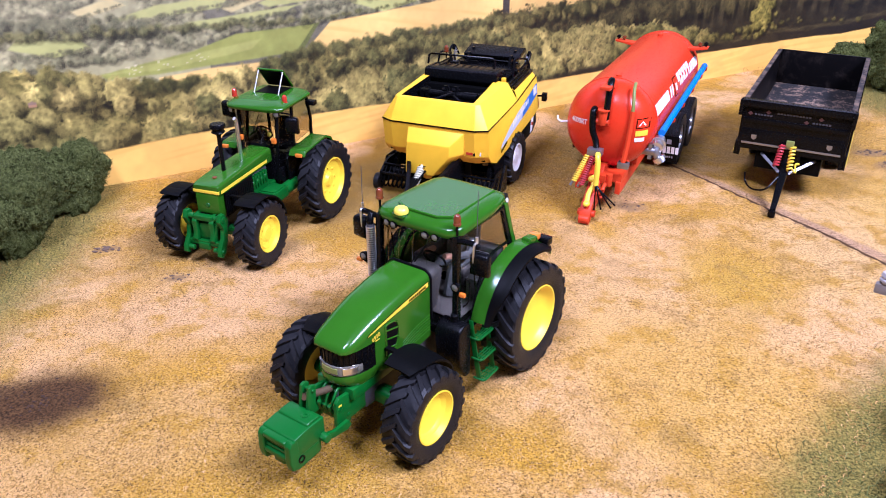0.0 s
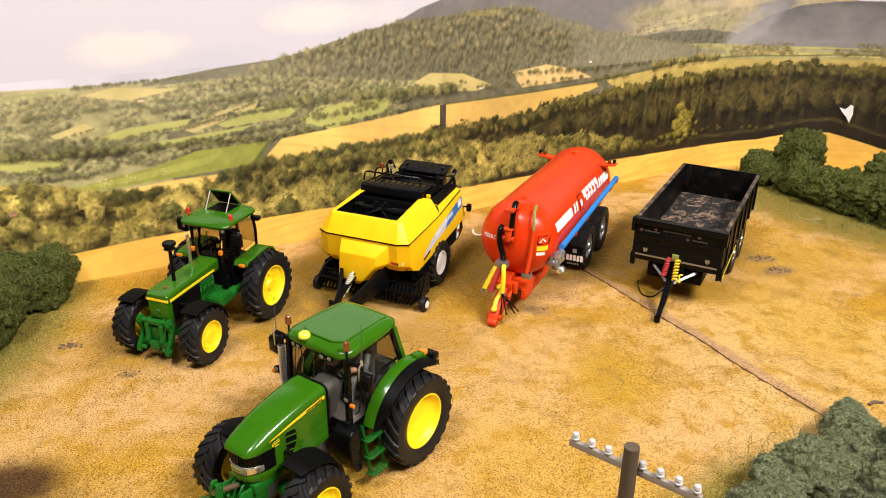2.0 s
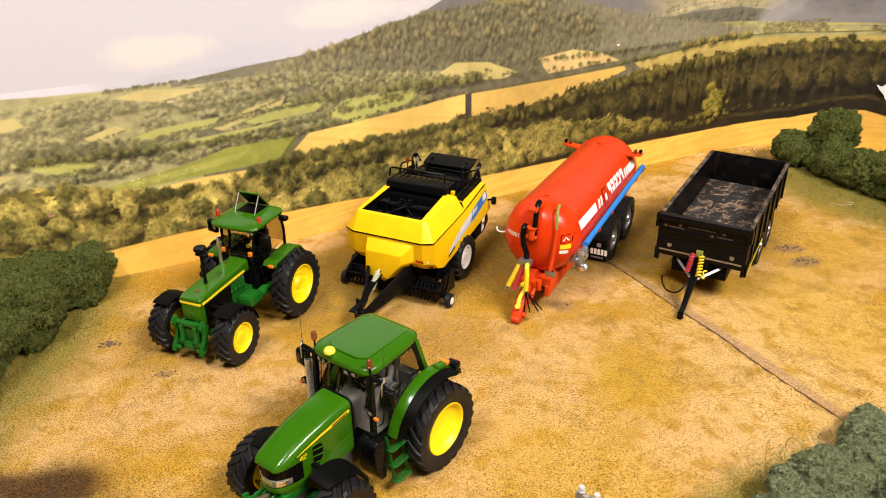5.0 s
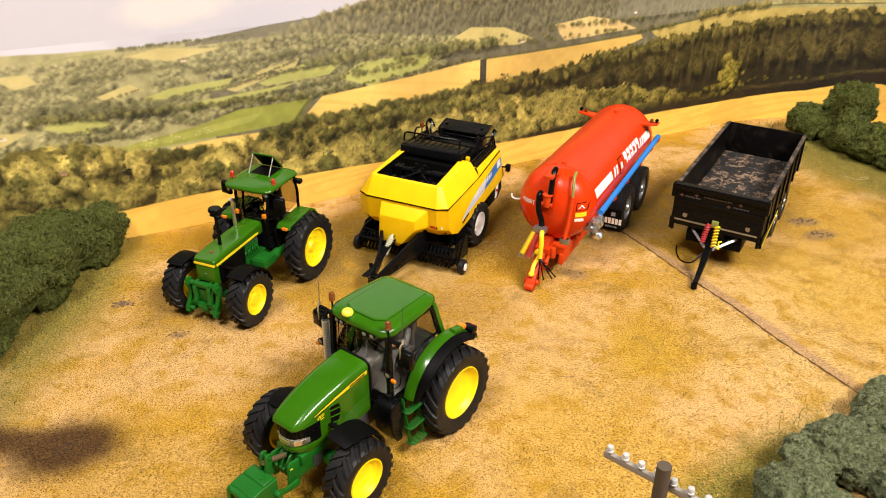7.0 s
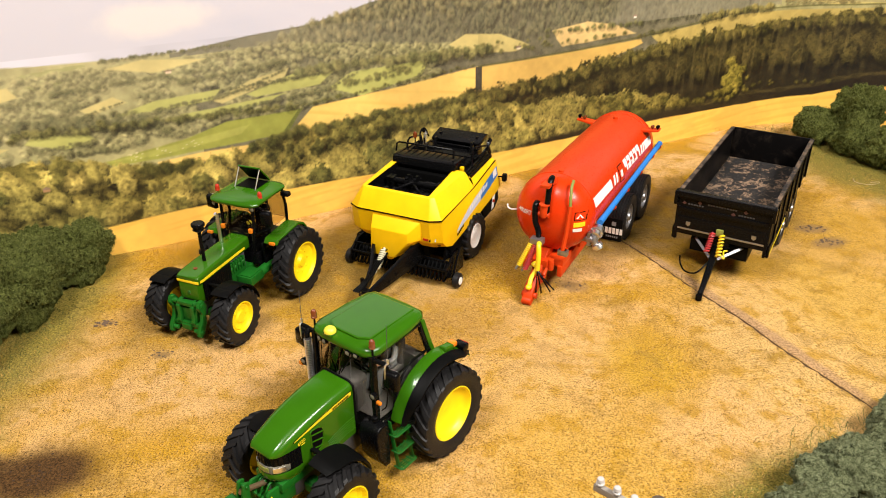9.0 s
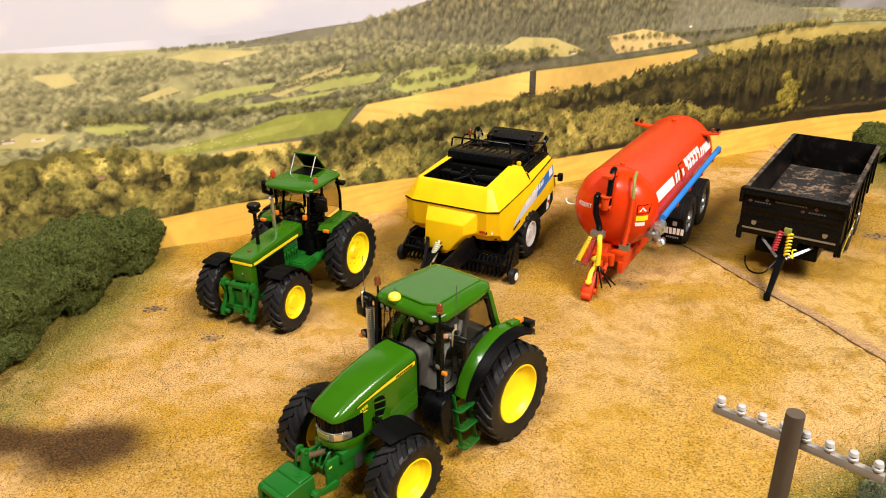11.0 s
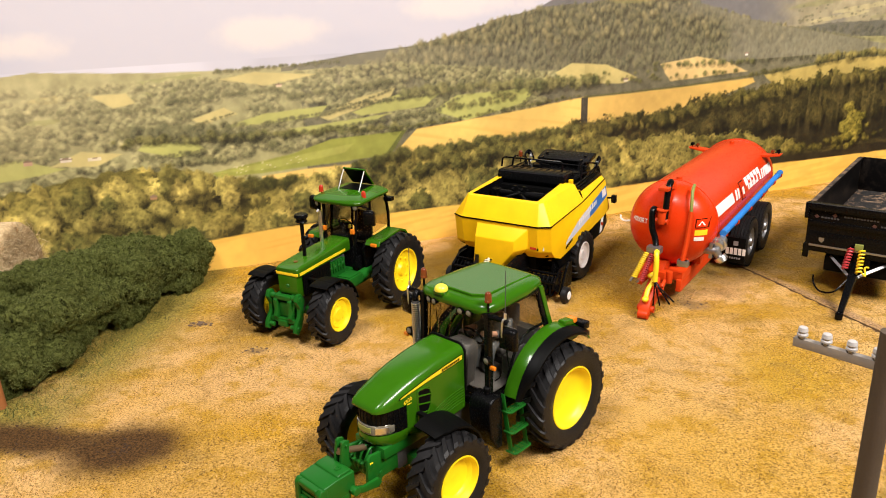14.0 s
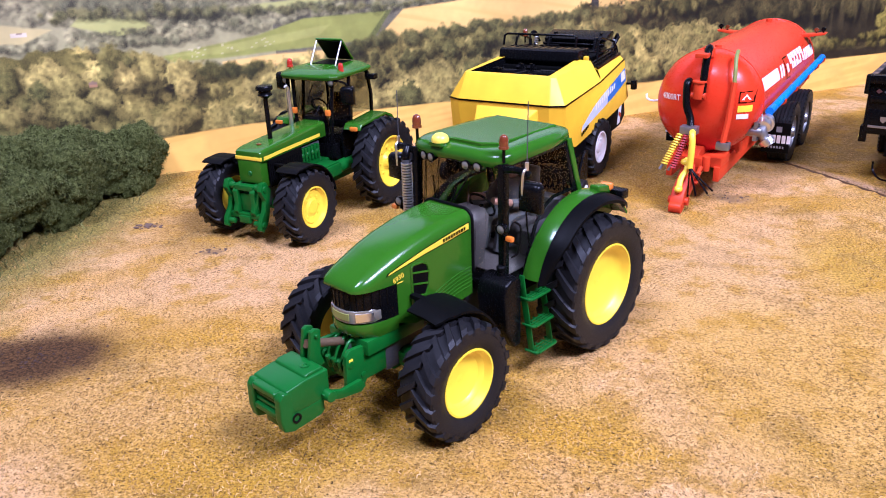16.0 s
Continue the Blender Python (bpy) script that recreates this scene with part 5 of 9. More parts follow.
for i in range(-7, 8):
    y = 0.37 * math.sin(radians(i * 11.6))
    bm = B()
    tube(bm, [(nose_x(y) + 0.012, y, 1.54), (nose_x(y) + 0.014, y, 1.63), (nose_x(y) + 0.010, y, 1.73)], 0.011, 5)
    part("slat", bm, BLACK_MATT, grille, smooth=50)
bm = B()
ys = [-0.345, -0.32, -0.26, -0.18, -0.09, 0, 0.09, 0.18, 0.26, 0.32, 0.345]
loft(bm, [[(nose_x(y) + d, y, 1.445 + z * (1 if abs(y) < 0.33 else 0.7)) for d, z in ((0.0, -0.085), (0.030, -0.075), (0.036, 0.0), (0.030, 0.07), (0.0, 0.08))] for y in ys])
hl = part("headlight", bm, HEADLAMP, T, "clear wrap-around headlight strip", smooth=50)
for s in (1, -1):
    ys = [s * v for v in (0.21, 0.25, 0.29, 0.325)]
    bm = B()
    loft(bm, [[(nose_x(y) + d, y, z) for d, z in ((0.02, 1.385), (0.039, 1.39), (0.039, 1.49), (0.02, 1.495))] for y in ys])
    part("lamp", bm, CHROME, hl, "bright reflector", smooth=50)
bm = B()
loft(bm, [[(nose_x(y) + d, y, z) for d, z in ((0.02, 1.40), (0.040, 1.405), (0.040, 1.485), (0.02, 1.49))] for y in (-0.14, -0.07, 0, 0.07, 0.14)])
part("emblem", bm, OLIVE, hl, "small olive emblem shape")
for s in (1, -1):
    def side(x):
        return s * float(np.interp(x, [1.68, 1.95, 2.3, 2.7, 2.95, 3.15], [0.395, 0.398, 0.395, 0.388, 0.38, 0.368]))
    strip(T, "stripe_edge", [(x, side(x) + s * 0.001, z) for x, z in ((1.72, 2.125), (2.1, 2.085), (2.5, 2.025), (2.9, 1.945), (3.08, 1.90))], [(x, side(x) + s * 0.001, z) for x, z in ((1.72, 2.025), (2.1, 1.99), (2.5, 1.955), (2.9, 1.90), (3.10, 1.872))], BLACK, 0.006, (0, s, 0))
    strip(T, "stripe", [(x, side(x) + s * 0.004, z) for x, z in ((1.735, 2.115), (2.1, 2.076), (2.5, 2.017), (2.9, 1.937), (3.06, 1.895))], [(x, side(x) + s * 0.004, z) for x, z in ((1.735, 2.04), (2.1, 2.003), (2.5, 1.966), (2.9, 1.910), (3.08, 1.880))], STRIPE, 0.006, (0, s, 0), "yellow bonnet stripe")
    for i in range(9):
        x = 1.80 + i * 0.046
        z = 2.071 - (x - 1.735) * 0.10
        block("badge", T, (x, x + 0.032, min(side(x) + s * 0.009, side(x) + s * 0.014), max(side(x) + s * 0.009, side(x) + s * 0.014), z - 0.021, z + 0.021), BLACK, bevel=0)
    outer = [(2.73, 1.86), (2.70, 1.885), (2.56, 1.875), (2.48, 1.83), (2.445, 1.72), (2.46, 1.56), (2.52, 1.43), (2.62, 1.36), (2.70, 1.345), (2.725, 1.37)]
    bm = B()
    prism(bm, outer, min(side(2.6), side(2.6) + s * 0.006), max(side(2.6), side(2.6) + s * 0.006))
    vent = part("vent", bm, BLACK_MATT, T, "black bonnet vent")
    bm = B()
    tube(bm, [(x, side(x) + s * 0.004, z) for x, z in outer + outer[:1]], 0.016, 6)
    for z0, z1 in ((1.50, 1.44), (1.65, 1.58), (1.79, 1.73)):
        tube(bm, [(2.73, side(2.7) + s * 0.006, z0), (2.46 + (1.7 - z1) * 0.12 * (z1 < 1.5), side(2.5) + s * 0.006, z1)], 0.014, 6)
    part("vent_frame", bm, GREEN, vent)
    for i in range(6):
        z = 1.52 - i * 0.05
        bm = B()
        tube(bm, curve_points([(1.70, side(1.7), z), (1.95, side(1.95), z - 0.015), (2.2, side(2.2), z - 0.07), (2.36, side(2.36), z - 0.13)], 4), 0.011, 6)
        part("pressing", bm, GREEN, bonnet, smooth=50)
letters("6930", 0.088, STRIPE, T, at(2.93, 0.385, 1.80, 90, 0, 180) @ pose(0, 0, 0, 0, 0, 12))
block("underline", T, (2.86, 2.95, 0.383, 0.389, 1.735, 1.747), STRIPE, bevel=0)
# chassis, axles and linkage
block("side_rail", T, (2.5, 3.42, -0.34, 0.34, 0.98, 1.17), GREEN_DULL, "green chassis rail below the bonnet", 0.03)
block("engine_block", T, (0.9, 3.1, -0.27, 0.27, 0.62, 1.16), DARK_GREY, bevel=0.03)
block("transmission", T, (-0.4, 1.1, -0.34, 0.34, 0.58, 1.15), GREEN_DULL, bevel=0.04)
bar("rear_axle", T, (0, -0.9, 0.93), (0, 0.9, 0.93), 0.15, GREEN_DULL, seg=16)
bm = B()
box(bm, 2.66, 2.9, -0.78, 0.78, 0.62, 0.80)
box(bm, 2.6, 2.95, -0.22, 0.22, 0.55, 0.92)
cyl(bm, (2.78, -0.95, 0.71), (2.78, 0.95, 0.71), 0.12, 14)
part("front_axle", bm, GREEN_DULL, T, bevel=0.02)
bm = B()
prism(bm, [(3.05, 0.66), (3.40, 0.66), (3.46, 0.58), (3.66, 0.60), (3.70, 0.68), (3.68, 1.06), (3.62, 1.12), (3.42, 1.10), (3.05, 1.0)], 0.20, 0.26)
prism(bm, [(3.05, 0.66), (3.40, 0.66), (3.46, 0.58), (3.66, 0.60), (3.70, 0.68), (3.68, 1.06), (3.62, 1.12), (3.42, 1.10), (3.05, 1.0)], -0.26, -0.20)
box(bm, 3.25, 3.34, -0.17, 0.17, 0.66, 0.95)
box(bm, 3.5, 3.58, -0.17, 0.17, 0.68, 0.8)
for s in (1, -1):
    cyl(bm, (3.62, s * 0.16, 0.94), (3.62, s * 0.27, 0.94), 0.05, 10)
    cyl(bm, (3.45, s * 0.16, 0.74), (3.45, s * 0.27, 0.74), 0.04, 10)
for y in (-0.10, 0.0, 0.10):
    tube(bm, curve_points([(3.36, y, 1.05), (3.48, y * 1.1, 1.14), (3.60, y * 1.2, 1.02), (3.66, y, 0.86)]), 0.022, 6)
    cyl(bm, (3.62, y, 0.80), (3.66, y, 0.96), 0.035, 8)
frame_ob = part("linkage_frame", bm, GREEN_DULL, T, "green front linkage frame", bevel=0.012)
block("sticker", frame_ob, (3.585, 3.645, 0.258, 0.264, 0.97, 1.01), STRIPE, "tiny yellow sticker", 0.002)
for s in (1, -1):
    bm = B()
    prism(bm, [(3.50, 0.66), (3.58, 0.61), (3.86, 0.66), (4.08, 0.74), (4.10, 0.82), (4.02, 0.84), (3.84, 0.76), (3.56, 0.76)], s * 0.30, s * 0.355)
    cyl(bm, (4.03, s * 0.26, 0.79), (4.03, s * 0.39, 0.79), 0.05, 12)
    part("lift_arm", bm, GREEN_DULL, T, bevel=0.012)
    bar("hose_fitting", T, (3.5, s * 0.10, 1.02), (3.5, s * 0.10, 1.12), 0.03, CHROME)
bar("top_link", T, (3.50, -0.02, 1.10), (4.0, -0.02, 1.28), 0.05, BRONZE, "bronze top link cylinder", 12)
bm = B()
prism(bm, [(3.830, 1.0), (4.060, 1.0), (4.030, 1.16), (3.980, 1.44), (3.920, 1.46), (3.850, 1.43), (3.880, 1.14)], -0.10, -0.05)
prism(bm, [(3.830, 1.0), (4.060, 1.0), (4.030, 1.16), (3.980, 1.44), (3.920, 1.46), (3.850, 1.43), (3.880, 1.14)], 0.03, 0.08)
cyl(bm, (3.920, -0.13, 1.38), (3.920, 0.11, 1.38), 0.025, 8)
part("weight_bracket", bm, GREEN_DULL, T, bevel=0.01)
bm = B()
prism(bm, [(3.97, 0.74), (4.50, 0.74), (4.55, 0.80), (4.55, 0.98), (4.52, 1.05), (4.30, 1.08), (3.97, 1.08)], -0.30, 0.30)
weight = part("front_weight", bm, GREEN_DULL, T, "heavy green cast front weight block", bevel=0.025, seg=3)
for s in (1, -1):
    bm = B()
    prism(bm, [(4.06, 0.76), (4.06, 0.60), (4.12, 0.56), (4.48, 0.54), (4.60, 0.58), (4.63, 0.72), (4.62, 0.98), (4.57, 1.04), (4.46, 1.02), (4.46, 0.76)], s * 0.19, s * 0.302)
    part("cheek", bm, GREEN_DULL, weight, bevel=0.022, seg=3)
    bm = B()
    prism(bm, [(4.02, 0.76), (4.02, 0.60), (4.12, 0.56), (4.20, 0.76)], s * 0.10, s * 0.20)
    part("rear_foot", bm, GREEN_DULL, weight, bevel=0.015)
    bm = B()
    lathe(bm, [(0.058, -0.004), (0.058, 0.010), (0.040, 0.012), (0.034, -0.003), (0, -0.003)], 16, "y")
    part("eye", bm, BLACK, weight, m=at(4.44, s * 0.304, 0.69) @ (Matrix.Identity(4) if s > 0 else Matrix.Rotation(math.pi, 4, "Z")))
    bm = B()
    cyl(bm, (4.03, s * 0.26, 0.79), (4.03, s * 0.41, 0.79), 0.065, 14)
    part("link_pin", bm, GREEN_DULL, weight, bevel=0.01)
bm = B()
box(bm, 4.50, 4.62, -0.20, 0.20, 0.95, 1.03)
part("upper_lip", bm, GREEN_DULL, weight, bevel=0.025, seg=3)
bm = B()
box(bm, 4.50, 4.615, -0.20, 0.20, 0.70, 0.78)
part("lower_lip", bm, GREEN_DULL, weight, bevel=0.02, seg=3)
block("toe_piece", weight, (4.30, 4.56, -0.10, 0.10, 0.56, 0.76), GREEN_DULL, bevel=0.025)
bm = B()
prism(bm, [(3.99, 1.06), (4.27, 1.06), (4.25, 1.105), (4.20, 1.12), (4.02, 1.12)], -0.27, 0.27)
part("top_plate", bm, GREEN_DULL, weight, bevel=0.018, seg=3)
bm = B()
lathe(bm, [(0.05, 0), (0.05, 0.012), (0.03, 0.014), (0.024, 0.002), (0, 0.002)], 12, "z")
part("cap", bm, GREEN_DULL, weight, m=at(4.14, 0.12, 1.12))
for z in (0.82, 0.90):
    block("slot_bar", weight, (4.54, 4.585, -0.19, 0.19, z - 0.018, z + 0.018), GREEN_DULL, bevel=0.01)
# front mudguards: they lean outwards and leave the front of the tread bare
for s in (1, -1):
    bm = B()
    rings = []
    for i in range(19):
        a = radians(72 + 98 * i / 18)
        ri, ro = 0.845 - 0.02 * (i < 2), 0.785 - 0.02 * (i < 2)
        yo = 1.10 - 0.10 * (1 - min(1, i / 3)) - 0.06 * max(0, i - 14) / 4
        sec = ((ri, 0.58), ((ri + ro) / 2 + 0.012, 0.86), (ro, yo), (ro - 0.03, yo), ((ri + ro) / 2 - 0.02, 0.86), (ri - 0.03, 0.58))
        rings.append([(2.76 + r * math.cos(a), s * y, 0.71 + r * math.sin(a)) for r, y in sec])
    loft(bm, rings)
    box(bm, 2.70, 2.78, min(s * 0.40, s * 0.64), max(s * 0.40, s * 0.64), 1.50, 1.545)
    part("front_mudguard", bm, BLACK_MATT, T, "black plastic front mudguard", smooth=40)
# black side tank and steps
bm = B()
prism(bm, [(1.36, 0.46), (1.50, 0.46), (1.66, 0.74), (1.70, 1.22), (1.66, 1.36), (1.56, 1.43), (1.42, 1.43), (1.36, 1.37)], 0.48, 0.93)
cyl(bm, (1.50, 0.72, 1.4), (1.50, 0.72, 1.50), 0.055, 14)
side_tank = part("side_tank", bm, BLACK, T, "black plastic side tank", bevel=0.035, seg=3)
bm = B()
lathe(bm, [(0.06, 0), (0.064, 0.05), (0.05, 0.065), (0, 0.068)], 14, "z")
part("filler_cap", bm, BLACK_MATT, side_tank, m=at(1.50, 0.72, 1.49))
block("side_tank", T, (0.95, 1.70, -0.95, -0.42, 0.50, 1.28), BLACK, "black plastic fuel tank", 0.04)
bm = B()
for x0, x1 in ((0.905, 0.925), (1.30, 1.32)):
    prism(bm, [(0.86, 1.40), (0.93, 1.40), (0.96, 1.20), (1.03, 0.80), (1.10, 0.40), (1.09, 0.35), (1.02, 0.35), (0.96, 0.70), (0.88, 1.10)], x0, x1, "x")
steps = part("steps", bm, GREEN_DULL, T, "green cab steps", bevel=0.006)
for k, z in enumerate((0.38, 0.74, 1.10)):
    bm = B()
    y0, y1 = 0.97 - 0.045 * k, 1.16 - 0.055 * k
    rim_path = [(0.90, y0, z), (0.90, y1 - 0.03, z), (0.93, y1, z), (1.29, y1, z), (1.325, y1 - 0.03, z), (1.325, y0, z)]
    for p, q in zip(rim_path, rim_path[1:]):
        tube(bm, [p, q], 0.019, 6)
    for j in range(1, 4):
        y = y0 + (y1 - y0) * j / 4
        tube(bm, [(0.91, y, z), (1.315, y, z)], 0.012, 6)
    for x in (1.0, 1.11, 1.22):
        tube(bm, [(x, y0, z), (x, y1, z)], 0.013, 6)
    part("tread", bm, GREEN_DULL, steps, smooth=50)
# rear mudguards
for s in (1, -1):
    bm = B()
    rings = []
    for i in range(29):
        a = radians(17 + 128 * i / 28)
        sec = ((1.13, s * 0.76), (1.215, s * 0.79), (1.225, s * 0.90), (1.19, s * 1.03), (1.16, s * 1.03), (1.18, s * 0.90), (1.16, s * 0.80), (1.08, s * 0.78))
        rings.append([(r * math.cos(a), y, 0.93 + r * math.sin(a)) for r, y in sec])
    loft(bm, rings)
    prism(bm, [(1.16 * math.cos(radians(a)), 0.93 + 1.16 * math.sin(radians(a))) for a in range(17, 146, 8)], s * 0.765, s * 0.80)
    part("rear_mudguard", bm, GREEN, T, "glossy green rear mudguard", smooth=50)
    bm = B()
    rings = []
    for i in range(29):
        t = i / 28
        a = radians(15 + 122 * t)
        edge = 0.20 * min(1, 0.25 + t * 3, 0.3 + (1 - t) * 5)
        lift = 0.05 * max(0, t - 0.85) / 0.15
        sec = ((1.195, s * 1.025), (1.185 + lift, s * (1.03 + edge * 0.5)), (1.13 + lift, s * (1.03 + edge)), (1.09 + lift, s * (1.03 + edge)), (1.14 + lift, s * (1.03 + edge * 0.5)), (1.15, s * 1.025))
        rings.append([(r * math.cos(a), y, 0.93 + r * math.sin(a)) for r, y in sec])
    loft(bm, rings)
    part("mudguard_edge", bm, BLACK_MATT, T, "black rubber mudguard extension", smooth=50)
    bm = B()
    box(bm, -0.80, -0.62, s * 1.0 - 0.13, s * 1.0 + 0.13, 1.90, 2.03)
    tl = part("tail_light", bm, BLACK, T, bevel=0.02)
    block("lens", tl, (-0.835, -0.802, s * 1.0 - 0.1, s * 1.0 + 0.1, 1.92, 2.01), RED_LENS, "red and orange lens", 0.008)
    bm = B()
    prism(bm, [(-0.52, 2.02), (-0.20, 2.10), (-0.22, 2.19), (-0.46, 2.15)], s * 0.86, s * 1.02)
    lamp_base = part("lamp_housing", bm, GREEN, T, "green lamp housing on the mudguard", bevel=0.03, seg=3)
    block("side_light", lamp_base, (-0.58, -0.46, min(s * 0.86, s * 1.02), max(s * 0.86, s * 1.02), 2.06, 2.15), ORANGE, "orange side light", 0.02)
# cab
bm = B()
prism(bm, [(-0.20, 1.02), (1.36, 1.02), (1.62, 1.18), (1.64, 1.34), (1.2, 1.30), (-0.20, 1.35)], -0.70, 0.70)
part("cab_floor", bm, BLACK_MATT, T, bevel=0.02)
block("floor_mat", T, (0.45, 1.36, -0.66, 0.66, 1.335, 1.352), SEAT_GREY, "grey cab floor", 0.004)


def post(parent, points, a, b, material=BLACK):
    """A flat cab post along some points, a long and b wide."""
    bm = B()
    loft(bm, [[(x + i * a, y + j * b, z) for i, j in ((-1, -1), (1, -1), (1, 1), (-1, 1))] for x, y, z in points])
    return part("cab_post", bm, material, parent, bevel=0.012)


for s in (1, -1):
    post(T, [(1.43, s * 0.70, 1.18), (1.46, s * 0.73, 1.9), (1.44, s * 0.71, 2.84)], 0.055, 0.045)
    post(T, [(-0.10, s * 0.74, 1.95), (0.02, s * 0.72, 2.3), (0.16, s * 0.68, 2.84)], 0.045, 0.03)
    post(T, [(-0.19, s * 0.74, 1.95), (-0.07, s * 0.72, 2.3), (0.08, s * 0.68, 2.86)], 0.05, 0.045, GREEN)
    rim_line = [(1.40, 1.30), (1.08, 1.31), (1.03, 1.45), (0.97, 1.65), (0.84, 1.92), (0.66, 2.10), (0.45, 2.17), (-0.04, 2.17)]
    bm = B()
    tube(bm, [(x, s * (0.755 - 0.02 * (z > 2.1)), z) for x, z in rim_line], 0.026, 6)
    part("door_sill", bm, BLACK, T, smooth=50)
    bm = B()
    tube(bm, [(1.40, s * 0.72, 2.80), (0.16, s * 0.70, 2.80)], 0.03, 6)
    part("door_header", bm, BLACK, T)
    pane(T, [(1.40, s * 0.735, 1.30)] + [(x, s * 0.75, z) for x, z in rim_line[1:-1]] + [(0.0, s * 0.735, 2.17), (0.16, s * 0.70, 2.80), (1.40, s * 0.715, 2.80)])
    bm = B()
    tube(bm, curve_points([(1.36, s * 0.77, 1.62), (1.28, s * 0.82, 1.7), (1.24, s * 0.82, 2.0), (1.30, s * 0.77, 2.08)]), 0.014, 6)
    part("grab_rail", bm, BLACK, T)
    bm = B()
    tube(bm, [(0.98, s * 0.77, 1.62), (1.06, s * 0.785, 1.95), (1.10, s * 0.78, 2.35)], 0.012, 6)
    part("door_handle", bm, BLACK, T)
# the screen bows forward between the front posts
ys = (-0.68, -0.5, -0.25, 0.0, 0.25, 0.5, 0.68)
for ya, yb in zip(ys, ys[1:]):
    pane(T, [(1.47 + 0.22 * (1 - (ya / 0.68) ** 2), ya, 1.32), (1.47 + 0.22 * (1 - (yb / 0.68) ** 2), yb, 1.32), (1.46 + 0.05 * (1 - (yb / 0.68) ** 2), yb, 2.80), (1.46 + 0.05 * (1 - (ya / 0.68) ** 2), ya, 2.80)], name="windscreen")
bm = B()
tube(bm, [(1.48 + 0.22 * (1 - (y / 0.68) ** 2), y, 1.31) for y in ys], 0.028, 6)
part("screen_sill", bm, BLACK, T)
bm = B()
tube(bm, [(1.47 + 0.05 * (1 - (y / 0.68) ** 2), y, 2.81) for y in ys], 0.03, 6)
part("screen_frame", bm, BLACK, T, "black windscreen frame")
pane(T, [(-0.12, -0.66, 1.9), (-0.12, 0.66, 1.9), (0.10, 0.62, 2.80), (0.10, -0.62, 2.80)])
bm = B()
rings = []
for z, grow in ((2.80, -0.08), (2.815, -0.025), (2.87, 0.0), (2.925, -0.012), (2.96, -0.045), (2.985, -0.11), (3.0, -0.24)):
    out = []
    for x, y in ((1.56, 0.40), (1.53, 0.62), (1.46, 0.73), (1.30, 0.775), (0.5, 0.76), (0.05, 0.70), (-0.08, 0.60), (-0.12, 0.3), (-0.12, -0.3), (-0.08, -0.60), (0.05, -0.70), (0.5, -0.76), (1.30, -0.775), (1.46, -0.73), (1.53, -0.62), (1.56, -0.40)):
        c = Vector((x - 0.68, y))
        k = 1 + grow / max(0.3, c.length)
        out.append((0.68 + c.x * k, c.y * k, z - 0.025 * max(0, x - 1.2) / 0.36))
    rings.append(out)
loft(bm, rings)
roof = part("roof", bm, GREEN, T, "low green cab roof with a raised centre panel", smooth=45)
bm = B()
loft(bm, [[(x, y, z) for x, y in ((1.24 - g, 0.50 - g), (1.36 - g, 0.30 - g), (1.36 - g, -0.30 + g), (1.24 - g, -0.50 + g), (0.06 + g, -0.50 + g), (0.06 + g, 0.50 - g))] for z, g in ((2.97, 0.0), (3.006, 0.0), (3.016, 0.02))])
part("roof_panel", bm, GREEN, roof, smooth=20)
bm = B()
lathe(bm, [(0.11, 0), (0.115, 0.03), (0.10, 0.07), (0.06, 0.10), (0, 0.112)], 18, "z")
part("satellite_receiver", bm, DOME_YELLOW, T, "yellow domed satellite receiver", m=at(1.48, -0.26, 2.975))
block("receiver_bracket", T, (1.38, 1.58, -0.36, -0.16, 2.93, 2.978), GREEN, bevel=0.01)
beacon(T, 1.45, 0.73, 2.86, AMBER, 0.17)
beacon(T, 1.43, -0.71, 2.88, AMBER, 0.20)
for y in (0.40, 0.23, -0.36, -0.50):
    work_lamp(T, 1.585 - 0.12 * abs(y), y, 2.775, 0.062, 6 if y > 0 else -6)
for s in (1, -1):
    bm = B()
    tube(bm, curve_points([(1.44, s * 0.72, 2.76), (1.46, s * 0.86, 2.80), (1.45, s * 1.02, 2.80), (1.43, s * 1.10, 2.76)]), 0.045, 8)
    part("mirror_arm", bm, BLACK, T)
    mirror(T, 1.41, s * 1.11, 2.50, s, 6 * s)
    bm = B()
    tube(bm, curve_points([(1.47, s * 1.06, 2.84), (1.50, s * 1.05, 2.78), (1.50, s * 1.04, 2.56), (1.47, s * 1.04, 2.48)]), 0.016, 6)
    part("mirror_bracket", bm, CHROME, T, "thin bright mirror bracket")
    bm = B()
    lamp_y = 0.80 if s > 0 else -1.02
    tube(bm, curve_points([(1.45, s * 0.72, 1.98), (1.50, (s * 0.72 + lamp_y) / 2, 1.93), (1.50, lamp_y, 1.96)]), 0.03, 8)
    part("lamp_arm", bm, BLACK, T)
    work_lamp(T, 1.55, lamp_y - s * 0.03, 2.06, 0.07, 0, "driving_lamp")
    block("indicator", T, (1.50, 1.56, lamp_y + s * 0.08 - 0.055, lamp_y + s * 0.08 + 0.055, 1.92, 1.99), ORANGE, "orange indicator", 0.025)
bm = B()
tube(bm, curve_points([(1.44, -0.74, 2.62), (1.46, -0.86, 2.58), (1.46, -0.87, 2.3), (1.45, -0.86, 1.96)]), 0.02, 6)
part("exhaust_rail", bm, BLACK, T)
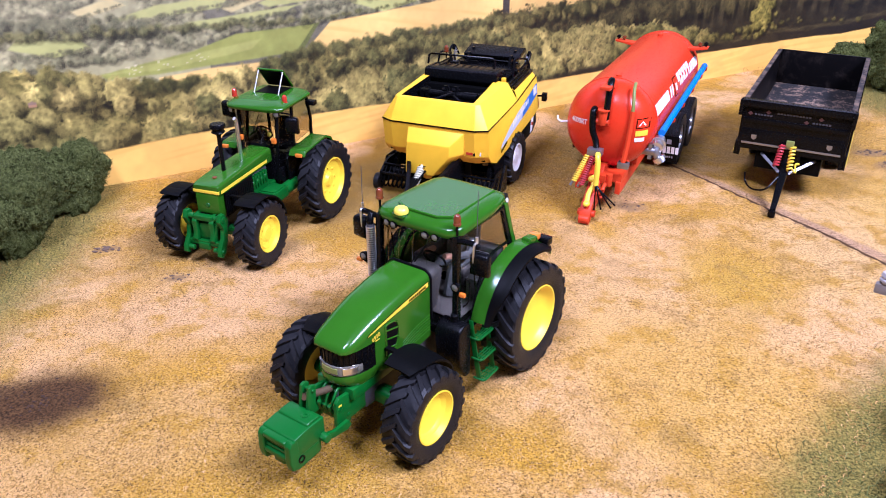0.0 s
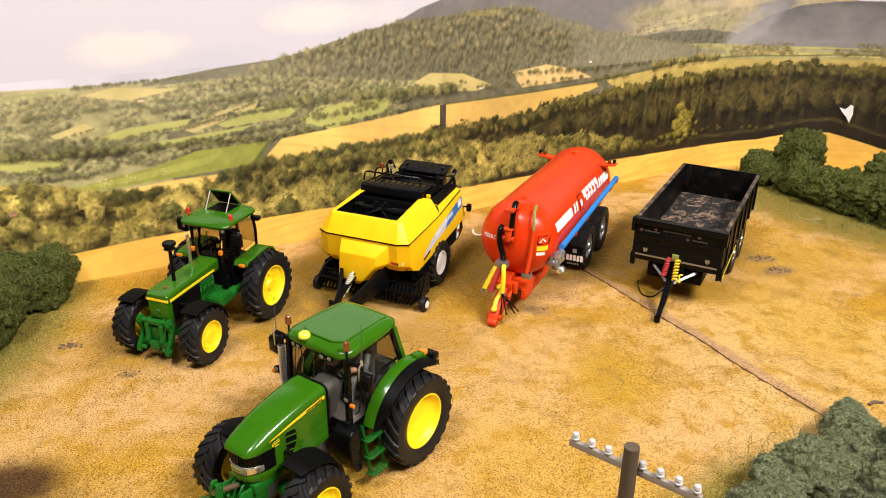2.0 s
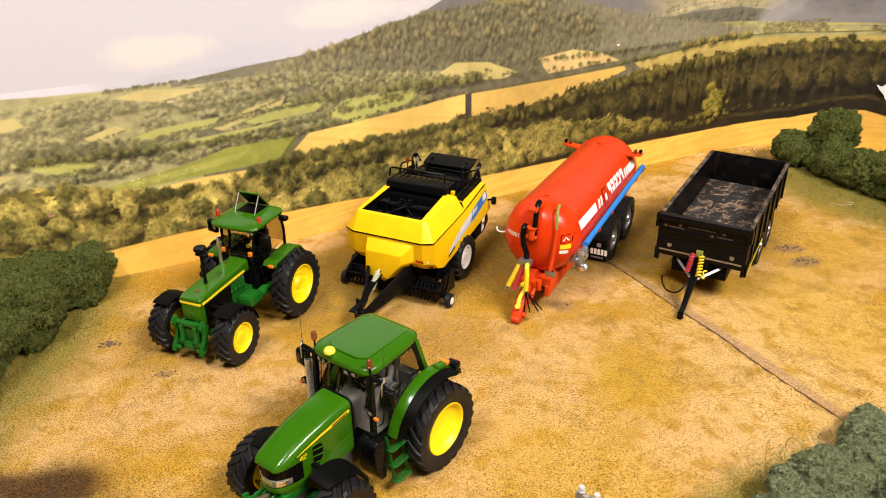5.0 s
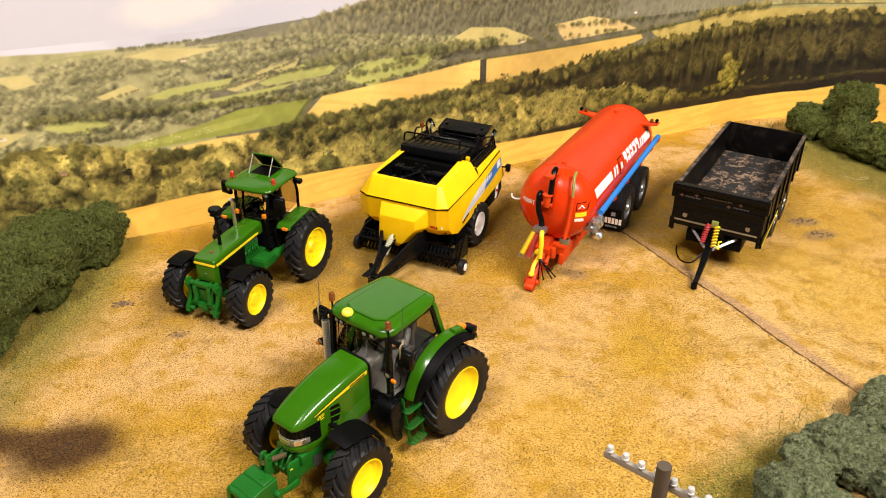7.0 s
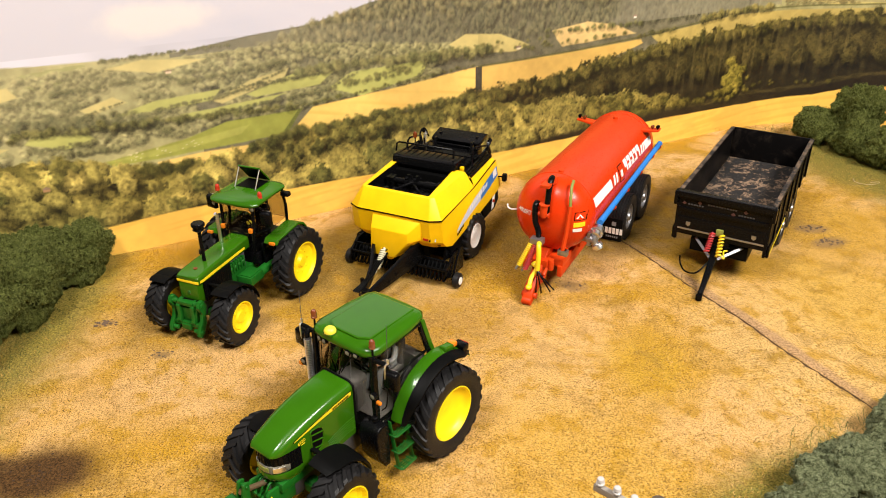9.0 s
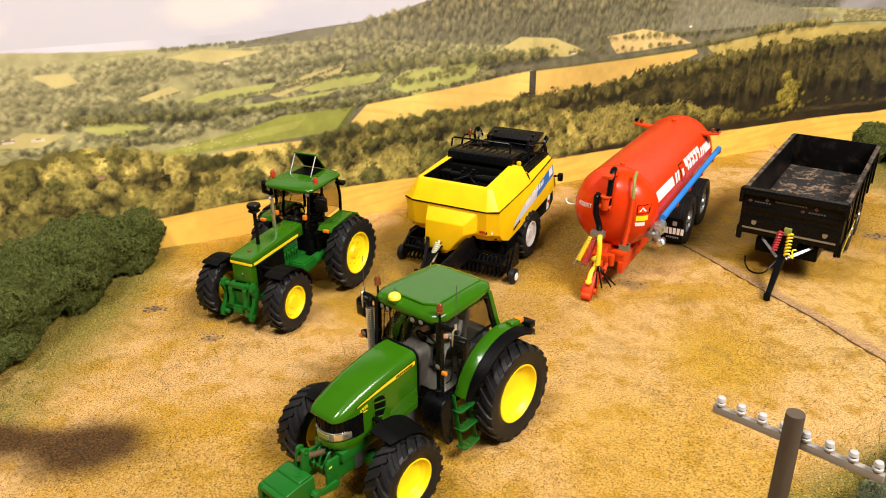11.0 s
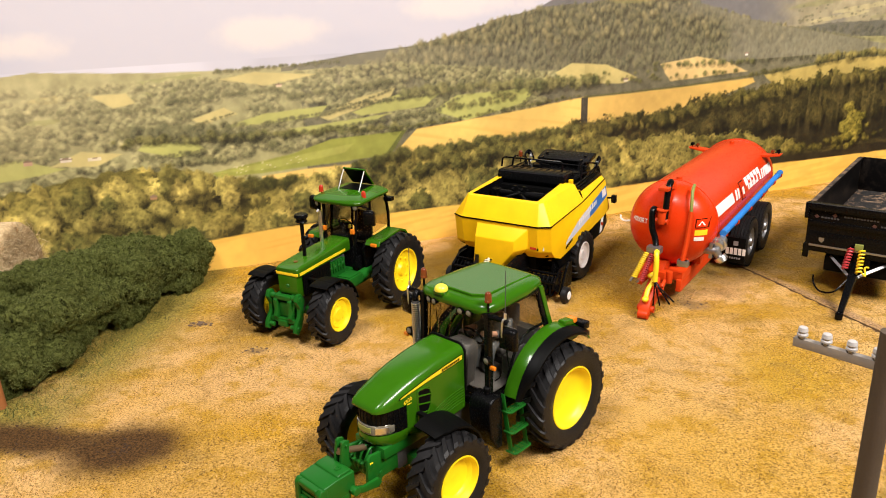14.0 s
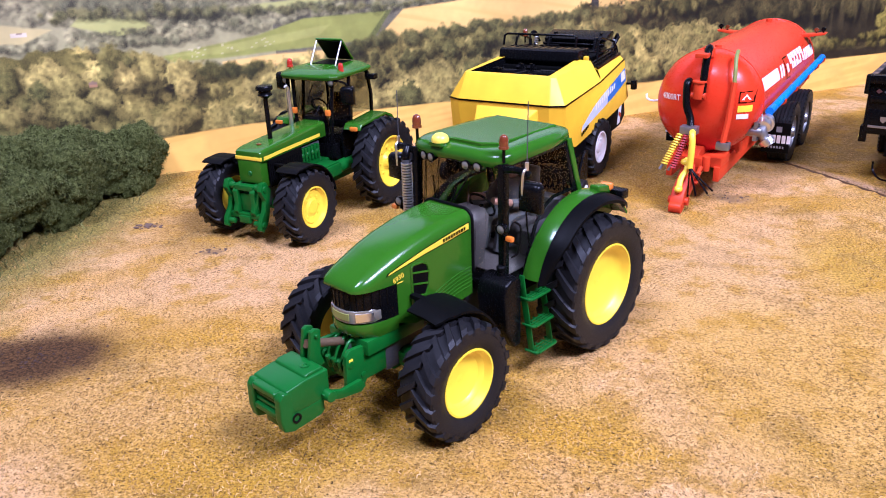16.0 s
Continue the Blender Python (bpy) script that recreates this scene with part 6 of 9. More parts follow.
# exhaust
bm = B()
cyl(bm, (1.53, -0.84, 1.35), (1.53, -0.84, 2.66), 0.060, 18)
ex = part("exhaust_pipe", bm, DARK_GREY, T, "perforated chrome exhaust stack")
bm = B()
lathe(bm, [(0.060, -0.013), (0.073, -0.010), (0.076, 0), (0.073, 0.010), (0.060, 0.013)], 16, "z")
ring_ob = part("ring", bm, CHROME, ex, m=at(1.53, -0.84, 1.50))
for i in range(1, 30):
    again(ring_ob, ex, at(1.53, -0.84, 1.50 + i * 0.038))
bm = B()
tube(bm, curve_points([(1.53, -0.84, 2.64), (1.53, -0.84, 2.72), (1.47, -0.86, 2.80)]), 0.055, 12)
part("exhaust_tip", bm, BLACK, T)
for x, y, z0, z1 in ((1.44, -1.06, 2.80, 3.52), (1.44, 1.06, 2.80, 3.62)):
    bar("aerial", T, (x, y, z0), (x - 0.02, y, z1), 0.006, DARK_GREY, seg=6)
    bar("aerial_base", T, (x, y, z0 - 0.05), (x, y, z0 + 0.12), 0.022, CHROME, seg=8)
# inside the cab
bm = B()
box(bm, 0.10, 0.56, -0.25, 0.25, 1.58, 1.72)
prism(bm, [(0.06, 1.62), (0.22, 1.62), (0.14, 2.40), (0.02, 2.40)], -0.24, 0.24)
box(bm, 0.18, 0.44, -0.18, 0.18, 1.32, 1.60)
part("seat", bm, SEAT_GREY, T, "grey driver seat", bevel=0.05, seg=3)
block("rear_console", T, (-0.08, 0.14, -0.62, 0.62, 1.35, 2.02), SEAT_GREY, "grey panel behind the seat", 0.05)
for s in (1, -1):
    block("side_console", T, (0.05, 0.72, s * 0.52 - 0.14, s * 0.52 + 0.14, 1.35, 1.86 if s < 0 else 1.72), SEAT_GREY, bevel=0.05)
bm = B()
loft(bm, [[(1.30 + x * k, y * k, z) for x, y in ((-0.16, -0.20), (0.14, -0.26), (0.24, -0.12), (0.24, 0.12), (0.14, 0.26), (-0.16, 0.20))] for z, k in ((1.33, 0.75), (1.6, 0.9), (1.85, 1.05), (2.0, 1.08), (2.09, 0.9), (2.13, 0.55))])
part("dashboard", bm, SEAT_GREY, T, "rounded grey dashboard cowl", smooth=60)
bm = B()
ringp = [(1.0 + 0.10 * math.cos(a), 0.20 * math.sin(a), 2.06 + 0.17 * math.cos(a)) for a in np.linspace(0, 2 * math.pi, 25)]
tube(bm, ringp, 0.018, 6)
cyl(bm, (1.0, 0, 2.06), (1.2, 0, 1.92), 0.025, 8)
part("steering_wheel", bm, BLACK, T)
bm = B()
tube(bm, [(1.53, 0.32, 2.74), (1.60, 0.06, 2.30)], 0.012, 6)
tube(bm, [(1.58, 0.08, 2.45), (1.63, -0.10, 2.0)], 0.012, 6)
tube(bm, [(1.60, -0.42, 1.95), (1.58, -0.45, 2.12), (1.61, -0.05, 2.24)], 0.010, 6)
part("wiper", bm, BLACK, T)

# the moulded driver: plain rounded shapes only
bm = B()
ball(bm, (0.32, 0, 1.99), 0.22, 0.8, 1.0, 1.35, mat=1)
ball(bm, (0.36, 0, 2.42), 0.125, 1, 0.95, 1.15, mat=0)
for s in (1, -1):
    tube(bm, curve_points([(0.32, s * 0.22, 2.20), (0.48, s * 0.29, 2.02), (0.70, s * 0.24, 2.04)]), 0.065, 8, mat=1)
    tube(bm, [(0.66, s * 0.245, 2.04), (0.98, s * 0.17, 2.14)], 0.05, 8, mat=0)
    tube(bm, curve_points([(0.28, s * 0.12, 1.78), (0.70, s * 0.15, 1.78), (0.84, s * 0.15, 1.38)]), 0.09, 8, mat=1)
fig = part("driver_figure", bm, [SKIN, SHIRT])
fig.matrix_basis = at(0.34, 11.44, 0, 0, 0, -124.3)
tagged(fig, "plain moulded seated driver figure in grey clothes", "figure")

# ---- the older green tractor ----
T = thing("tractor", -4.02, 16.99, -109.3, "older square-bonnet green model tractor with open roof hatch", "tractor")
wheel(T, 0, 1.14, 0.92, 0.50, 0.53, 22, YELLOW, 1, 0.11, 8, 0.15, "yellow rear wheel rim with bolted hub")
wheel(T, 0, -1.14, 0.92, 0.50, 0.53, 22, YELLOW, -1, 0.11, 8, 0.15, "yellow rear wheel rim with bolted hub")
wheel(T, 2.55, 0.97, 0.70, 0.50, 0.38, 20, YELLOW, 1, 0.05, 8, 0.15, "yellow front wheel rim with planetary hub")
wheel(T, 2.55, -0.95, 0.70, 0.50, 0.38, 20, YELLOW, -1, 0.05, 8, 0.15, "yellow front wheel rim with planetary hub")
bm = B()
rings = [[(x, y, z) for y, z in rounded(hw, zb, zt, r, 4)] for x, hw, zt, zb, r in ((0.82, 0.285, 1.88, 1.57, 0.07), (1.5, 0.30, 1.86, 1.57, 0.07), (2.3, 0.32, 1.82, 1.56, 0.07), (2.68, 0.325, 1.785, 1.555, 0.06), (2.82, 0.315, 1.76, 1.555, 0.05), (2.88, 0.29, 1.735, 1.56, 0.03))]
loft(bm, rings)
part("bonnet", bm, GREEN, T, "square green bonnet", bevel=0.012)
bm = B()
prism(bm, [(2.54, 1.04), (2.82, 1.04), (2.88, 1.14), (2.88, 1.56), (2.54, 1.565)], -0.27, 0.27)
nose = part("nose", bm, GREEN, T, "green nose panel", bevel=0.025)
bm = B()
lathe(bm, [(0.05, 0), (0.04, 0.014), (0, 0.016)], 14, "x")
part("roundel", bm, GREEN_DULL, nose, m=at(2.88, 0, 1.32))
for s in (1, -1):
    work_lamp(T, 2.89, s * 0.19, 1.08, 0.055, 0, "headlight")
    strip(T, "stripe", [(1.04, s * 0.292, 1.675), (1.5, s * 0.302, 1.672), (2.3, s * 0.322, 1.665), (2.81, s * 0.318, 1.645)], [(1.04, s * 0.292, 1.615), (1.5, s * 0.302, 1.610), (2.3, s * 0.322, 1.600), (2.81, s * 0.318, 1.580)], STRIPE, 0.010, (0, s, 0), "yellow bonnet stripe")
    strip(T, "side_grille", [(1.72, s * 0.312, 1.575), (2.70, s * 0.30, 1.56)], [(1.72, s * 0.312, 1.04), (2.70, s * 0.30, 1.04)], BLACK_MATT, 0.03, (0, s, 0), "black side grille")
    bm = B()
    for i in range(14):
        x = 1.8 + i * 0.066
        box(bm, x, x + 0.02, min(s * 0.33, s * 0.346), max(s * 0.33, s * 0.346), 1.08, 1.48)
    part("grille_bars", bm, BLACK, T)
block("front_stripe", T, (2.85, 2.886, -0.305, 0.305, 1.580, 1.645), STRIPE, "yellow nose stripe", 0.004)
block("engine_block", T, (1.0, 2.85, -0.24, 0.24, 0.66, 1.52), DARK_GREY, bevel=0.03)
pump = block("injection_pump", T, (1.1, 1.85, -0.30, 0.30, 0.95, 1.25), GREEN_DULL, bevel=0.012)
for i in range(6):
    block("fin", pump, (1.14 + i * 0.10, 1.20 + i * 0.10, -0.34, 0.34, 1.22, 1.50), GREEN_DULL, bevel=0.015)
for i in range(4):
    for s in (1, -1):
        bm = B()
        ball(bm, (1.2 + i * 0.16, s * 0.33, 1.36), 0.055, 1, 0.5, 1, 8, 6)
        part("boss", bm, GREEN_DULL, pump, smooth=50)
block("transmission", T, (-0.4, 1.2, -0.32, 0.32, 0.55, 1.12), GREEN_DULL, bevel=0.04)
bar("rear_axle", T, (0, -1.0, 0.92), (0, 1.0, 0.92), 0.15, GREEN_DULL, seg=16)
block("fuel_tank", T, (0.98, 1.52, 0.30, 0.74, 0.86, 1.10), GREEN_DULL, "green step tank", 0.03)
block("tank_lid", T, (1.02, 1.48, 0.34, 0.70, 1.10, 1.125), GREEN_DULL, bevel=0.01)
bm = B()
cyl(bm, (0.45, 0.62, 0.98), (1.0, 0.62, 0.98), 0.13, 14)
part("air_tank", bm, GREEN_DULL, T, "rounded green tank below the door", bevel=0.02)
block("fuel_tank", T, (0.85, 1.55, -0.66, -0.30, 0.78, 1.08), GREEN_DULL, "green step tank", 0.04)
bm = B()
box(bm, 2.45, 2.65, -0.70, 0.70, 0.58, 0.75)
cyl(bm, (2.55, -0.80, 0.67), (2.55, 0.80, 0.67), 0.11, 12)
box(bm, 2.2, 3.0, -0.2, 0.2, 0.6, 0.95)
part("front_axle", bm, GREEN_DULL, T, bevel=0.02)
bm = B()
off = -0.06  # the linkage hangs a little off the centre line
for s in (1, -1):
    prism(bm, [(2.70, 1.14), (2.98, 1.12), (3.08, 1.00), (3.06, 0.76), (3.12, 0.62), (3.06, 0.50), (2.94, 0.50), (2.70, 0.62)], off + s * 0.15, off + s * 0.26)
    prism(bm, [(2.82, 1.02), (2.92, 1.20), (3.04, 1.20), (3.10, 1.06), (3.00, 0.86), (3.04, 0.68), (3.18, 0.50), (3.22, 0.34), (3.14, 0.28), (3.02, 0.38), (2.92, 0.58), (2.88, 0.84)], off + s * 0.36, off + s * 0.46)
    cyl(bm, (2.98, off + s * 0.24, 1.08), (2.98, off + s * 0.48, 1.08), 0.065, 12)
    cyl(bm, (3.12, off + s * 0.24, 0.42), (3.12, off + s * 0.49, 0.42), 0.055, 12)
    tube(bm, [(2.96, off + s * 0.30, 1.04), (3.04, off + s * 0.22, 0.62)], 0.04, 8)
box(bm, 2.90, 3.05, off - 0.22, off + 0.22, 1.02, 1.12)
box(bm, 2.94, 3.08, off - 0.40, off + 0.40, 0.48, 0.58)
box(bm, 3.02, 3.12, off - 0.14, off + 0.12, 0.40, 0.54)
part("front_linkage", bm, GREEN_DULL, T, "green folded front linkage", bevel=0.012)
for s in (1, -1):
    bm = B()
    y0, y1 = (0.66, 1.14) if s > 0 else (-1.14, -0.66)
    arc_shell(bm, 2.55, 0.70, 0.80, y0, y1, 78, 172, 0.03, 18)
    prism(bm, [(2.68, 1.464), (2.84, 1.455), (2.93, 1.425), (2.935, 1.44), (2.85, 1.482), (2.68, 1.494)], y0, y1)
    box(bm, 2.51, 2.59, min(s * 0.30, s * 0.70), max(s * 0.30, s * 0.70), 1.42, 1.46)
    part("front_mudguard", bm, BLACK_MATT, T, "black front mudguard", bevel=0.006)
    bm = B()
    prism(bm, [(0.70, 1.70), (0.64, 1.775), (-0.28, 1.84), (-0.50, 1.74), (-0.66, 1.54), (-0.70, 1.56), (-0.54, 1.79), (-0.29, 1.895), (0.66, 1.83), (0.75, 1.72)], s * 0.68, s * 1.08)
    part("rear_mudguard", bm, GREEN, T, "flat-topped green rear mudguard", bevel=0.015)
    prism_bm = B()
    prism(prism_bm, [(0.70, 1.1), (0.74, 1.63), (0.66, 1.72), (-0.28, 1.81), (-0.55, 1.68), (-0.5, 1.1)], s * 0.60, s * 0.64)
    part("inner_guard", prism_bm, BLACK, T)
    block("indicator", T, (0.73, 0.80, s * 0.95 - 0.08, s * 0.95 + 0.08, 1.71, 1.79), ORANGE, "orange indicator lamp", 0.02)
# cab of the older tractor
before_cab = set(T.children)
bm = B()
prism(bm, [(-0.35, 1.1), (0.62, 0.98), (0.98, 0.98), (1.08, 1.12), (1.06, 1.40), (-0.35, 1.5)], -0.52, 0.52)
part("cab_floor", bm, BLACK, T, bevel=0.02)
for s in (1, -1):
    post(T, [(1.06, s * 0.40, 1.10), (1.03, s * 0.45, 1.9), (0.96, s * 0.50, 2.74)], 0.03, 0.032)
    post(T, [(0.62, s * 0.60, 1.1), (0.60, s * 0.61, 1.9), (0.50, s * 0.57, 2.74)], 0.032, 0.03)
    post(T, [(-0.28, s * 0.56, 1.7), (-0.30, s * 0.56, 2.2), (-0.22, s * 0.54, 2.74)], 0.035, 0.03)
    pane(T, [(1.04, s * 0.41, 1.14), (0.64, s * 0.60, 1.14), (0.62, s * 0.605, 1.92), (1.02, s * 0.45, 1.92)])
    pane(T, [(1.02, s * 0.45, 1.94), (0.61, s * 0.605, 1.94), (0.52, s * 0.57, 2.72), (0.95, s * 0.495, 2.72)])
    pane(T, [(0.58, s * 0.60, 1.86), (-0.28, s * 0.565, 1.90), (-0.22, s * 0.545, 2.72), (0.49, s * 0.57, 2.72)])
    bm = B()
    tube(bm, [(1.04, s * 0.45, 1.93), (0.61, s * 0.607, 1.93)], 0.024, 6)
    part("door_rail", bm, BLACK, T)
    bm = B()
    tube(bm, [(1.04, s * 0.41, 1.12), (0.62, s * 0.605, 1.12)], 0.03, 6)
    part("door_sill", bm, BLACK, T)
    block("side_light", T, (1.06, 1.14, s * 0.42 - 0.05, s * 0.42 + 0.05, 2.0, 2.12), ORANGE, "small orange cab light", 0.02)
pane(T, [(1.07, -0.38, 1.96), (1.07, 0.38, 1.96), (0.97, 0.47, 2.72), (0.97, -0.47, 2.72)])
pane(T, [(-0.31, -0.52, 1.85), (-0.31, 0.52, 1.85), (-0.24, 0.52, 2.72), (-0.24, -0.52, 2.72)])
bm = B()
tube(bm, [(1.10, 0.10, 2.62), (1.14, -0.05, 2.25)], 0.010, 6)
tube(bm, [(1.12, 0.05, 2.4), (1.15, 0.2, 2.05)], 0.010, 6)
part("wiper", bm, BLACK, T)
bm = B()
rings = []
for z, g in ((2.70, -0.05), (2.73, 0.01), (2.79, 0.03), (2.83, 0.0), (2.86, -0.06), (2.90, -0.14), (2.92, -0.22)):
    rings.append([(0.35 + (x - 0.35) * (1 + g / 0.85), y * (1 + g / 0.7) - 0.03, z - 0.05 * max(0, x - 0.9)) for x, y in ((1.16, 0.37), (1.12, 0.59), (1.0, 0.69), (-0.20, 0.67), (-0.30, 0.56), (-0.30, -0.56), (-0.20, -0.67), (1.0, -0.69), (1.12, -0.59), (1.16, -0.37))])
loft(bm, rings)
roof = part("roof", bm, GREEN, T, "green cab roof with a rectangular hatch", bevel=0.012)
# no hole is cut: a black plate imitates the shade below the hatch
block("hatch_opening", roof, (-0.08, 0.46, -0.34, 0.28, 2.912, 2.926), BLACK_MATT, "matt black plate standing in for the shaded hatch hole", 0)
bm = B()
hm = Matrix.Translation((-0.12, -0.03, 2.93)) @ Matrix.Rotation(radians(-50), 4, "Y")
box(bm, 0.0, 0.60, -0.33, 0.33, 0.0, 0.04, hm)
hatch = part("roof_hatch", bm, GREEN, T, "raised green roof hatch", bevel=0.015)
block("hatch_lining", hatch, (0.04, 0.56, -0.29, 0.29, -0.012, -0.002), BLACK_MATT, "dark hatch lining", 0, m=hm)
for s in (1, -1):
    bar("hatch_strut", T, (0.52, s * 0.31 - 0.03, 2.90), (0.24, s * 0.31 - 0.03, 3.36), 0.016, CHROME, "thin bright hatch strut")
for i in range(3):
    y = -0.3 + 0.3 * i
    bm = B()
    tube(bm, [(1.0, y - 0.03, 2.838), (0.80, y - 0.03, 2.895), (0.54, y - 0.03, 2.92)], 0.016, 6)
    part("rib", bm, GREEN, roof)
beacon(T, 0.74, 0.57, 2.82, RED_LENS, 0.02)
beacon(T, 0.80, -0.66, 2.84, RED_LENS, 0.05)
for s in (1, -1):
    work_lamp(T, 1.08, s * 0.57 - 0.03, 2.67, 0.07, s * 10)
    bm = B()
    up = 0.0 if s > 0 else 0.22
    tube(bm, curve_points([(0.95, s * 0.52, 2.68), (1.0, s * 0.66, 2.69 + up * 0.3), (0.92, s * 0.78, 2.64 + up * 0.6), (0.90, s * 0.80, 2.52 + up)]), 0.02, 6)
    part("mirror_arm", bm, BLACK, T)
    mirror(T, 0.90, s * 0.80, 2.40 + up, s, 10 * s)
    block("rear_lamp", T, (-0.26, -0.10, s * 0.70 - 0.13, s * 0.70 + 0.10, 2.54, 2.65), BLACK, bevel=0.02)
for ob in T.children:  # the cab stands a little behind the axle line
    if ob not in before_cab:
        ob.matrix_basis = at(-0.24, 0, 0) @ ob.matrix_basis
# stacks
bm = B()
cyl(bm, (2.20, 0.0, 1.76), (2.20, 0.0, 2.66), 0.045, 12)
st = part("air_intake", bm, BLACK, T, "tall black air intake stack")
bm = B()
lathe(bm, [(0.05, 2.70), (0.08, 2.73), (0.12, 2.76), (0.10, 2.80), (0.10, 2.84), (0.135, 2.86), (0.135, 2.91), (0.12, 2.935), (0.0, 2.945)], 18, "z", Matrix.Translation((2.20, 0.0, -0.10)) @ Matrix.Diagonal((1.2, 1.2, 1.0, 1.0)))
part("cap", bm, BLACK, st, "black mushroom cap")
bm = B()
cyl(bm, (1.30, -0.18, 1.82), (1.30, -0.18, 2.52), 0.045, 12)
tube(bm, curve_points([(1.30, -0.18, 2.50), (1.30, -0.18, 2.59), (1.35, -0.19, 2.66)]), 0.04, 10)
part("exhaust_pipe", bm, CHROME, T, "plain chrome exhaust pipe")
bm = B()
lathe(bm, [(0.05, 0), (0.05, 0.02), (0, 0.024)], 12, "z")
part("radiator_cap", bm, AMBER, T, m=at(2.56, 0.02, 1.795))
bm = B()
box(bm, -0.25, 0.16, -0.24, 0.24, 1.58, 1.72)
prism(bm, [(-0.30, 1.6), (-0.15, 1.6), (-0.22, 2.25), (-0.34, 2.25)], -0.22, 0.22)
part("seat", bm, BLACK, T, "black driver seat", bevel=0.04)
block("lever_cap", T, (0.30, 0.40, -0.05, 0.05, 1.95, 2.05), DOME_YELLOW, "small yellow cap on a lever", 0.03)
bm = B()
tube(bm, [(0.55 + 0.08 * math.cos(a), 0.19 * math.sin(a), 2.12 + 0.16 * math.cos(a)) for a in np.linspace(0, 2 * math.pi, 21)], 0.018, 6)
cyl(bm, (0.55, 0, 2.12), (0.75, 0, 1.9), 0.03, 8)
part("steering_wheel", bm, BLACK, T)
block("dashboard", T, (0.62, 0.80, -0.25, 0.25, 1.3, 1.96), BLACK, bevel=0.04)

# ---- the yellow baler ----
T = thing("baler", 0.40, 19.33, -112.6, "yellow and black model square baler with blue flash", "baler")
T.scale = (1, 1.07, 1)
HW = 1.27


def hopper_rim(x):
    return 2.55 + (1.95 - x) * 0.035


# upper hood: sloped faces up to the rim of the open hopper
bm = B()
low = [(2.28, -1.0), (2.28, 1.0), (2.12, HW), (0.14, HW + 0.02), (0.14, -HW - 0.02), (2.12, -HW)]
rim = [(2.04, -0.92), (2.04, 0.92), (1.92, 1.0), (0.20, 1.06), (0.20, -1.06), (1.92, -1.0)]
inn = [(1.97, -0.84), (1.97, 0.84), (1.94, 0.865), (0.20, 0.74), (0.20, -0.86), (1.94, -0.865)]
loft(bm, [[(x, y, 2.02 + (2.12 - min(x, 2.12)) * 0.076) for x, y in low], [(x, y, hopper_rim(x)) for x, y in rim], [(x, y, hopper_rim(x) + 0.015) for x, y in inn]], caps=False)
for s in (1, -1):
    seam = [(0.10, s * (HW + 0.005), 2.175), (-0.65, s * HW, 2.295), (-1.40, s * (HW - 0.01), 2.415)]
    top = [(0.10, s * 1.19, 2.41), (-0.65, s * 1.19, 2.47), (-1.34, s * 1.19, 2.52)]
    flat = [(0.10, s * 1.04, 2.43), (-0.65, s * 1.04, 2.49), (-1.34, s * 1.04, 2.54)]
    loft(bm, [[seam[i], top[i], flat[i]] for i in range(3)], closed=False)
    inner = 0.74 if s > 0 else 0.86
    add(bm, [(0.20, s * 1.06, hopper_rim(0.20)), (0.20, s * inner, hopper_rim(0.20) + 0.015), (0.16, s * inner, 2.2), (0.14, s * 1.0, 2.1), (0.14, s * (HW + 0.02), 2.02 + 1.98 * 0.076)], [(0, 1, 2, 3, 4)])
    add(bm, [seam[2], top[2], flat[2], (-1.44, s * (HW - 0.08), 2.42)], [(0, 1, 2, 3)])
part("upper_hood", bm, BALER_YELLOW, T, "yellow upper hood round an open hopper", bevel=0.018)
bm = B()
loft(bm, [[(x, y, hopper_rim(x) + 0.012) for x, y in inn], [(x * 0.96 + 0.03, y * 0.95, 2.10) for x, y in inn]], caps=False)
add(bm, [(x * 0.96 + 0.03, y * 0.95, 2.10) for x, y in inn], [tuple(range(6))])
part("hopper", bm, BLACK, T, "black open hopper")
bm = B()
cyl(bm, (1.02, -0.80, 2.40), (1.02, 0.80, 2.40), 0.085, 14)
cyl(bm, (1.02, 0.30, 2.40), (1.02, 0.62, 2.40), 0.11, 14)
for y in (-0.20, 0.04):
    cyl(bm, (1.02, y, 2.40), (1.02, y + 0.07, 2.40), 0.17, 16)
    for k in range(10):
        box(bm, -0.035, 0.035, -0.035, 0.035, 0.15, 0.22, Matrix.Translation((1.02, y + 0.035, 2.40)) @ Matrix.Rotation(k * math.pi / 5, 4, "Y"))
for y in (-0.72, -0.60, 0.68):
    box(bm, 0.90, 1.14, y - 0.04, y + 0.04, 2.12, 2.50)
box(bm, 1.10, 1.7, -0.55, 0.55, 2.10, 2.24)
for y in (-0.75, -0.55, -0.3, 0.3, 0.6):
    box(bm, 1.5, 1.66, y - 0.05, y + 0.05, 2.12, 2.40)
tube(bm, curve_points([(1.66, -0.7, 2.2), (1.5, -0.2, 2.42), (1.0, 0.1, 2.44), (0.8, 0.6, 2.3)]), 0.03, 6)
tube(bm, curve_points([(1.70, 0.7, 2.2), (1.45, 0.3, 2.44), (0.9, -0.2, 2.40), (0.7, -0.7, 2.3)]), 0.03, 6)
part("drive_shaft", bm, BLACK, T, "black shaft and gearbox inside the hopper")
